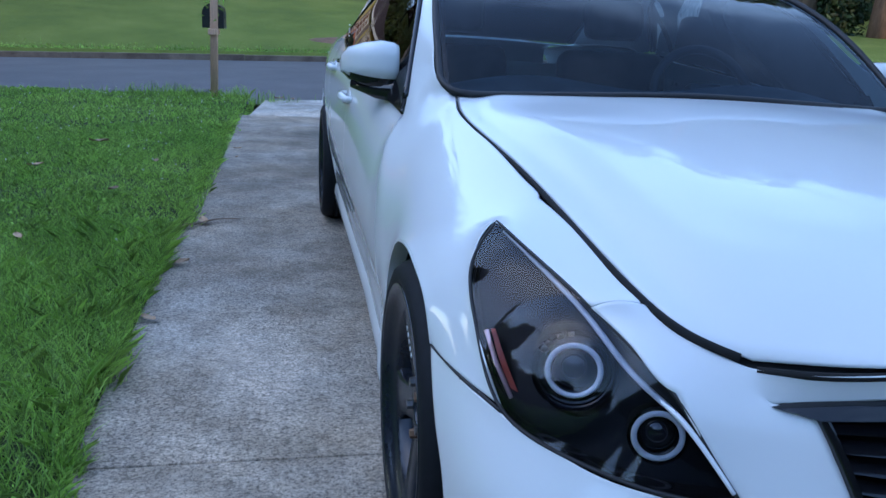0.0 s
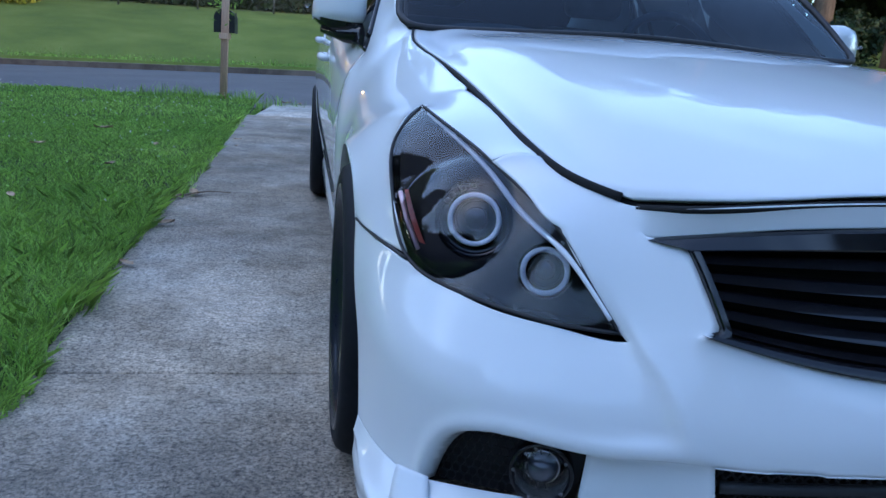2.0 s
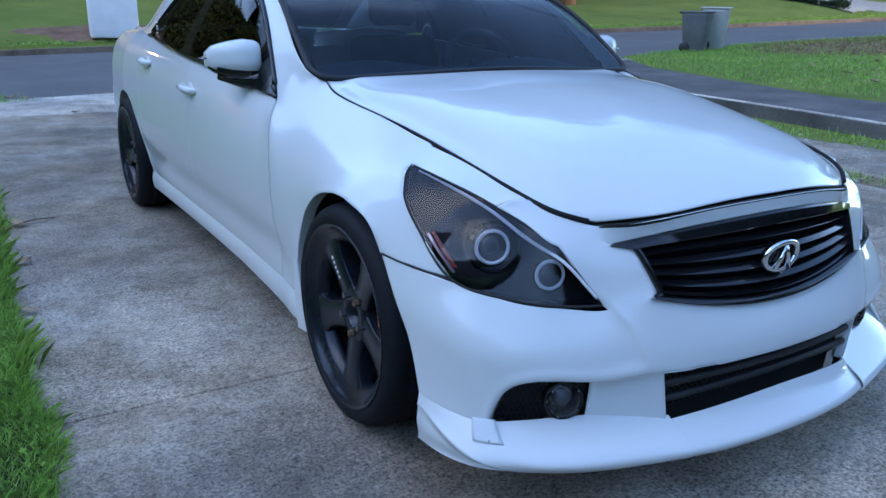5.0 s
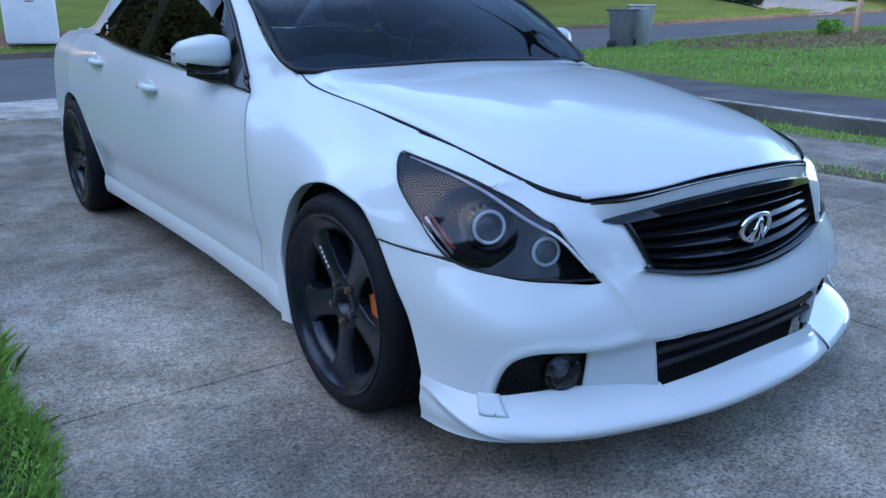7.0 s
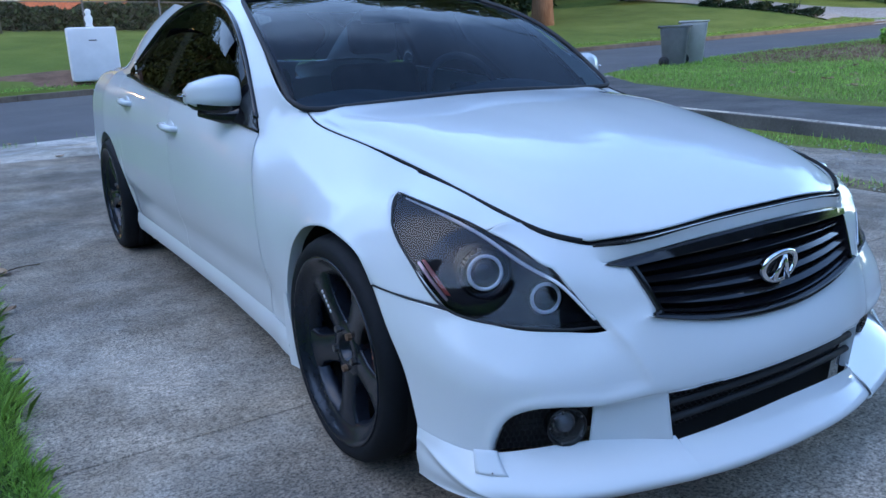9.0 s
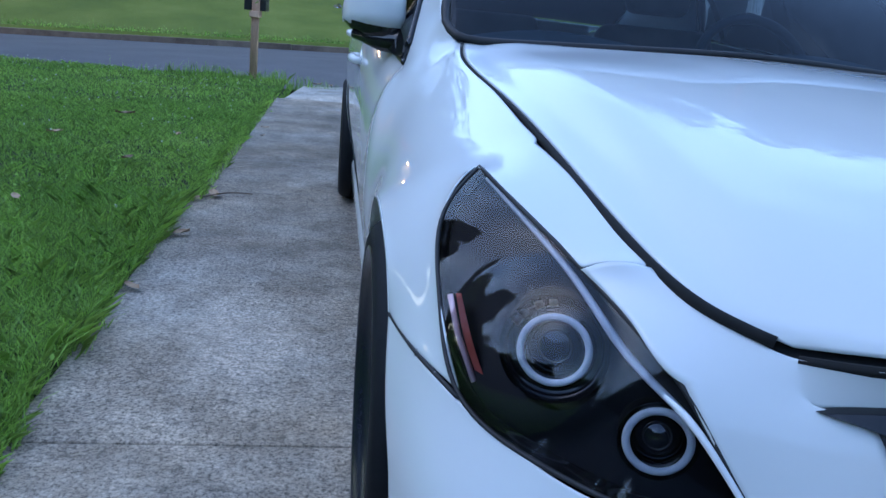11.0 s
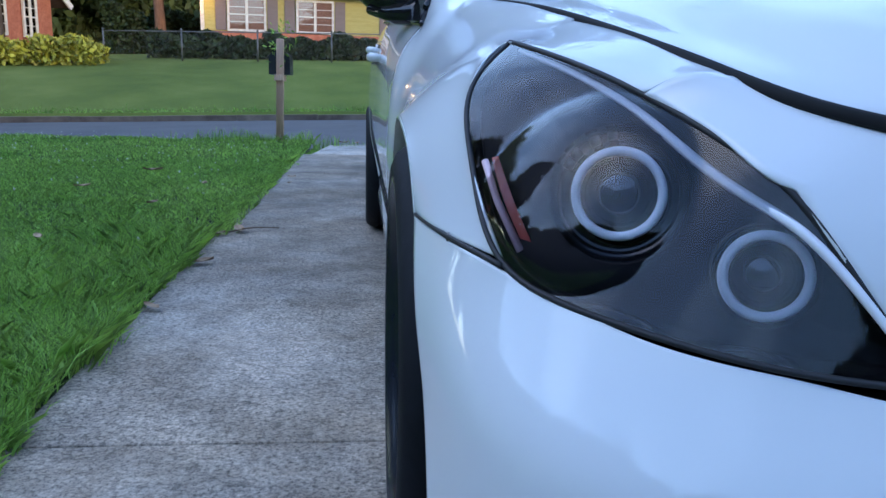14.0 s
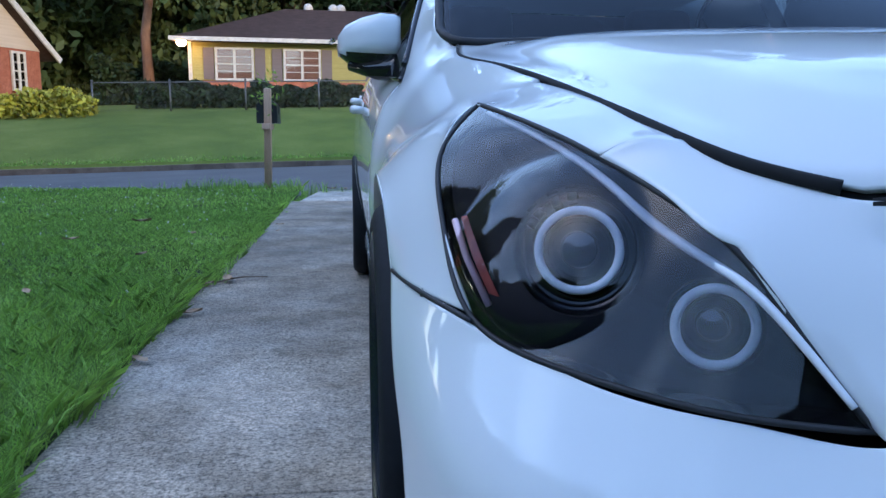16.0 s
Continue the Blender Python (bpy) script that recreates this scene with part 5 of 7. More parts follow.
def make_mirror(s):
    """Door mirror: tapered shell, black foot and repeater."""
    secs = []
    for x, cy, cz, hy, hz in ((0.738, 0.862, 0.935, 0.044, 0.056), (0.752, 0.868, 0.935, 0.053, 0.062), (0.79, 0.875, 0.936, 0.058, 0.064), (0.84, 0.895, 0.936, 0.056, 0.056), (0.885, 0.925, 0.936, 0.044, 0.042), (0.905, 0.945, 0.934, 0.022, 0.024), (0.909, 0.95, 0.933, 0.002, 0.002)):
        ring = []
        for w in np.linspace(0, 2 * math.pi, 24, endpoint=False):
            c, q = math.cos(w), math.sin(w)
            ring.append((s * x, cy + hy * math.copysign(abs(c) ** 0.6, c), cz + hz * math.copysign(abs(q) ** 0.6, q)))
        ring.append(ring[0])
        secs.append([(s * 0.735 + (a - s * 0.735) * 0.88, b, 0.935 + (c - 0.935) * 1.06) for a, b, c in ring])
    bm = bmesh.new()
    sheet(bm, np.array(secs))
    bmesh.ops.remove_doubles(bm, verts=bm.verts, dist=0.0004)
    bmesh.ops.holes_fill(bm, edges=bm.edges[:], sides=0)
    mir = part("door_mirror", bm, BLACK_GLOSS, car, "door mirror with white cap on a black foot")
    bm = bmesh.new()
    c = np.array((s * 0.80, 0.885, 0.936))
    sheet(bm, (np.array(secs) - c) * 1.03 + c)
    bmesh.ops.remove_doubles(bm, verts=bm.verts, dist=0.0004)
    low = [f for f in bm.faces if f.calc_center_median().z < 0.912 or (f.calc_center_median().y > 0.93 and abs(f.calc_center_median().x) < 0.86)]
    bmesh.ops.delete(bm, geom=low, context="FACES")
    cap = part("mirror_cap", bm, PAINT, mir, "white mirror cap")
    so = cap.modifiers.new("thickness", "SOLIDIFY")
    so.thickness, so.offset = 0.003, 0
    bm = bmesh.new()
    tube(bm, [(s * 0.700, 0.80, 0.868), (s * 0.745, 0.835, 0.872), (s * 0.79, 0.865, 0.872), (s * 0.86, 0.905, 0.882)], [0.04, 0.034, 0.028, 0.012], 12)
    part("mirror_foot", bm, BLACK_GLOSS, mir, "black mirror foot")
    sail = surface([[(0.748, 0.665, 0.838), (0.772, 0.80, 0.85), (0.775, 0.93, 0.862)], [(0.738, 0.69, 0.868), (0.715, 0.80, 0.965), (0.70, 0.86, 1.0)]], 6, 4)
    sheet_part("mirror_sail", [sided(sail, s)], BLACK_GLOSS, mir, "black mirror base plate", 0.012)
    bm = bmesh.new()
    tube(bm, [(s * 0.899, 0.90, 0.945), (s * 0.91, 0.945, 0.943)], [0.006, 0.004], 6)
    part("repeater", bm, LENS, mir)
    if s > 0:
        mir.location = (0.006, -0.07, 0.014)


for s in (-1, 1):
    make_flank(s)
    make_side_glass(s)
    make_pillar(s)
    make_mirror(s)
make_top()


def make_cabin():
    dash = surface([both([(0, 0.50, 0.88), (0.35, 0.52, 0.878), (0.66, 0.56, 0.865)]), both([(0, 0.70, 0.905), (0.35, 0.72, 0.93), (0.66, 0.74, 0.885)]), both([(0, 0.86, 0.87), (0.35, 0.88, 0.90), (0.66, 0.88, 0.85)]), both([(0, 0.90, 0.6), (0.35, 0.92, 0.6), (0.66, 0.92, 0.6)])], 24, 16)
    sheet_part("dashboard", [dash], CABIN, car, "grey dashboard")
    for sx in (-1, 1):
        bm = bmesh.new()
        for lo, hi, rot in (((-0.24, 0, 0), (0.24, 0.14, 0.58), -16),):
            m = Matrix.Translation((sx * 0.36, 1.72, 0.44)) @ Matrix.Rotation(radians(rot), 4, "X")
            box(bm, lo, hi, m)
        box(bm, (sx * 0.36 - 0.24, 1.22, 0.34), (sx * 0.36 + 0.24, 1.78, 0.48))
        bmesh.ops.bevel(bm, geom=bm.edges[:], offset=0.05, segments=3, affect="EDGES", profile=0.5)
        seat = part("front_seat", bm, SEAT, car, "pale leather front seat")
        bm = bmesh.new()
        box(bm, (-0.13, 0, 0), (0.13, 0.1, 0.17), Matrix.Translation((sx * 0.36, 1.88, 1.04)) @ Matrix.Rotation(radians(-10), 4, "X"))
        bmesh.ops.bevel(bm, geom=bm.edges[:], offset=0.04, segments=3, affect="EDGES", profile=0.5)
        part("headrest", bm, SEAT, seat)
    m = Matrix.Translation((0.35, 1.08, 0.86)) @ Matrix.Rotation(radians(66), 4, "X")
    wheel = part("steering_wheel", ring_bm(0.18, 0.016, m, 40, 10), BLACK_MATT, car, "black steering wheel")
    bm = bmesh.new()
    box(bm, (-0.17, -0.02, -0.01), (0.17, 0.02, 0.012), m)
    box(bm, (-0.06, -0.06, -0.02), (0.06, 0.05, 0.03), m)
    bmesh.ops.bevel(bm, geom=bm.edges[:], offset=0.008, segments=2, affect="EDGES", profile=0.5)
    part("wheel_spokes", bm, BLACK_MATT, wheel)
    bm = bmesh.new()
    tube(bm, [(0, 1.16, 1.245), (0, 1.13, 1.20)], 0.01, 8)
    box(bm, (-0.11, 1.12, 1.165), (0.11, 1.145, 1.22))
    bmesh.ops.bevel(bm, geom=bm.edges[:], offset=0.006, segments=2, affect="EDGES", profile=0.5)
    part("rear_view_mirror", bm, BLACK_MATT, car)


make_cabin()


# ---- ground ----
def stone(name, stops, pits, rough=0.9):
    """Old concrete: broad blotches, mid stains, dark pits between the pale stones of its aggregate."""
    m = material(name, rough)
    n, k = m.node_tree.nodes, m.node_tree.links
    col = ramp(m, noise_node(m, 0.9, 9, 0.7, "Object", (1, 0.85, 1)), stops)
    moss = ramp(m, noise_node(m, 0.55, 6, 0.6, "Object", (1.3, 0.7, 1)), [(0.40, (0.55, 0.525, 0.48)), (0.50, (0.92, 0.90, 0.86)), (0.62, (1.14, 1.14, 1.14))])
    col = mix(m, 0.85, col, moss, "MULTIPLY")
    stain = ramp(m, noise_node(m, 4.0, 8, 0.72), [(0.36, (0.56, 0.54, 0.51)), (0.6, (1.06, 1.06, 1.06))])
    col = mix(m, 0.8, col, stain, "MULTIPLY")
    grain = ramp(m, noise_node(m, 95, 4, 0.75), [(0.38, (pits, pits, pits)), (0.50, (1, 1, 1)), (0.64, (1.34, 1.32, 1.29))])
    worn = ramp(m, noise_node(m, 1.7, 5, 0.6), [(0.4, (1, 1, 1)), (0.62, (0.6, 0.6, 0.6))])
    col = mix(m, worn, col, grain, "MULTIPLY")
    rust = ramp(m, noise_node(m, 0.8, 6, 0.65, "Object", (0.8, 1.2, 1)), [(0.42, (1.0, 1.0, 1.0)), (0.62, (1.1, 0.99, 0.86))])
    col = mix(m, 0.8, col, rust, "MULTIPLY")
    col = mix(m, 0.7, col, ramp(m, noise_node(m, 30, 4, 0.8), [(0.38, (0.54, 0.54, 0.54)), (0.49, (1, 1, 1)), (0.62, (1.14, 1.14, 1.13))]), "MULTIPLY")
    col = mix(m, 0.75, col, ramp(m, noise_node(m, 130, 2, 0.6), [(0.34, (0.36, 0.36, 0.37)), (0.45, (1, 1, 1)), (0.58, (1, 1, 1)), (0.68, (1.4, 1.39, 1.36))]), "MULTIPLY")
    col = mix(m, 0.6, col, ramp(m, noise_node(m, 58, 3, 0.65), [(0.36, (0.5, 0.5, 0.5)), (0.46, (1, 1, 1)), (0.58, (1, 1, 1)), (0.68, (1.25, 1.24, 1.22))]), "MULTIPLY")
    k.new(col, n["Principled BSDF"].inputs["Base Color"])
    bump(m, noise_node(m, 95, 4, 0.75), 0.9, 0.004)
    return m


CONCRETE = stone("weathered_concrete", [(0.36, (0.235, 0.204, 0.168)), (0.5, (0.35, 0.313, 0.265)), (0.64, (0.50, 0.453, 0.392))], 0.33)
PALE_CONCRETE = stone("pale_concrete", [(0.3, (0.56, 0.535, 0.49)), (0.7, (0.70, 0.67, 0.62))], 0.75)
ASPHALT = coloured("road_asphalt", [(0.3, (0.125, 0.12, 0.118)), (0.7, (0.17, 0.165, 0.16))], 0.8, 0.85, 150, 0.003, fine=60)
OLD_ASPHALT = coloured("old_asphalt", [(0.3, (0.06, 0.058, 0.055)), (0.7, (0.16, 0.15, 0.14))], 1.5, 0.9, 60, 0.006, fine=40)
KERB = coloured("kerb_concrete", [(0.3, (0.13, 0.09, 0.065)), (0.7, (0.30, 0.22, 0.16))], 2.5, 0.9, 60, 0.004, fine=40)
LAWN = coloured("lawn_soil_and_grass", [(0.3, (0.115, 0.165, 0.018)), (0.5, (0.165, 0.215, 0.026)), (0.7, (0.22, 0.265, 0.045))], 0.6, 0.95, 90, 0.02, fine=30)
# darker copy of the lawn, the shade between blades put into its colour
SHADED_SOIL = coloured("shaded_turf_soil", [(0.3, (0.03, 0.04, 0.010)), (0.7, (0.06, 0.075, 0.016))], 3, 0.95, 60, 0.02, fine=30)
MULCH = coloured("pine_straw", [(0.3, (0.16, 0.085, 0.05)), (0.7, (0.34, 0.20, 0.13))], 3, 0.95, 60, 0.02, fine=30)
GRAVEL = coloured("pale_gravel", [(0.3, (0.28, 0.26, 0.24)), (0.7, (0.46, 0.44, 0.41))], 8, 0.9, 60, 0.004, fine=30)
NEAR, FAR_Y = 9.3, 19.0


def near_edge(x):
    return NEAR + float(np.interp(x, [8.5, 11, 13, 17, 24], [0, 1.2, 1.65, 2.0, 2.1])) + 0.08 * math.sin(x * 0.9) + 0.05 * math.sin(x * 2.3)


def far_edge(x):
    return float(np.interp(x, [-120, 8, 22, 33, 140], [FAR_Y, FAR_Y, 18.2, 18.6, 18.6]))


def slope_z(x):
    """The street climbs gently towards +x."""
    return 0.03 * min(max(x, -60), 60)


def lane_far(y):
    """The far edge of the neighbour's raised drive."""
    return float(np.interp(y, [2.8, 3.9, 5.0, 6.4, 7.7, 9.2], [7.2, 7.25, 7.55, 7.95, 8.3, 9.2]))


def ground_z(x, y):
    """Height of the land: level by the drive, rising beyond the road."""
    if y < near_edge(x):
        k = min(max((y - 5.0) / 4.0, 0), 1)
        if x < -1.5:
            return 0.006 * (max(x, -60) + 1.5) + 0.012 * min(1, (-1.5 - x) / 0.3)
        far = lane_far(y)
        z = float(np.interp(x, [3.65, 5.6, far - 0.1, far + 0.05, far + 1.5], [-0.02, 0.0, 0.05, 0.22, slope_z(far + 1.5)])) if x < far + 1.5 else slope_z(x)
        return z if 5.7 < x < far + 1.5 else z * (1 - k) + (slope_z(x) - 0.03) * k
    f = far_edge(x)
    if y < f + 0.11:
        return slope_z(x) - 0.08
    d = y - f
    rise = float(np.interp(x, [-10, 0, 18, 22, 33], [2.6, 2.4, 1.25, 1.3, 2.4]))
    return slope_z(x) + 0.08 + rise * (1 - math.exp(-d / 9.0))


def make_ground():
    xs = np.unique(np.concatenate([np.linspace(-400, -40, 10), np.linspace(-40, 40, 81), np.arange(-3, 11, 0.125), np.linspace(40, 400, 12)]))
    ys = np.unique(np.concatenate([np.linspace(-400, -30, 8), np.linspace(-30, 70, 101), np.arange(-2, 10, 0.25), np.arange(17.9, 19.6, 0.1), np.linspace(70, 600, 12)]))
    g = np.array([[(x, y, ground_z(x, y) - (0.06 if -1.5 <= x < 4.3 and -13 < y < 9.4 else 0.0)) for x in xs] for y in ys])
    bm = bmesh.new()
    sheet(bm, g)
    land = part("ground", bm, LAWN)
    # near lawn under the blades takes the soil with painted shade
    land.data.materials.append(SHADED_SOIL)
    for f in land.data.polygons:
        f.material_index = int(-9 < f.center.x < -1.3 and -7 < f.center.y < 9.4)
    tagged(land, "green suburban lawn rising beyond the road", "ground", kind="structure")
    xs = np.linspace(-110, 130, 241)
    g = np.array([[(x, near_edge(x) - 0.02 + (far_edge(x) - near_edge(x) + 0.06) * t, slope_z(x) - 0.05 + 0.05 * math.sin(math.pi * t)) for x in xs] for t in np.linspace(0, 1, 7)])
    bm = bmesh.new()
    sheet(bm, g)
    tagged(part("road", bm, ASPHALT), "grey asphalt street", "road", kind="structure")


make_ground()


def slab(name, corners, z, depth, mat, parent, label="", soft=0.012):
    """A cast slab with a softened edge from its corners seen from above; z is a height or a function of the corner."""
    bm = bmesh.new()
    zz = [z(x, y) if callable(z) else z for x, y in corners]
    top = [bm.verts.new((x, y, h)) for (x, y), h in zip(corners, zz)]
    bot = [bm.verts.new((x, y, h - depth)) for (x, y), h in zip(corners, zz)]
    bm.faces.new(top)
    for i in range(len(top)):
        j = (i + 1) % len(top)
        bm.faces.new((top[j], top[i], bot[i], bot[j]))
    bmesh.ops.recalc_face_normals(bm, faces=bm.faces[:])
    rim = [e for e in bm.edges if all(v in top for v in e.verts)]
    bmesh.ops.bevel(bm, geom=rim, offset=soft, segments=2, affect="EDGES", profile=0.5)
    return part(name, bm, mat, parent, label, smooth=False)


drive = thing("driveway", "weathered grey concrete driveway with mossy stains", "driveway", kind="structure")
for x0, x1 in ((-1.56, 1.04), (1.05, 3.65)):
    for y0, y1 in ((-12.0, -6.6), (-6.59, -2.6), (-2.597, 0.353), (0.357, 3.75), (3.754, 7.25)):
        slab("slab", [(x0, y0), (x1, y0), (x1, y1), (x0, y1)], 0.0, 0.1, CONCRETE, drive, soft=0.006)
apron = thing("apron", "pale concrete apron between driveway and road", "pavement", kind="structure")
slab("slab", [(-1.42, 7.27), (4.0, 7.27), (4.6, near_edge(4.6)), (-1.30, near_edge(-1.3))], lambda x, y: 0.004 + (0.03 * x if y > 8 else 0), 0.12, PALE_CONCRETE, apron)
kerb = thing("kerb", "stained concrete kerb in cast lengths along the far lawn", "kerb", kind="structure")
for i in range(-24, 36):
    x0, x1 = i * 2.0, i * 2.0 + 1.985
    c = [(x0, far_edge(x0) - 0.02), (x1, far_edge(x1) - 0.02), (x1, far_edge(x1) + 0.2), (x0, far_edge(x0) + 0.2)]
    slab("kerb_stone", c, lambda x, y: slope_z(x) + 0.09 + 0.006 * math.sin(i * 2.1), 0.25, KERB, kerb)
lane = thing("side_drive", "raised old dark asphalt drive with a crumbling pale edge", "driveway", kind="structure")
LANE_NEAR = [(5.6, -12), (5.7, 2), (5.9, 3.4), (6.3, 7.2), (6.6, 9.2)]
LANE_FAR = [(9.2, 9.2), (8.3, 7.7), (7.95, 6.4), (7.55, 5.0), (7.25, 3.9), (7.2, 2.8), (7.2, -12)]


def lane_z(x, y):
    return 0.145 + 0.036 * (x - 5.6)


slab("surface", LANE_NEAR + LANE_FAR, lane_z, 0.3, OLD_ASPHALT, lane)
for (xa, ya), (xb, yb) in zip(LANE_NEAR, LANE_NEAR[1:]):
    slab("edging", [(xa + 0.01, ya), (xa + 0.07, ya), (xb + 0.07, yb - 0.015), (xb + 0.01, yb - 0.015)], lambda x, y: lane_z(x, y) + 0.012, 0.02, PALE_CONCRETE, lane, "pale worn edging")
slab("threshold", [(6.45, 9.215), (9.25, 9.215), (9.3, 9.4), (6.4, 9.4)], lambda x, y: lane_z(x, y) + 0.006, 0.3, PALE_CONCRETE, lane, "pale concrete strip at the road")
verge = thing("verge_slab", "dirty broken concrete strip with weeds along both sides", "pavement", kind="structure")
for y0, y1 in ((-12, -4.2), (-4.19, -0.6), (-0.59, 2.4), (2.41, 4.6)):
    slab("slab", [(3.93, y0), (5.12, y0), (5.16, y1), (3.97, y1)], 0.012, 0.1, CONCRETE, verge)


# ---- plants ----
BARK = coloured("bark", [(0.3, (0.09, 0.06, 0.045)), (0.7, (0.2, 0.14, 0.1))], 6, 0.9, 30, 0.02, fine=20, stretch=(1, 1, 0.25))
RED_BARK = coloured("pine_bark", [(0.3, (0.16, 0.08, 0.05)), (0.7, (0.3, 0.17, 0.11))], 6, 0.9, 30, 0.02, fine=20, stretch=(1, 1, 0.25))
LEAF = island_vary(coloured("tree_leaves", [(0.3, (0.036, 0.06, 0.015)), (0.7, (0.09, 0.125, 0.032))], 0.4, 0.7), 0.5, 1.4)
# darker copy of the tree leaves with shade put into the colour
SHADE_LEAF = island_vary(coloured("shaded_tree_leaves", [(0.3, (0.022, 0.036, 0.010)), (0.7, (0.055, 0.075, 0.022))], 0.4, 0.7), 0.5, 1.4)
HEDGE_LEAF = island_vary(coloured("golden_hedge_leaves", [(0.3, (0.22, 0.25, 0.03)), (0.55, (0.44, 0.42, 0.05)), (0.8, (0.62, 0.55, 0.08))], 1.6, 0.6), 0.5, 1.3)
SHRUB_LEAF = island_vary(coloured("dark_shrub_leaves", [(0.3, (0.012, 0.026, 0.008)), (0.7, (0.03, 0.055, 0.015))], 1.0, 0.7), 0.5, 1.5)
GRASS = leafy(island_vary(coloured("grass_blades", [(0.3, (0.165, 0.31, 0.05)), (0.6, (0.28, 0.44, 0.085)), (0.85, (0.44, 0.56, 0.17))], 0.9, 0.45), 0.5, 1.8), 0.5)
STRAW = vary(coloured("dead_leaf", [(0.3, (0.26, 0.15, 0.08)), (0.7, (0.45, 0.32, 0.2))], 30, 0.8, 60, 0.002))
CLOVER = coloured("clover_flower", [(0.3, (0.6, 0.6, 0.52)), (0.7, (0.75, 0.75, 0.68))], 40, 0.8)
rng = np.random.default_rng(7)


def leaf_cards(centres, size, spread=0.5):
    """Small bent leaf polygons round the given points."""
    n = len(centres)
    a = rng.normal(size=(n, 3))
    a /= np.linalg.norm(a, axis=1)[:, None]
    b = np.cross(a, rng.normal(size=(n, 3)))
    b /= np.linalg.norm(b, axis=1)[:, None]
    s = size * rng.uniform(0.6, 1.4, (n, 1))
    c = np.asarray(centres)
    return np.stack([c - a * s, c + b * s * spread, c + a * s, c - b * s * spread], axis=1)


def crown_points(n, centre, radii, lumps=14, fill=0.35):
    """Points gathered in lumps over an uneven crown."""
    cen, rad = np.array(centre), np.array(radii)
    d = rng.normal(size=(lumps, 3))
    d /= np.linalg.norm(d, axis=1)[:, None]
    lump = cen + d * rad * rng.uniform(0.45, 0.95, (lumps, 1))
    size = rad.mean() * rng.uniform(0.25, 0.5, lumps)
    k = rng.integers(0, lumps, n)
    q = rng.normal(size=(n, 3))
    q /= np.linalg.norm(q, axis=1)[:, None]
    return lump[k] + q * size[k][:, None] * rng.uniform(fill, 1, (n, 1)) ** 0.5 * np.array((1, 1, 0.8))


def make_tree(x, y, z, height, trunk_r, crown_r, leaves, label, bark=BARK, bare=0.4, leaf_size=0.22, group="trees"):
    t = thing("tree", label, "tree", group, at=(x, y, z))
    bm = bmesh.new()
    h = height * 0.75
    pts = [(0.06 * math.sin(i * 1.7 + x) * i, 0.06 * math.cos(i * 1.3 + y) * i, -0.2 + (h + 0.2) * i / 6) for i in range(7)]
    tube(bm, pts, [trunk_r * f for f in (1.35, 1.0, 0.9, 0.78, 0.62, 0.42, 0.2)], 10)
    for k in range(7):
        a, zz = k * 2.4 + x, height * (bare + 0.06 * k)
        r = crown_r * rng.uniform(0.5, 0.8)
        tube(bm, [(0, 0, zz), (r * 0.5 * math.cos(a), r * 0.5 * math.sin(a), zz + r * 0.25), (r * math.cos(a), r * math.sin(a), zz + r * 0.6)], [trunk_r * 0.4, trunk_r * 0.25, trunk_r * 0.08], 6)
    part("trunk", bm, bark, t)
    mid = height * (bare + 1) / 2
    p = crown_points(leaves, (0, 0, mid), (crown_r, crown_r, height * (1 - bare) / 2), 22)
    quads("crown", leaf_cards(p, leaf_size), LEAF, t)
    return t


def make_bush(name, lo, hi, n, mat, label, size, category="bush", parent=None):
    """A clipped or rambling mass of leaves that fills a box unevenly, on short stems."""
    lo, hi = np.array(lo), np.array(hi)
    t = thing(name, label, category, at=tuple((lo + hi) / 2 * (1, 1, 0) + (0, 0, lo[2])))
    off = np.array(t.location)
    long = int(np.argmax((hi - lo)[:2]))
    p = rng.uniform(0, 1, (n, 3))
    edge = np.sin(p[:, long] * (hi - lo)[long] * 2.1 + 1) * 0.10 + np.sin(p[:, long] * (hi - lo)[long] * 5.3) * 0.07
    p[:, 2] = 1 - (1 - p[:, 2] ** 0.6 * 1.0) * 1.0
    q = lo + (hi - lo) * p
    q[:, 2] = lo[2] + (q[:, 2] - lo[2]) * (0.85 + edge)
    quads("foliage", leaf_cards(q - off, size), mat, t)
    bm = bmesh.new()
    for k in range(max(3, int((hi - lo)[long] * 1.5))):
        c = lo + (hi - lo) * np.array((0.5, 0.5, 0)) - off
        c[long] = (lo + (hi - lo) * (k + 0.5) / max(3, int((hi - lo)[long] * 1.5)))[long] - off[long]
        tube(bm, [tuple(c + (0, 0, -0.05)), tuple(c + (0.05, 0.02, (hi - lo)[2] * 0.6))], [0.03, 0.012], 5)
    tagged(part("stems", bm, BARK, t), kind="stuff")
    return t


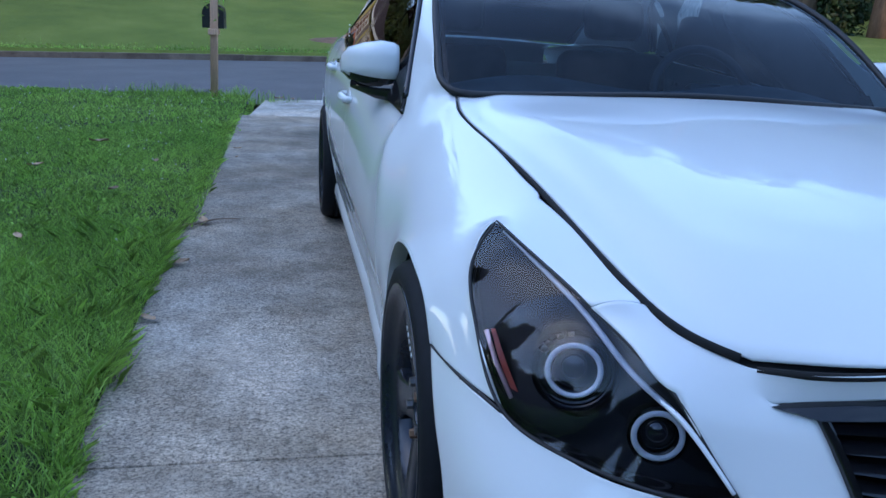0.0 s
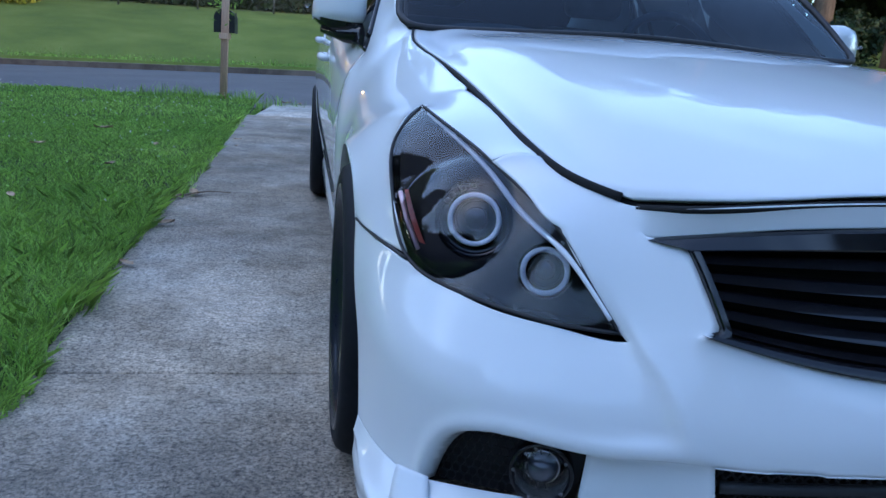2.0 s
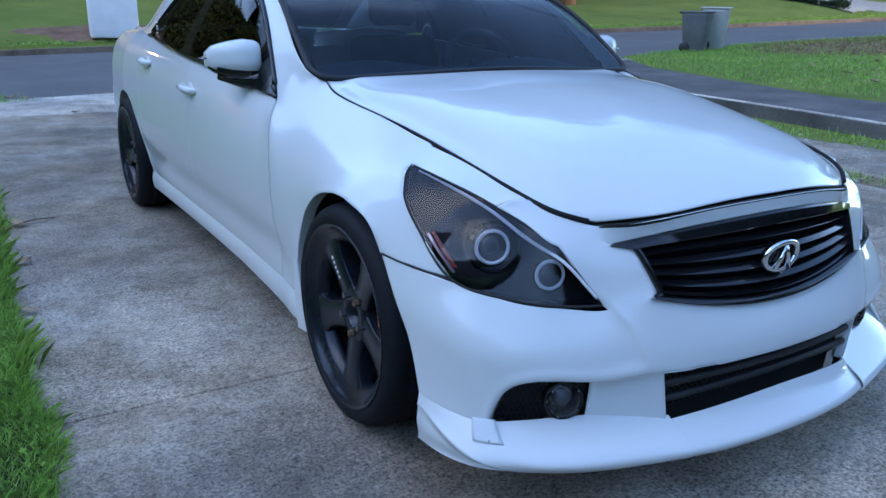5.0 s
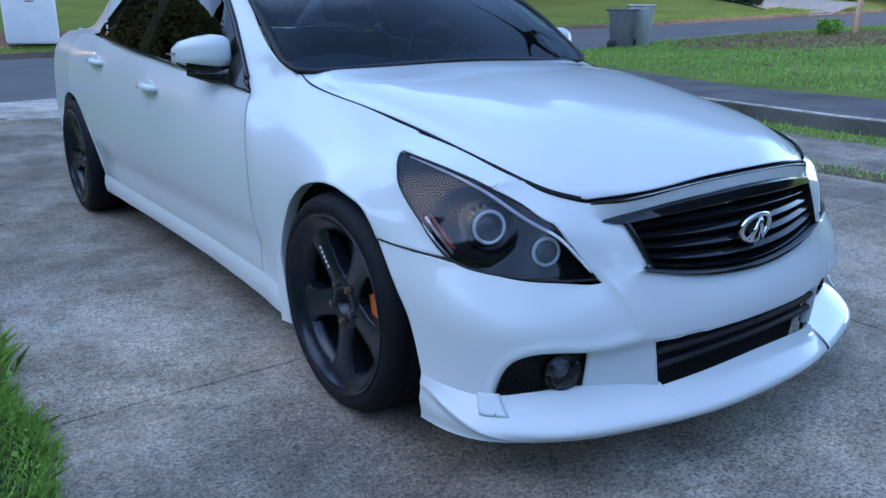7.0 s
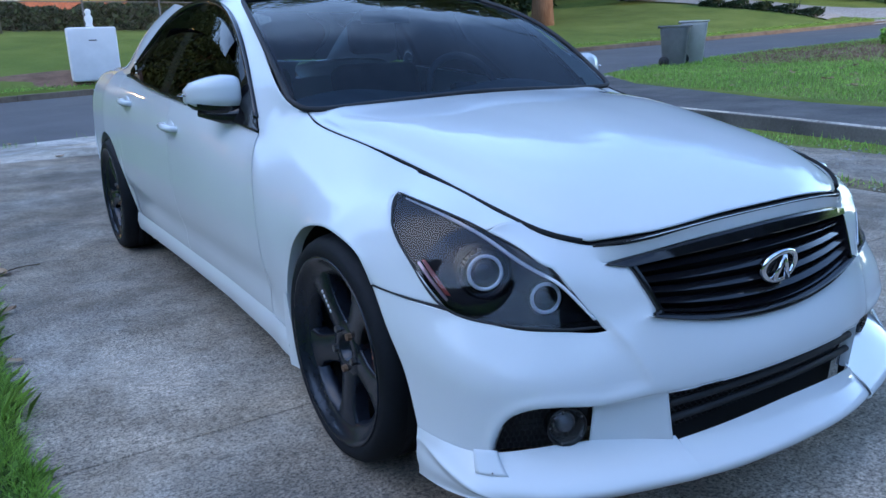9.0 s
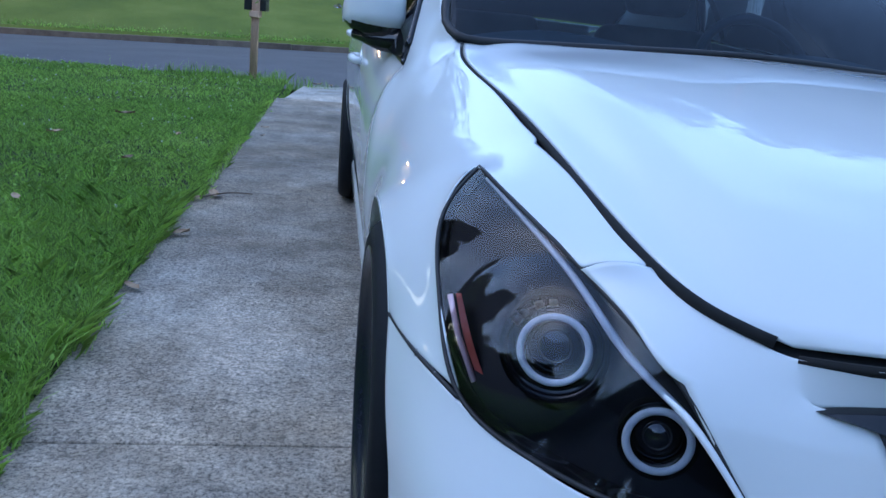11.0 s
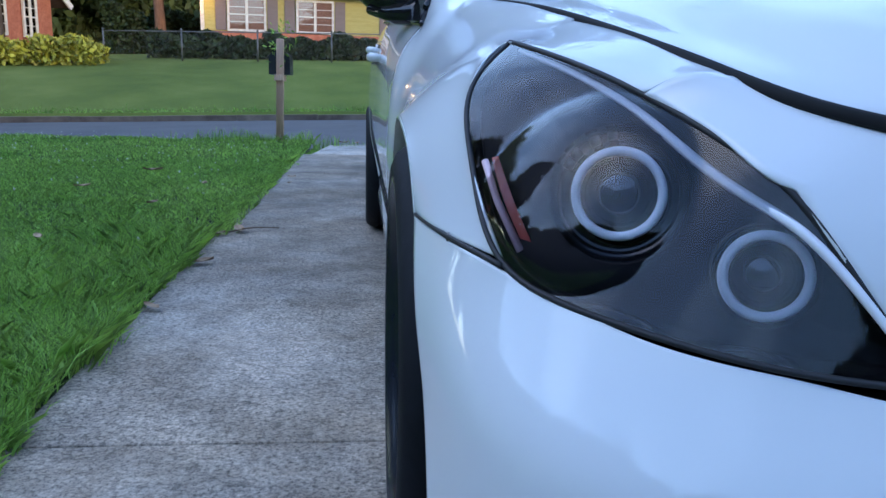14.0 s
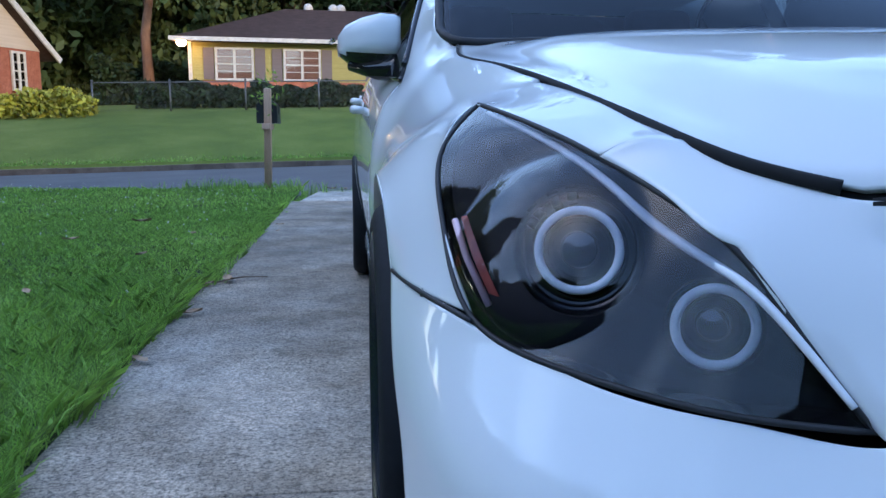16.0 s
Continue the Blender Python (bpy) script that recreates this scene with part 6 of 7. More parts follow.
def make_grass():
    """Lawn beside the drive: dense near blades, thinning with distance."""
    def blades(n, x0, x1, y0, y1, h0, h1, w, lean):
        x, y = rng.uniform(x0, x1, n), rng.uniform(y0, y1, n)
        return x, y, rng.uniform(h0, h1, n), np.full(n, w), np.clip(rng.normal(0, lean, (n, 2)), -1.1, 1.1)
    sets = [blades(70000, -3.6, -1.56, -0.8, 2.6, 0.02, 0.085, 0.0019, 0.85), blades(60000, -5.0, -1.5, 2.6, 6.0, 0.018, 0.055, 0.0028, 0.8),
            blades(34000, -9, -1.42, 6.0, 9.4, 0.02, 0.055, 0.006, 0.6), blades(20000, -12, -5.0, 2, 9, 0.03, 0.07, 0.010, 0.5)]
    sets += [blades(90000, -9, -1.56, -7, -0.8, 0.02, 0.06, 0.006, 0.7), blades(45000, -9, -3.6, -0.8, 2.6, 0.02, 0.06, 0.006, 0.7)]
    # blades that lean out over the concrete, in tufts
    tuft = rng.uniform(-0.9, 7.2, 240)
    k = rng.integers(0, 240, 6000)
    yy = tuft[k] + rng.normal(0, 0.03, 6000)
    xx = -1.60 + np.abs(rng.normal(0, 0.022, 6000)) + 0.035 * np.sin(yy * 3.1) + 0.025 * np.sin(yy * 7.7) - 0.01
    ln = np.clip(rng.normal(0, 0.6, (6000, 2)), -1.0, 1.0)
    ln[:, 0] += 0.35
    sets.append((xx, yy, rng.uniform(0.015, 0.07, 6000), np.full(6000, 0.0024), ln))
    # long tufts that hang over the edge
    tuft = rng.uniform(-0.9, 6.5, 130)
    k = rng.integers(0, 130, 5200)
    out = rng.uniform(0.0, 0.07, 130)
    yy = tuft[k] + rng.normal(0, 0.028, 5200)
    xx = -1.60 + out[k] * rng.uniform(0, 1, 5200)
    ln = np.clip(rng.normal(0, 0.5, (5200, 2)), -0.9, 0.9)
    ln[:, 0] += 0.5
    sets.append((xx, yy, rng.uniform(0.02, 0.06, 5200), np.full(5200, 0.0015), ln))
    # single long blades lying out over the concrete
    yy = rng.uniform(-0.9, 5.0, 60)
    sets.append((np.full(60, -1.575) + rng.uniform(-0.02, 0.03, 60), yy, rng.uniform(0.012, 0.03, 60), np.full(60, 0.0012), np.stack([rng.uniform(1.2, 2.6, 60), rng.normal(0, 0.8, 60)], 1)))
    # tall weeds by the mailbox
    xx, yy = rng.normal(-2.1, 0.6, 900), rng.normal(8.95, 0.12, 900)
    sets.append((xx, yy, rng.uniform(0.04, 0.17, 900), np.full(900, 0.003), rng.normal(0, 0.25, (900, 2))))
    x, y, h, w, lean = (np.concatenate([s[i] for s in sets]) for i in range(5))
    keep = np.array([b < near_edge(a) - 0.05 for a, b in zip(x, y)])
    clump = np.sin(x * 5.1 + np.sin(y * 3.3)) * np.sin(y * 4.7 + np.sin(x * 2.9))
    h = h * (1 + 0.35 * clump)
    x, y, h, w, lean = x[keep], y[keep], h[keep], w[keep], lean[keep]
    z = np.array([ground_z(a, b) for a, b in zip(x, y)]) - 0.005
    n = len(x)
    ang = rng.uniform(0, 2 * math.pi, n)
    side = np.stack([np.cos(ang), np.sin(ang), np.zeros(n)], 1) * w[:, None]
    base = np.stack([x, y, z], 1)
    tip = base + np.stack([lean[:, 0] * h, lean[:, 1] * h, h], 1)
    midp = base + np.stack([lean[:, 0] * h * 0.3, lean[:, 1] * h * 0.3, h * 0.6], 1)
    quads("lawn_grass", np.stack([base - side, base + side, midp + side * 0.8, tip, midp - side * 0.8], 1), GRASS, size=5)
    tagged(bpy.data.objects["lawn_grass"], "lush green grass with clover overhanging the driveway edge", "grass", kind="stuff")
    # broad clover leaves and flower heads
    n = 9000
    c = np.stack([rng.uniform(-4.5, -1.55, n), rng.uniform(-1.0, 7.5, n), rng.uniform(0.02, 0.06, n)], 1)
    quads("clover", leaf_cards(c, 0.0075, 0.8), GRASS)
    tagged(bpy.data.objects["clover"], "low green clover leaves in the lawn", "clover", kind="stuff")
    n = 300
    c = np.stack([rng.uniform(-6.5, -1.7, n), 8.9 - np.abs(rng.normal(0, 2.6, n)), rng.uniform(0.07, 0.11, n)], 1)
    quads("clover_flowers", np.concatenate([leaf_cards(c + rng.normal(0, 0.003, c.shape), 0.0045, 1.0) for _ in range(4)]), CLOVER)
    tagged(bpy.data.objects["clover_flowers"], "white clover flower heads dotted over the lawn", "flowers", kind="stuff")
    # sparse tufts on the far lawn and the neighbour's strip
    n = 9000
    x = rng.uniform(-16, 40, n)
    y = np.array([far_edge(a) for a in x]) + 0.22 + rng.exponential(0.12, n)
    z = np.array([ground_z(a, b) for a, b in zip(x, y)])
    c = np.stack([x, y, z + 0.02], 1)
    x2, y2 = rng.uniform(3.7, 24, 150000), rng.uniform(-3, 11.3, 150000)
    ok = np.array([((a < 3.93 or (5.14 < a < 5.6) or (a < 6 and b > 4.6)) or a > lane_far(b) + 0.06) and b < near_edge(a) - 0.1 for a, b in zip(x2, y2)])
    c2 = np.stack([x2, y2, np.array([ground_z(a, b) for a, b in zip(x2, y2)]) + 0.02], 1)[ok]
    up = np.array((0, 0, 1.0))
    allc = np.concatenate([c, c2])
    w = np.concatenate([np.full(len(c), 0.014), np.full(len(c2), 0.006)])
    ang = rng.uniform(0, 2 * math.pi, len(allc))
    side = np.stack([np.cos(ang), np.sin(ang), np.zeros(len(allc))], 1) * w[:, None]
    h = rng.uniform(0.02, 0.05, (len(allc), 1)) * up + rng.normal(0, 0.02, (len(allc), 3))
    quads("far_grass", np.stack([allc - side, allc + side, allc + h], 1), GRASS, size=3)
    tagged(bpy.data.objects["far_grass"], "mown green grass of the lawns across the road", "grass", kind="stuff")


make_grass()


def make_dead_leaf(x, y, size, turn, z=0.012):
    bm = bmesh.new()
    rows = []
    for t in np.linspace(-1, 1, 7):
        half = 0.45 * (1 - t * t) ** 0.7 + 0.01
        rows.append([(t, -half, 0.25 * abs(t) + 0.12), (t, 0, 0.12 * t * t), (t, half, 0.2 + 0.1 * t)])
    sheet(bm, np.array(rows) * size)
    bm.transform(Matrix.Translation((x, y, z)) @ Matrix.Rotation(turn, 4, "Z"))
    ob = part("fallen_leaf", bm, STRAW)
    return tagged(ob, "curled pale brown leaf fallen at the driveway edge", "leaf", "fallen leaves")


for x, y, sz, a in ((-1.50, 1.95, 0.05, 0.4), (-1.46, 2.66, 0.055, 1.9), (-1.54, 2.55, 0.04, 0.7), (-1.52, 1.30, 0.035, 2.5), (-1.42, 5.0, 0.03, 0.2), (-1.40, 4.6, 0.025, 1.0), (-2.43, 4.9, 0.07, 0.1),
                    (-2.0, 3.2, 0.045, 1.1), (-2.2, 2.2, 0.04, 2.2), (-2.6, 3.9, 0.05, 0.6), (-1.9, 4.1, 0.04, 1.7), (-2.35, 1.6, 0.045, 2.9), (-1.12, 9.0, 0.06, 0.3), (-0.95, 8.95, 0.05, 1.3), (-0.6, 7.3, 0.05, 0.5),
                    (7.6, 8.6, 0.09, 0.4), (8.8, 4.2, 0.1, 1.4), (9.4, 5.0, 0.09, 2.4), (10.2, 6.1, 0.09, 0.9), (9.0, 2.4, 0.09, 2.0), (10.8, 7.5, 0.09, 1.1), (11.8, 6.0, 0.1, 0.2)):
    make_dead_leaf(x, y, sz, a, ground_z(x, y) + 0.05 if x < -1.55 or x > 9 else (lane_z(x, y) + 0.03 if x > 5 else 0.012))
bm = bmesh.new()
tube(bm, curve([(-1.50, 2.6, 0.012), (-1.40, 2.68, 0.02), (-1.28, 2.72, 0.012)], 8), [0.004] * 5 + [0.003] * 4, 5)
tagged(part("twig", bm, BARK), "thin brown twig on the concrete", "twig")

# ---- by the road: mailbox, bins, painted pier ----
POST_WOOD = coloured("weathered_post_wood", [(0.3, (0.60, 0.34, 0.21)), (0.7, (0.76, 0.49, 0.33))], 5, 0.85, 40, 0.004, fine=30, stretch=(3, 3, 0.3))
BLACK_STEEL = coloured("black_enamel", [(0.3, (0.010, 0.010, 0.011)), (0.7, (0.02, 0.02, 0.021))], 8, 0.4, 40, 0.001)
WHITE_MASONRY = coloured("white_painted_masonry", [(0.3, (0.76, 0.75, 0.74)), (0.7, (0.84, 0.83, 0.82))], 3, 0.85, 25, 0.004)
BIN_GREY = coloured("grey_bin_plastic", [(0.3, (0.09, 0.095, 0.1)), (0.7, (0.14, 0.145, 0.15))], 3, 0.6, 60, 0.001)
BIN_PALE = coloured("pale_bin_plastic", [(0.3, (0.36, 0.35, 0.32)), (0.7, (0.46, 0.45, 0.42))], 3, 0.6, 60, 0.001)


def make_mailbox():
    t = thing("mailbox", "black mailbox on a weathered wooden post at the road edge", "mailbox", at=(-1.92, 9.0, 0.0))
    bm = bmesh.new()
    box(bm, (-0.045, -0.045, -0.1), (0.045, 0.045, 1.27))
    bmesh.ops.bevel(bm, geom=[e for e in bm.edges if abs(e.verts[0].co.z - e.verts[1].co.z) > 0.1] + [e for e in bm.edges if min(v.co.z for v in e.verts) > 1.2], offset=0.016, segments=3, affect="EDGES", profile=0.5)
    bm.transform(Matrix.Rotation(radians(1.0), 4, "Y"))
    part("post", bm, POST_WOOD, t, "weathered wooden post with rounded top")
    bm = bmesh.new()
    box(bm, (-0.05, -0.10, 0.76), (0.06, 0.32, 0.835))
    bmesh.ops.bevel(bm, geom=bm.edges[:], offset=0.006, segments=1, affect="EDGES")
    part("arm", bm, POST_WOOD, t, "", False)
    bm = bmesh.new()
    prof = [(-0.13, 0.84), (-0.13, 1.02)] + [(-0.13 * math.cos(a), 1.02 + 0.115 * math.sin(a)) for a in np.linspace(0, math.pi, 12)] + [(0.13, 0.84)]
    rows = [[(x, y, z) for x, z in prof] + [(prof[0][0], y, prof[0][1])] for y in (0.05, 0.06, 0.5, 0.51)]
    sheet(bm, np.array(rows))
    bmesh.ops.remove_doubles(bm, verts=bm.verts, dist=0.0005)
    bmesh.ops.holes_fill(bm, edges=bm.edges[:], sides=0)
    part("letter_box", bm, BLACK_STEEL, t, "black arched letter box", False)
    bm = bmesh.new()
    box(bm, (0.132, 0.2, 0.95), (0.137, 0.24, 1.1))
    part("flag", bm, BLACK_STEEL, t, "", False)
    # thin weeds climbing behind the post
    quads("vine", leaf_cards(np.stack([rng.normal(0.02, 0.10, 90), rng.normal(0.1, 0.06, 90), rng.uniform(0.9, 1.5, 90)], 1), 0.035, 0.3), GRASS, t)


make_mailbox()


def make_bin(x, y, z, turn, mat, dome, label):
    t = thing("rubbish_bin", label, "bin", "bins by the road", at=(x, y, z))
    t.rotation_euler.z = turn
    t.scale = (0.94, 0.94, 0.94) if not dome else (0.9, 0.9, 1.02)
    bm = bmesh.new()
    rows = []
    for h, a, b in ((0.0, 0.20, 0.22), (0.05, 0.22, 0.25), (0.80, 0.285, 0.32), (0.86, 0.29, 0.325)):
        r = []
        for w in np.linspace(0, 2 * math.pi, 28, endpoint=False):
            c, q = math.cos(w), math.sin(w)
            r.append((a * math.copysign(abs(c) ** 0.35, c), b * math.copysign(abs(q) ** 0.35, q), h))
        rows.append(r + [r[0]])
    sheet(bm, np.array(rows))
    bmesh.ops.remove_doubles(bm, verts=bm.verts, dist=0.0005)
    bmesh.ops.holes_fill(bm, edges=bm.edges[:], sides=0)
    part("body", bm, mat, t)
    lid = bevelled_box((-0.315, -0.36, 0.865), (0.315, 0.36, 0.905), 0.02, 3)
    if dome:
        for v in lid.verts:
            v.co.z += 0.09 * max(0, 1 - (v.co.x / 0.34) ** 2 - (v.co.y / 0.4) ** 2)
    part("lid", lid, mat, t, "closed lid")
    bm = bmesh.new()
    tube(bm, [(-0.22, 0.36, 0.86), (0.22, 0.36, 0.86)], 0.018, 8)
    part("handle", bm, mat, t)
    for sx in (-1, 1):
        bm = bmesh.new()
        lathe(bm, [(0.02, -0.025), (0.11, -0.025), (0.12, 0), (0.11, 0.025), (0.02, 0.025)], 24)
        bm.transform(Matrix.Translation((sx * 0.24, 0.2, 0.10)))
        part("wheel", bm, BLACK_MATT, t)


make_bin(12.2, 10.35, ground_z(12.2, 10.35) - 0.01, radians(35), BIN_GREY, False, "dark grey wheeled bin standing by the road")
make_bin(12.88, 10.42, ground_z(12.88, 10.42) - 0.01, radians(40), BIN_PALE, True, "pale grey wheeled bin with a domed lid")


def make_pier():
    t = thing("letter_pier", "white painted masonry letter box pier beside the far kerb", "letter box", at=(1.88, 19.7, ground_z(1.88, 19.7)))
    m = Matrix.Rotation(radians(-6), 4, "Z")
    bm = bevelled_box((-0.56, -0.42, 0.0), (0.56, 0.42, 1.28), 0.05, 3)
    bm.transform(m)
    part("block", bm, WHITE_MASONRY, t)
    bm = bmesh.new()
    box(bm, (-0.09, -0.428, 0.96), (0.09, -0.415, 0.985), m)
    part("slot", bm, BLACK_STEEL, t, "dark letter slot", False)
    bm = bmesh.new()
    lathe(bm, [(0.0005, 1.28), (0.10, 1.28), (0.085, 1.33), (0.07, 1.36), (0.085, 1.42), (0.10, 1.50), (0.07, 1.56), (0.055, 1.59), (0.075, 1.64), (0.06, 1.70), (0.0005, 1.72)], 20, "z")
    part("finial", bm, WHITE_MASONRY, t, "small white urn finial")


make_pier()


# ---- the neighbour's verge: gravel, straw bed, post ----
def make_verge():
    n = 420
    c = np.stack([rng.uniform(3.7, 5.55, n), rng.uniform(-2.5, 5.0, n), np.zeros(n)], 1)
    c[:, 2] = [ground_z(a, b) + (0.018 if 3.95 < a < 5.14 else 0.004) for a, b, _ in c]
    verts, faces = [], []
    for k in range(n):
        r = rng.uniform(0.008, 0.028)
        o = rng.uniform(0.7, 1.3, (6, 1)) * np.array(((1, 0, 0), (-1, 0, 0), (0, 1, 0), (0, -1, 0), (0, 0, 0.7), (0, 0, -0.7))) * r
        a = rng.uniform(0, 3)
        o = o @ np.array(((math.cos(a), math.sin(a), 0), (-math.sin(a), math.cos(a), 0), (0, 0, 1)))
        verts.extend(c[k] + o)
        faces.extend([tuple(6 * k + i for i in f) for f in ((0, 2, 4), (2, 1, 4), (1, 3, 4), (3, 0, 4), (2, 0, 5), (1, 2, 5), (3, 1, 5), (0, 3, 5))])
    tagged(raw("gravel", verts, faces, GRAVEL), "pale loose gravel beside the raised drive", "gravel", kind="stuff")
    rows = []
    for r in np.linspace(0.02, 1, 8):
        row = []
        for a in np.linspace(0, 2 * math.pi, 41):
            w = 1 + 0.12 * math.sin(3 * a + 1) + 0.07 * math.sin(7 * a)
            x, y = 17.2 + 4.6 * r * w * math.cos(a), 8.3 + 2.4 * r * w * math.sin(a)
            row.append((x, y, ground_z(x, y) + 0.045 * (1 - r ** 4) - 0.012 * (r == 1)))
        rows.append(row)
    bm = bmesh.new()
    sheet(bm, np.array(rows))
    tagged(part("straw_bed", bm, MULCH), "brown pine straw bed in the neighbour's lawn", "flower bed", kind="structure")
    n = 5000
    a, r = rng.uniform(0, 2 * math.pi, n), np.sqrt(rng.uniform(0, 1, n))
    x, y = 17.2 + 4.9 * r * np.cos(a), 8.3 + 2.6 * r * np.sin(a)
    z = np.array([ground_z(p, q) for p, q in zip(x, y)]) + 0.05
    quads("straw", leaf_cards(np.stack([x, y, z], 1), 0.07, 0.08), MULCH)
    tagged(bpy.data.objects["straw"], "loose brown pine needles", "straw", kind="stuff")
    bm = bmesh.new()
    z = ground_z(19.8, 8.95)
    box(bm, (19.74, 8.89, z - 0.1), (19.86, 9.01, z + 0.95))
    bmesh.ops.bevel(bm, geom=bm.edges[:], offset=0.012, segments=2, affect="EDGES", profile=0.5)
    tagged(part("wooden_post", bm, POST_WOOD), "short weathered wooden post by the road", "post")
    make_bush("shrub", (18.45, 8.9, ground_z(18.7, 9.0) - 0.02), (19.05, 9.35, ground_z(18.7, 9.0) + 0.42), 900, GRASS, "small green shrub at the roadside", 0.045, "shrub")


make_verge()


def make_litter():
    n = 240
    x, y = rng.uniform(7.6, 15.5, n), rng.uniform(-1, 9, n)
    ok = x > np.array([lane_far(b) + 0.15 for b in y])
    c = np.stack([x, y, [ground_z(a, b) + 0.03 for a, b in zip(x, y)]], 1)[ok]
    q = leaf_cards(c, 0.07, 0.5)
    q[..., 2] = c[:, None, 2] + (q[..., 2] - c[:, None, 2]) * 0.3
    quads("leaf_litter", q, STRAW)
    tagged(bpy.data.objects["leaf_litter"], "pale fallen leaves strewn over the neighbour's grass", "leaves", kind="stuff")


make_litter()


def make_pier_bed():
    rows = []
    for r in np.linspace(0.02, 1, 6):
        row = []
        for a in np.linspace(0, 2 * math.pi, 37):
            w = 1 + 0.14 * math.sin(3 * a + 0.5) + 0.08 * math.sin(5 * a)
            x, y = 2.2 + 2.6 * r * w * math.cos(a), 20.2 + 0.85 * r * w * math.sin(a)
            row.append((x, y, ground_z(x, y) + 0.05 * (1 - r ** 4) - 0.02 * (r == 1)))
        rows.append(row)
    bm = bmesh.new()
    sheet(bm, np.array(rows))
    tagged(part("soil_bed", bm, MULCH), "reddish bare soil round the white pier", "flower bed", kind="structure")


make_pier_bed()


def make_utility_pole():
    t = thing("utility_pole", "tall wooden utility pole with wires across the road", "pole", at=(10.6, 19.9, ground_z(10.6, 19.9)))
    bm = bmesh.new()
    tube(bm, [(0, 0, -0.3), (0, 0, 4), (0.05, 0, 10.5)], [0.17, 0.15, 0.11], 14)
    part("shaft", bm, BARK, t)
    bm = bmesh.new()
    box(bm, (-1.1, -0.16, 9.6), (1.1, -0.06, 9.72))
    part("crossarm", bm, BARK, t, "", False)
    for x in (-0.9, 0.9):
        bm = bmesh.new()
        tube(bm, [(x + (-4.0 - x) * f + (0 if x < 0 else 1.2 * f), -0.1 - 38 * f, 9.75 - 3.2 * f - 1.6 * 4 * f * (1 - f)) for f in np.linspace(0, 1, 24)], 0.016, 5)
        part("wire", bm, BLACK_MATT, t, "sagging black service wire")


make_utility_pole()


# ---- houses, fence and woods beyond the road ----
YELLOW = coloured("yellow_siding", [(0.3, (0.42, 0.37, 0.12)), (0.7, (0.52, 0.46, 0.18))], 1.5, 0.8, 40, 0.003, fine=15, stretch=(0.3, 0.3, 6))
BRICK = vary(coloured("red_brick", [(0.3, (0.38, 0.12, 0.075)), (0.7, (0.54, 0.20, 0.13))], 3, 0.9, 40, 0.004, fine=12), 0.2)
ROOF = coloured("brown_shingles", [(0.3, (0.045, 0.026, 0.022)), (0.7, (0.09, 0.055, 0.048))], 2.5, 0.9, 20, 0.01, fine=8, stretch=(1, 1, 5))
TRIM_WHITE = coloured("white_trim_paint", [(0.3, (0.66, 0.64, 0.62)), (0.7, (0.76, 0.74, 0.72))], 3, 0.6, fine=10)
SHUTTER = coloured("mauve_shutter_paint", [(0.3, (0.15, 0.12, 0.125)), (0.7, (0.2, 0.165, 0.17))], 4, 0.7, 30, 0.003, stretch=(0.3, 0.3, 8))
CREAM = coloured("cream_gable_boards", [(0.3, (0.55, 0.45, 0.37)), (0.7, (0.64, 0.54, 0.46))], 2, 0.8, 20, 0.004, stretch=(0.3, 0.3, 6))
# sheet behind the panes, their pinkish-brown reflection painted into its colour
REFLECT_BLIND = coloured("blind_with_painted_reflection", [(0.3, (0.42, 0.27, 0.24)), (0.7, (0.54, 0.38, 0.34))], 4, 0.5, 40, 0.003, stretch=(0.3, 0.3, 12))
PANE = glassy("house_glass", (0.8, 0.77, 0.76), 0.02, 1.5, 0.01)
GALV = coloured("galvanised_steel", [(0.3, (0.13, 0.135, 0.14)), (0.7, (0.21, 0.215, 0.22))], 8, 0.5, metal=0.7)
LAMP = glow("porch_lamp_glow", (1.0, 0.52, 0.2), 20.0)

FACE = Matrix.Translation((-8.3, 37.2, 0)) @ Matrix.Rotation(radians(4.5), 4, "Z")
HB = 2.55


def house_window(parent, x, z, w, h, blind=True):
    win = part("window", bevelled_box((x - w / 2, -0.10, z), (x + w / 2, 0.0, z + h), 0.01, 1), REFLECT_BLIND, parent, "white-framed paired sash window", False)
    bm = bmesh.new()
    for a, b in (((x - w / 2 - 0.07, -0.16, z - 0.1), (x + w / 2 + 0.07, -0.06, z)), ((x - w / 2 - 0.07, -0.16, z + h), (x + w / 2 + 0.07, -0.06, z + h + 0.09)),
                 ((x - w / 2 - 0.07, -0.16, z), (x - w / 2 + 0.03, -0.06, z + h)), ((x + w / 2 - 0.03, -0.16, z), (x + w / 2 + 0.07, -0.06, z + h)), ((x - 0.06, -0.16, z), (x + 0.06, -0.06, z + h))):
        box(bm, a, b)
    part("frame", bm, TRIM_WHITE, win, "", False)
    for k in range(1, 4):
        bm = bmesh.new()
        t = 0.028 if k == 2 else 0.016
        box(bm, (x - w / 2, -0.14, z + h * k / 4 - t), (x + w / 2, -0.09, z + h * k / 4 + t))
        part("glazing_bar", bm, TRIM_WHITE, win, "", False)
    for sx in (-1, 1):
        bm = bmesh.new()
        box(bm, (x + sx * w / 4 - w / 4 + 0.05, -0.125, z), (x + sx * w / 4 + w / 4 - 0.05, -0.118, z + h))
        part("pane", bm, PANE, win, "", False)
    return win


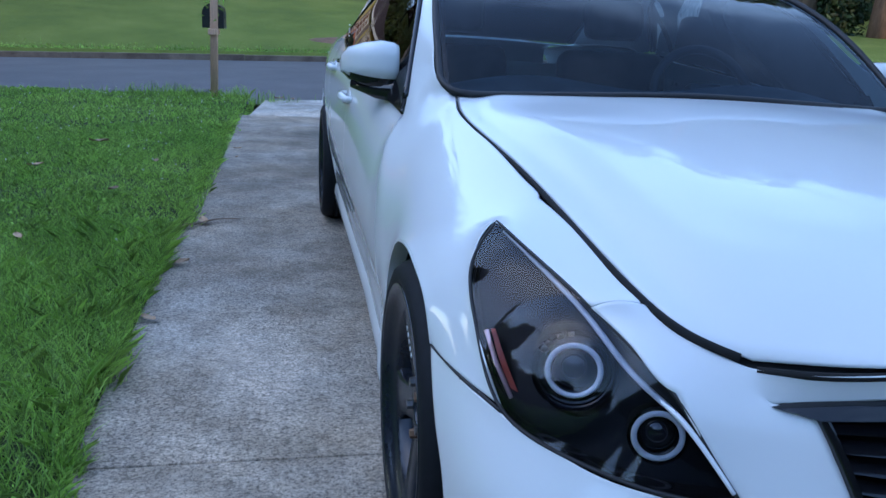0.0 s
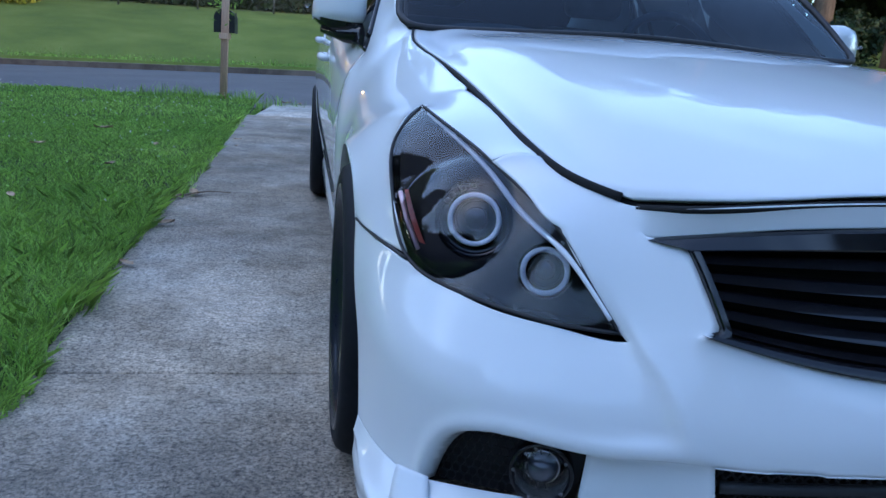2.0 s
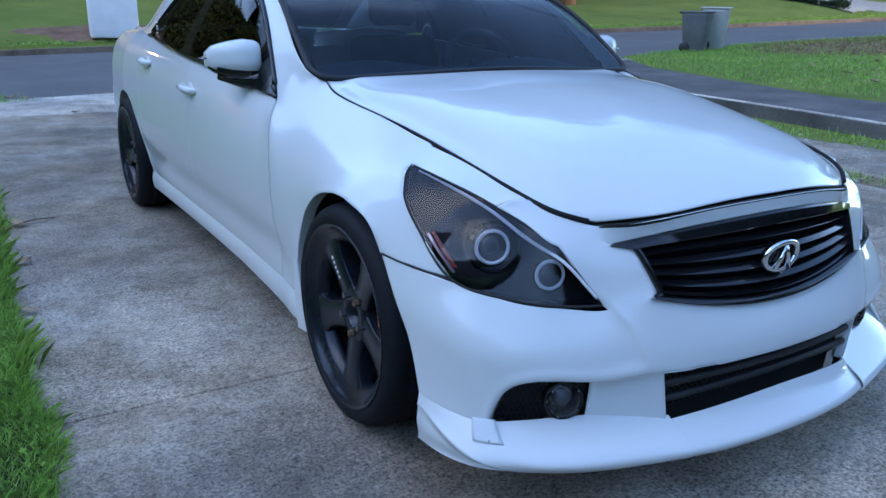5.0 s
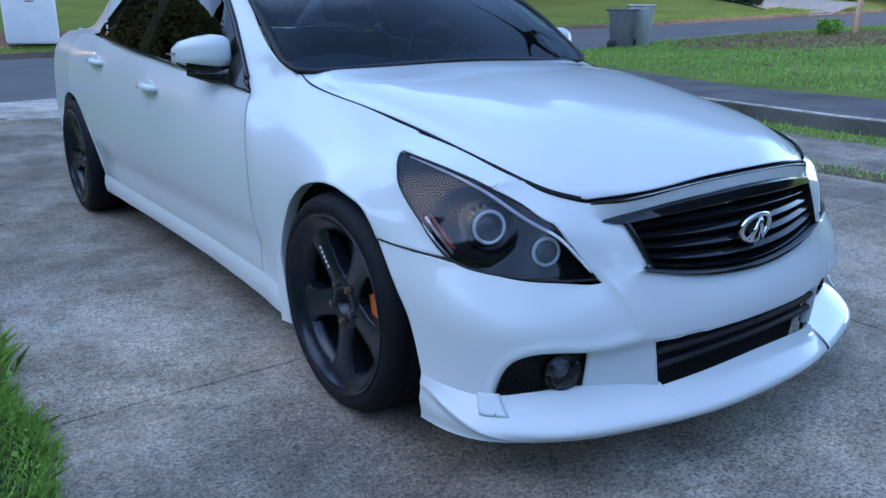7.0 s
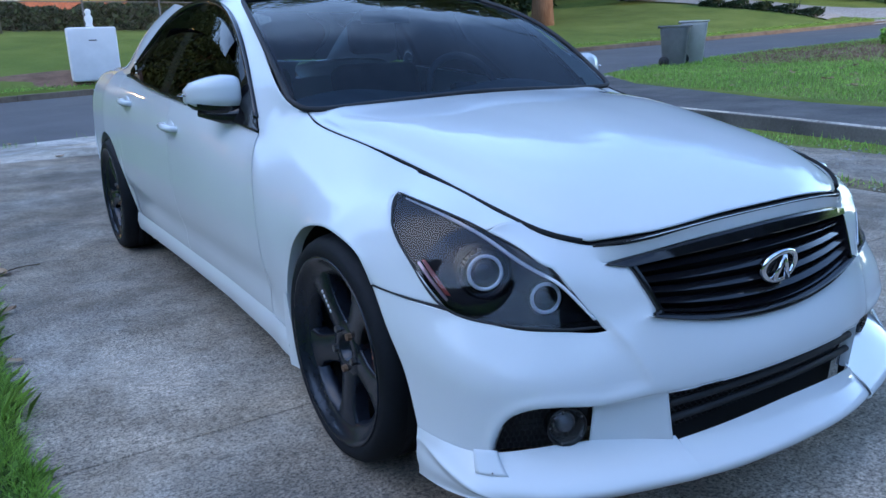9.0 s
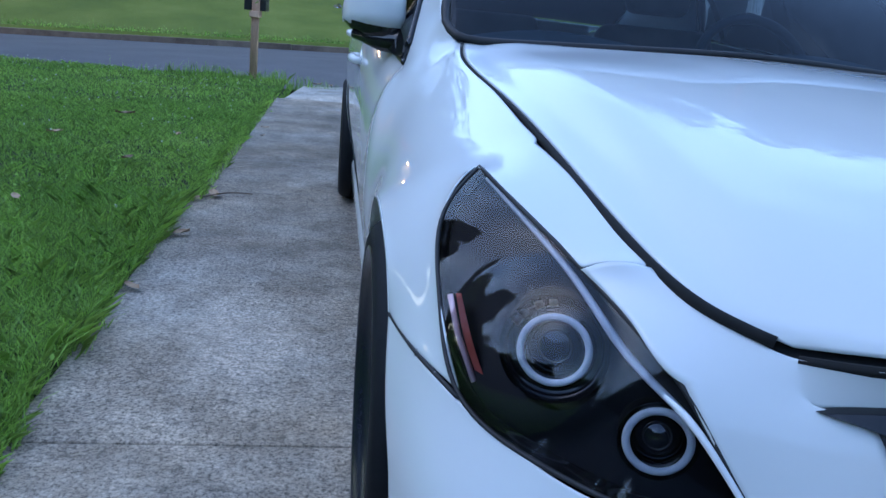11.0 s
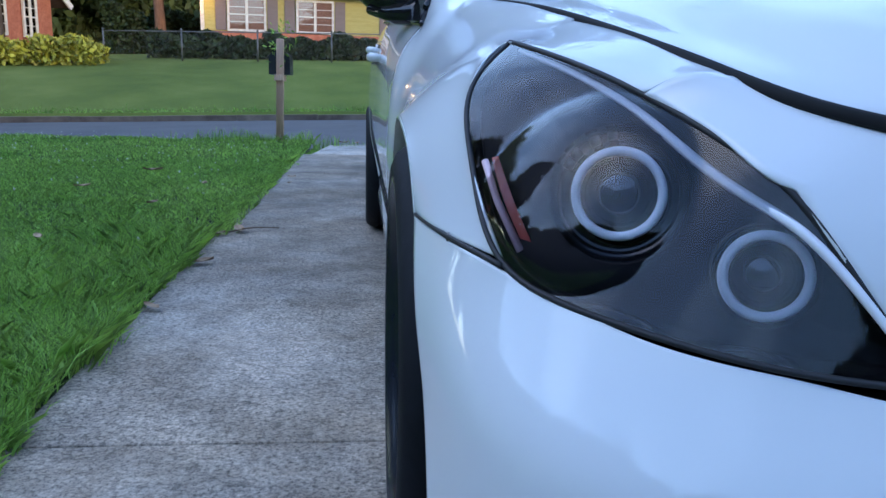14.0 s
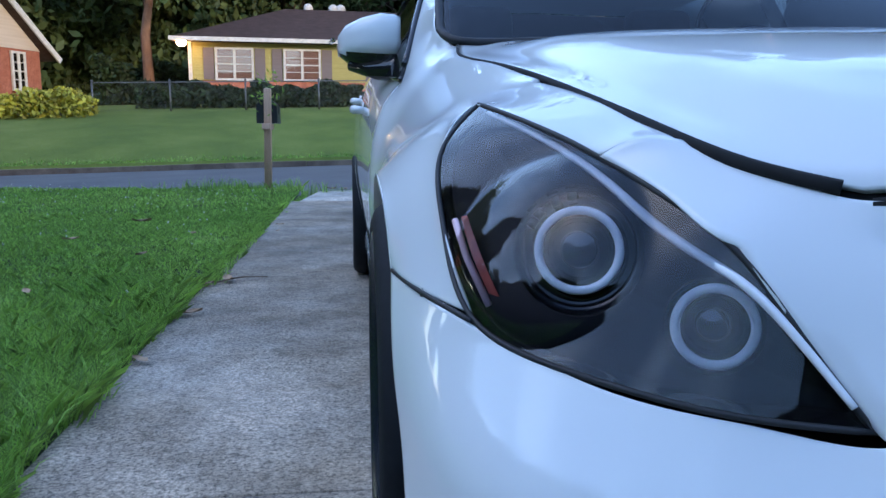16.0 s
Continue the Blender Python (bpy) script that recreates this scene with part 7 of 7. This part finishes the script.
def make_yellow_house():
    t = thing("house", "low yellow house with brown hip roof and lit porch lamp", "house", "houses across the road")
    t.matrix_basis = FACE
    L = 15.0
    bm = bmesh.new()
    box(bm, (0, 0, HB + 0.62), (L, 8, HB + 2.5))
    part("wall", bm, YELLOW, t, "yellow boarded wall", False)
    part("plinth", bevelled_box((-0.04, -0.06, HB - 0.8), (L + 0.04, 8, HB + 0.60), 0.01, 1), BRICK, t, "red brick plinth", False)
    # hip roof with thickness
    bm = bmesh.new()
    e, z0, z1 = 0.75, HB + 2.5, HB + 4.55
    pts = [(-e, -e, z0), (L + e, -e, z0), (L + e, 8 + e, z0), (-e, 8 + e, z0), (4.4, 3.9, z1), (L - 4.4, 3.9, z1)]
    v = [bm.verts.new(p) for p in pts]
    u = [bm.verts.new((x, y, z - 0.14)) for x, y, z in pts[:4]]
    for f in ((v[0], v[1], v[5], v[4]), (v[1], v[2], v[5]), (v[2], v[3], v[4], v[5]), (v[3], v[0], v[4]), (u[3], u[2], u[1], u[0]), (v[1], v[0], u[0], u[1]), (v[2], v[1], u[1], u[2]), (v[3], v[2], u[2], u[3]), (v[0], v[3], u[3], u[0])):
        bm.faces.new(f)
    part("roof", bm, ROOF, t, "brown shingle hip roof", False)
    bm = bmesh.new()
    box(bm, (-e - 0.05, -e - 0.10, z0 - 0.16), (L + e + 0.05, -e, z0 + 0.02))
    part("gutter", bm, TRIM_WHITE, t, "white gutter", False)
    bm = bmesh.new()
    box(bm, (-0.06, -0.08, HB - 0.2), (0.10, 0.04, HB + 2.4))
    part("corner_board", bm, TRIM_WHITE, t, "white corner board and downpipe", False)
    for x in (2.02, 5.15, 9.6):
        house_window(t, x, HB + 0.72, 1.62, 1.32)
        for sx in (-1, 1):
            bm = bmesh.new()
            box(bm, (x + sx * 1.17 - 0.24, -0.06, HB + 0.66), (x + sx * 1.17 + 0.24, 0.0, HB + 2.12))
            part("shutter", bm, SHUTTER, t, "mauve louvred shutter", False)
    bm = bmesh.new()
    bmesh.ops.create_uvsphere(bm, u_segments=16, v_segments=10, radius=0.19, matrix=Matrix.Translation((-0.25, -0.75, HB + 2.22)) @ Matrix.Diagonal((1.2, 0.8, 0.75, 1)))
    part("porch_lamp", bm, LAMP, t, "glowing warm porch lamp")
    for x in (5.6, 6.9, 7.3):
        bm = bmesh.new()
        bmesh.ops.create_uvsphere(bm, u_segments=12, v_segments=8, radius=0.26, matrix=Matrix.Translation((x, 4.2, z1 + 0.1)))
        part("roof_vent", bm, TRIM_WHITE, t, "white turbine roof vent")


make_yellow_house()


def make_brick_house():
    t = thing("house", "red brick house with a cream gable", "house", "houses across the road")
    t.matrix_basis = Matrix.Translation((-14.35, 35.6, 2.0)) @ Matrix.Rotation(radians(67), 4, "Z")
    bm = bmesh.new()
    box(bm, (-9, 0, -0.4), (0, 9, 2.35))
    part("wall", bm, BRICK, t, "red brick wall", False)
    bm = bmesh.new()
    a = [bm.verts.new(p) for p in ((0.0, -0.05, 2.2), (-3.0, -0.05, 4.9), (-6.0, -0.05, 2.2))]
    b = [bm.verts.new((v.co.x, 0.15, v.co.z)) for v in a]
    bm.faces.new(a)
    bm.faces.new(b[::-1])
    for i in range(3):
        bm.faces.new((a[i], b[i], b[(i + 1) % 3], a[(i + 1) % 3]))
    bmesh.ops.recalc_face_normals(bm, faces=bm.faces[:])
    part("gable", bm, CREAM, t, "cream boarded gable", False)
    for s in (-1, 1):
        bm = bmesh.new()
        p = [(-3.0, 4.95), (-3.0 + s * 3.5, 1.82)]
        vs = []
        for y in (-0.6, 9):
            for (x, z), o in ((p[0], 0), (p[1], 0), (p[1], 0.16), (p[0], 0.18)):
                vs.append(bm.verts.new((x, y, z + o)))
        bm.faces.new(vs[:4])
        bm.faces.new(vs[4:][::-1])
        for i in range(4):
            j = (i + 1) % 4
            bm.faces.new((vs[i], vs[4 + i], vs[4 + j], vs[j]))
        bmesh.ops.recalc_face_normals(bm, faces=bm.faces[:])
        part("roof", bm, ROOF, t, "brown shingle roof", False)
        bm = bmesh.new()
        m = Matrix.Translation((-3.0 + s * 1.75, -0.62, 3.42)) @ Matrix.Rotation(radians(s * 41.8), 4, "Y")
        box(bm, (-2.4, -0.04, -0.12), (2.4, 0.04, 0.12), m)
        part("bargeboard", bm, TRIM_WHITE, t, "white bargeboard", False)
    for x in (-1.3, -2.9, -5.5):
        house_window(t, x, 0.55, 0.62, 1.45)


make_brick_house()


def make_fence():
    t = thing("chain_link_fence", "grey chain-link fence with steel posts in front of the houses", "fence")
    def base(x):
        y = 28.3 + 0.05 * (x + 5)
        return y, ground_z(x, y)
    xs = np.arange(-9.9, 22, 2.62)
    for x in xs:
        y, z = base(x)
        bm = bmesh.new()
        tube(bm, [(x, y, z - 0.1), (x, y, z + 1.06)], 0.032, 8)
        bmesh.ops.create_uvsphere(bm, u_segments=8, v_segments=6, radius=0.045, matrix=Matrix.Translation((x, y, z + 1.08)))
        part("post", bm, GALV, t)
    bm = bmesh.new()
    tube(bm, [(x, base(x)[0], base(x)[1] + 1.02) for x in np.linspace(xs[0], xs[-1], 40)], 0.022, 6)
    part("top_rail", bm, GALV, t)
    # wire diamonds
    v = []
    for k in np.arange(xs[0], xs[-1], 0.11):
        for d in (-1, 1):
            k1 = k + d * 1.0
            q0 = np.array((k, base(k)[0], base(k)[1] + 0.02)); q1 = np.array((k1, base(k1)[0], base(k1)[1] + 1.0))
            o = np.array((0.0022, 0, 0))
            v.append([q0 - o, q0 + o, q1 + o, q1 - o])
    quads("wire_mesh", np.array(v), GALV, t)


make_fence()
hz = ground_z(-12, 26.6)
make_bush("hedge", (-26, 25.9, hz - 0.1), (-9.55, 27.6, hz + 1.02), 11000, HEDGE_LEAF, "golden green clipped hedge by the fence", 0.10, "hedge")
for x0, x1 in ((-8.9, -6.9), (-6.95, -4.6), (-4.65, -2.0), (-2.05, 0.9), (0.85, 5.0), (4.95, 12.0)):
    z = ground_z((x0 + x1) / 2, 30.5)
    make_bush("shrub", (x0, 29.5, z - 0.1), (x1, 31.2, z + 0.95), int(3200 * (x1 - x0) / 2), SHRUB_LEAF, "dark evergreen shrub behind the fence", 0.10, "shrub")


def make_woods():
    """The dark wood behind the houses and round the street, one mass of leaves."""
    pts = []
    for k in range(150):
        a = rng.uniform(-0.75, 1.15)
        r = rng.uniform(50, 70)
        x, y = r * math.sin(a), r * math.cos(a)
        h = rng.uniform(20, 27) if a < 0.5 else rng.uniform(15, 21)
        base = ground_z(x, y)
        pts.append(crown_points(3400, (x, y, base + h * 0.52), (rng.uniform(4, 6.5), rng.uniform(4, 6.5), h * 0.5), 20))
    for k in range(46):
        x, y = rng.uniform(-34, 34), rng.uniform(50, 58)
        pts.append(crown_points(2600, (x, y, ground_z(x, y) + 2.5), (rng.uniform(3, 5), 2.5, 3.5), 12))
    for k in range(60):
        x = rng.uniform(42, 70)
        y = x * rng.uniform(0.40, 1.4)
        pts.append(crown_points(2200, (x, y, ground_z(x, y) + 3.5), (rng.uniform(4, 6), 4, 5), 14))
    quads("far_woods", leaf_cards(np.concatenate(pts), 0.32), LEAF)
    tagged(bpy.data.objects["far_woods"], "dense dark wood behind the houses", "woods", kind="stuff")
    pts = []
    for k in range(125):
        a = rng.uniform(1.75, 5.15)
        r = rng.uniform(24, 31)
        x, y = r * math.sin(a), r * math.cos(a)
        h = rng.uniform(10.5, 13.5) if a < 3.0 or 3.95 < a < 4.45 else rng.uniform(7, 9)
        pts.append(crown_points(2400, (x, y, h * 0.5), (rng.uniform(3, 5), rng.uniform(3, 5), h * 0.5), 16))
    for a, r in ((5.30, 21), (5.36, 23), (5.40, 26)):
        pts.append(crown_points(3000, (r * math.sin(a), r * math.cos(a), 8.5), (2.6, 2.6, 8.5), 20))
    for k in range(80):
        a = 1.75 + 3.45 * k / 80
        r = rng.uniform(31, 38)
        pts.append(crown_points(1300, (r * math.sin(a), r * math.cos(a), 3.6), (5, 5, 3.8), 14))
    # seen only in reflections; the leaf colour carries painted shade
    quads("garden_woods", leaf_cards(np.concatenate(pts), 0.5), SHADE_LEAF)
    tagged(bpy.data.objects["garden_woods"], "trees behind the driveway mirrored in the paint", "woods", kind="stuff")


make_woods()
for x, y, h, r, cr, n, bark, bare in ((-10.7, 39.5, 17, 0.25, 4.0, 5000, RED_BARK, 0.32), (-13.3, 27.2, 15, 0.42, 4.5, 4000, BARK, 0.5), (-6.0, 50, 20, 0.3, 4.5, 5000, BARK, 0.25), (-4, 50, 19, 0.4, 6, 6000, BARK, 0.2), (4, 48, 18, 0.4, 6, 6000, BARK, 0.2),
                                      (17.1, 28.3, 21, 0.38, 5.2, 7000, RED_BARK, 0.36), (18.8, 27.2, 23, 0.36, 5.4, 7000, BARK, 0.36), (21.05, 25.5, 20, 0.40, 5.2, 7000, RED_BARK, 0.38), (26, 38, 18, 0.35, 5.5, 6000, BARK, 0.28), (42, 38, 17, 0.35, 6, 6000, BARK, 0.15), (50, 34, 16, 0.35, 6, 6000, BARK, 0.12), (34, 40, 18, 0.35, 6, 6000, BARK, 0.15),
                                      (9.6, 32.5, 26, 0.4, 6, 8000, BARK, 0.3), (13.4, 31, 25, 0.4, 6, 8000, BARK, 0.3), (7.5, 48, 28, 0.4, 6.5, 8000, BARK, 0.25), (0, 50, 28, 0.4, 6.5, 8000, BARK, 0.25)):
    make_tree(x, y, ground_z(x, y) - 0.05, h * 0.82, r, cr, n, "tall leafy tree with reddish trunk" if bark is RED_BARK else "tall dark leafy tree", bark, bare)
for x, y, w, h in ((16.2, 28.9, 1.0, 1.7), (18.0, 28.2, 0.8, 1.5), (19.9, 26.9, 0.9, 1.6), (14.6, 29.6, 1.2, 1.6), (22.9, 31.5, 1.4, 1.5), (26.2, 33.5, 1.8, 1.9), (38, 33, 2.4, 2.4), (43, 33, 2.6, 2.6)):
    z = ground_z(x, y)
    make_bush("shrub", (x - w, y - 0.9, z - 0.05), (x + w, y + 0.9, z + h), 2600, SHRUB_LEAF, "dark green shrub under the trees", 0.12, "shrub")


# ---- the neighbour's drive and car across the road ----
def make_far_drive():
    mid = curve([(36.2, 18.5, 0), (34.3, 20.6, 0), (32.9, 23.8, 0), (32.5, 27.3, 0), (32.4, 31.5, 0)], 16)
    rows = []
    for f in (-1.6, -0.8, 0, 0.8, 1.6):
        w = [1 + 1.2 * max(0, 1 - i / 5) for i in range(17)]
        rows.append([(p[0] + f * k, p[1] + f * k * 0.35 * (i > 2), ground_z(p[0] + f * k, p[1] + f * k * 0.35) + 0.06) for i, (p, k) in enumerate(zip(mid, w))])
    bm = bmesh.new()
    sheet(bm, np.array(rows))
    tagged(part("far_driveway", bm, GRAVEL), "pale concrete drive climbing the far lawn", "driveway", kind="structure")
    z = ground_z(30.6, 25)
    for f in np.linspace(0, 1, 5):
        x, y = 30.9 + 1.5 * f, 24.6 - 4.2 * f
        z = ground_z(x, y)
        make_bush("hedge", (x - 0.3, y - 0.6, z - 0.05), (x + 0.3, y + 0.6, z + 0.36), 700, SHRUB_LEAF, "low dark hedge edging the far drive", 0.07, "hedge")
    # small plate on two legs by the drive
    x, y = 34.0, 22.1
    z = ground_z(x, y)
    sign = thing("yard_sign", "small grey plate on two thin dark legs by the far drive", "sign", at=(x, y, z))
    part("plate", bevelled_box((-0.32, -0.02, 1.15), (0.32, 0.02, 1.5), 0.015, 1), GALV, sign, "", False)
    for sx in (-0.2, 0.2):
        bm = bmesh.new()
        tube(bm, [(sx, 0, -0.1), (sx, 0, 1.2)], 0.02, 6)
        part("leg", bm, BLACK_STEEL, sign)
    for x, y, w, h in ((41.5, 24.0, 2.2, 2.6), (46.0, 25.5, 2.6, 3.0)):
        z = ground_z(x, y)
        make_bush("shrub", (x - w, y - 1.2, z - 0.05), (x + w, y + 1.2, z + h), 3400, SHRUB_LEAF, "broad dark shrub beside the far drive", 0.14, "shrub")


make_far_drive()


def make_suv():
    """Parked side-on; its own x runs from tail to nose."""
    t = thing("suv", "white sport utility vehicle parked on the far drive", "car", at=(31.6, 29.0, ground_z(31.6, 29.0) + 0.06))
    t.rotation_euler.z = radians(168)
    def hull(profile, half, top_half):
        zs = [z for _, z in profile]
        lo, hi = min(zs), max(zs)
        bm = bmesh.new()
        rows = []
        for sy, inset in ((-1, 0.04), (-1, 0), (1, 0), (1, 0.04)):
            cx = sum(x for x, _ in profile) / len(profile)
            rows.append([(cx + (x - cx) * (1 - inset), sy * (half + (top_half - half) * (z - lo) / (hi - lo)) + sy * (0.0 if inset else -0.05), z) for x, z in profile + profile[:1]])
        sheet(bm, np.array([rows[1], rows[0], rows[3], rows[2]]))
        bmesh.ops.remove_doubles(bm, verts=bm.verts, dist=0.001)
        bmesh.ops.holes_fill(bm, edges=bm.edges[:], sides=0)
        bmesh.ops.recalc_face_normals(bm, faces=bm.faces[:])
        return bm
    part("body", hull([(-2.3, 0.35), (-2.36, 0.7), (-2.3, 1.05), (-2.2, 1.1), (0.9, 1.1), (1.6, 1.04), (2.2, 0.93), (2.34, 0.7), (2.3, 0.35)], 0.93, 0.86), PAINT, t, "white body", False)
    part("roof", hull([(-2.2, 1.1), (-1.95, 1.62), (-1.7, 1.72), (-0.3, 1.76), (0.2, 1.68), (0.95, 1.1)], 0.84, 0.62), PAINT, t, "white roof", False)
    for s in (-1, 1):
        for x0, x1, u0, u1 in ((-2.0, -1.2, -1.82, -1.2), (-1.12, -0.25, -1.12, -0.25), (-0.17, 0.72, -0.17, 0.12)):
            bm = bmesh.new()
            q = [(x0, s * 0.845, 1.16), (x1, s * 0.845, 1.16), (u1, s * 0.70, 1.6), (u0, s * 0.70, 1.6)]
            vs = [bm.verts.new((x, y + s * o, z)) for o in (0.02, -0.05) for x, y, z in q]
            bm.faces.new(vs[:4])
            for i in range(4):
                bm.faces.new((vs[i], vs[(i + 1) % 4], vs[4 + (i + 1) % 4], vs[4 + i]))
            bmesh.ops.recalc_face_normals(bm, faces=bm.faces[:])
            part("window", bm, BLACK_GLOSS, t, "dark tinted window", False)
        for x in (-1.4, 1.42):
            bm = bmesh.new()
            lathe(bm, [(0.22, -0.1), (0.34, -0.1), (0.36, -0.06), (0.36, 0.08), (0.34, 0.11), (0.22, 0.11)], 28)
            bm.transform(Matrix.Translation((x, s * 0.84, 0.36)) @ Matrix.Rotation(radians(90), 4, "Z"))
            wh = part("wheel", bm, RUBBER, t, "black tyre")
            bm = bmesh.new()
            lathe(bm, [(0.225, -0.09), (0.20, -0.06), (0.0005, -0.07)] if s < 0 else [(0.225, 0.1), (0.20, 0.07), (0.0005, 0.08)], 20)
            bm.transform(Matrix.Translation((x, s * 0.84, 0.36)) @ Matrix.Rotation(radians(90), 4, "Z"))
            part("rim", bm, STEEL, wh)
        bm = bmesh.new()
        box(bm, (2.12, s * 0.62 - 0.18, 0.72), (2.36, s * 0.62 + 0.18, 0.88))
        bmesh.ops.bevel(bm, geom=bm.edges[:], offset=0.03, segments=2, affect="EDGES", profile=0.5)
        part("headlight", bm, CHROME, t)


make_suv()


for x, y, w, h in ((-12.2, 41.5, 1.6, 2.6), (-9.6, 42.5, 1.2, 2.2)):
    z = ground_z(x, y)
    make_bush("shrub", (x - w, y - 1.0, z - 0.05), (x + w, y + 1.0, z + h), 3600, SHRUB_LEAF, "dark shrub between the houses", 0.14, "shrub")
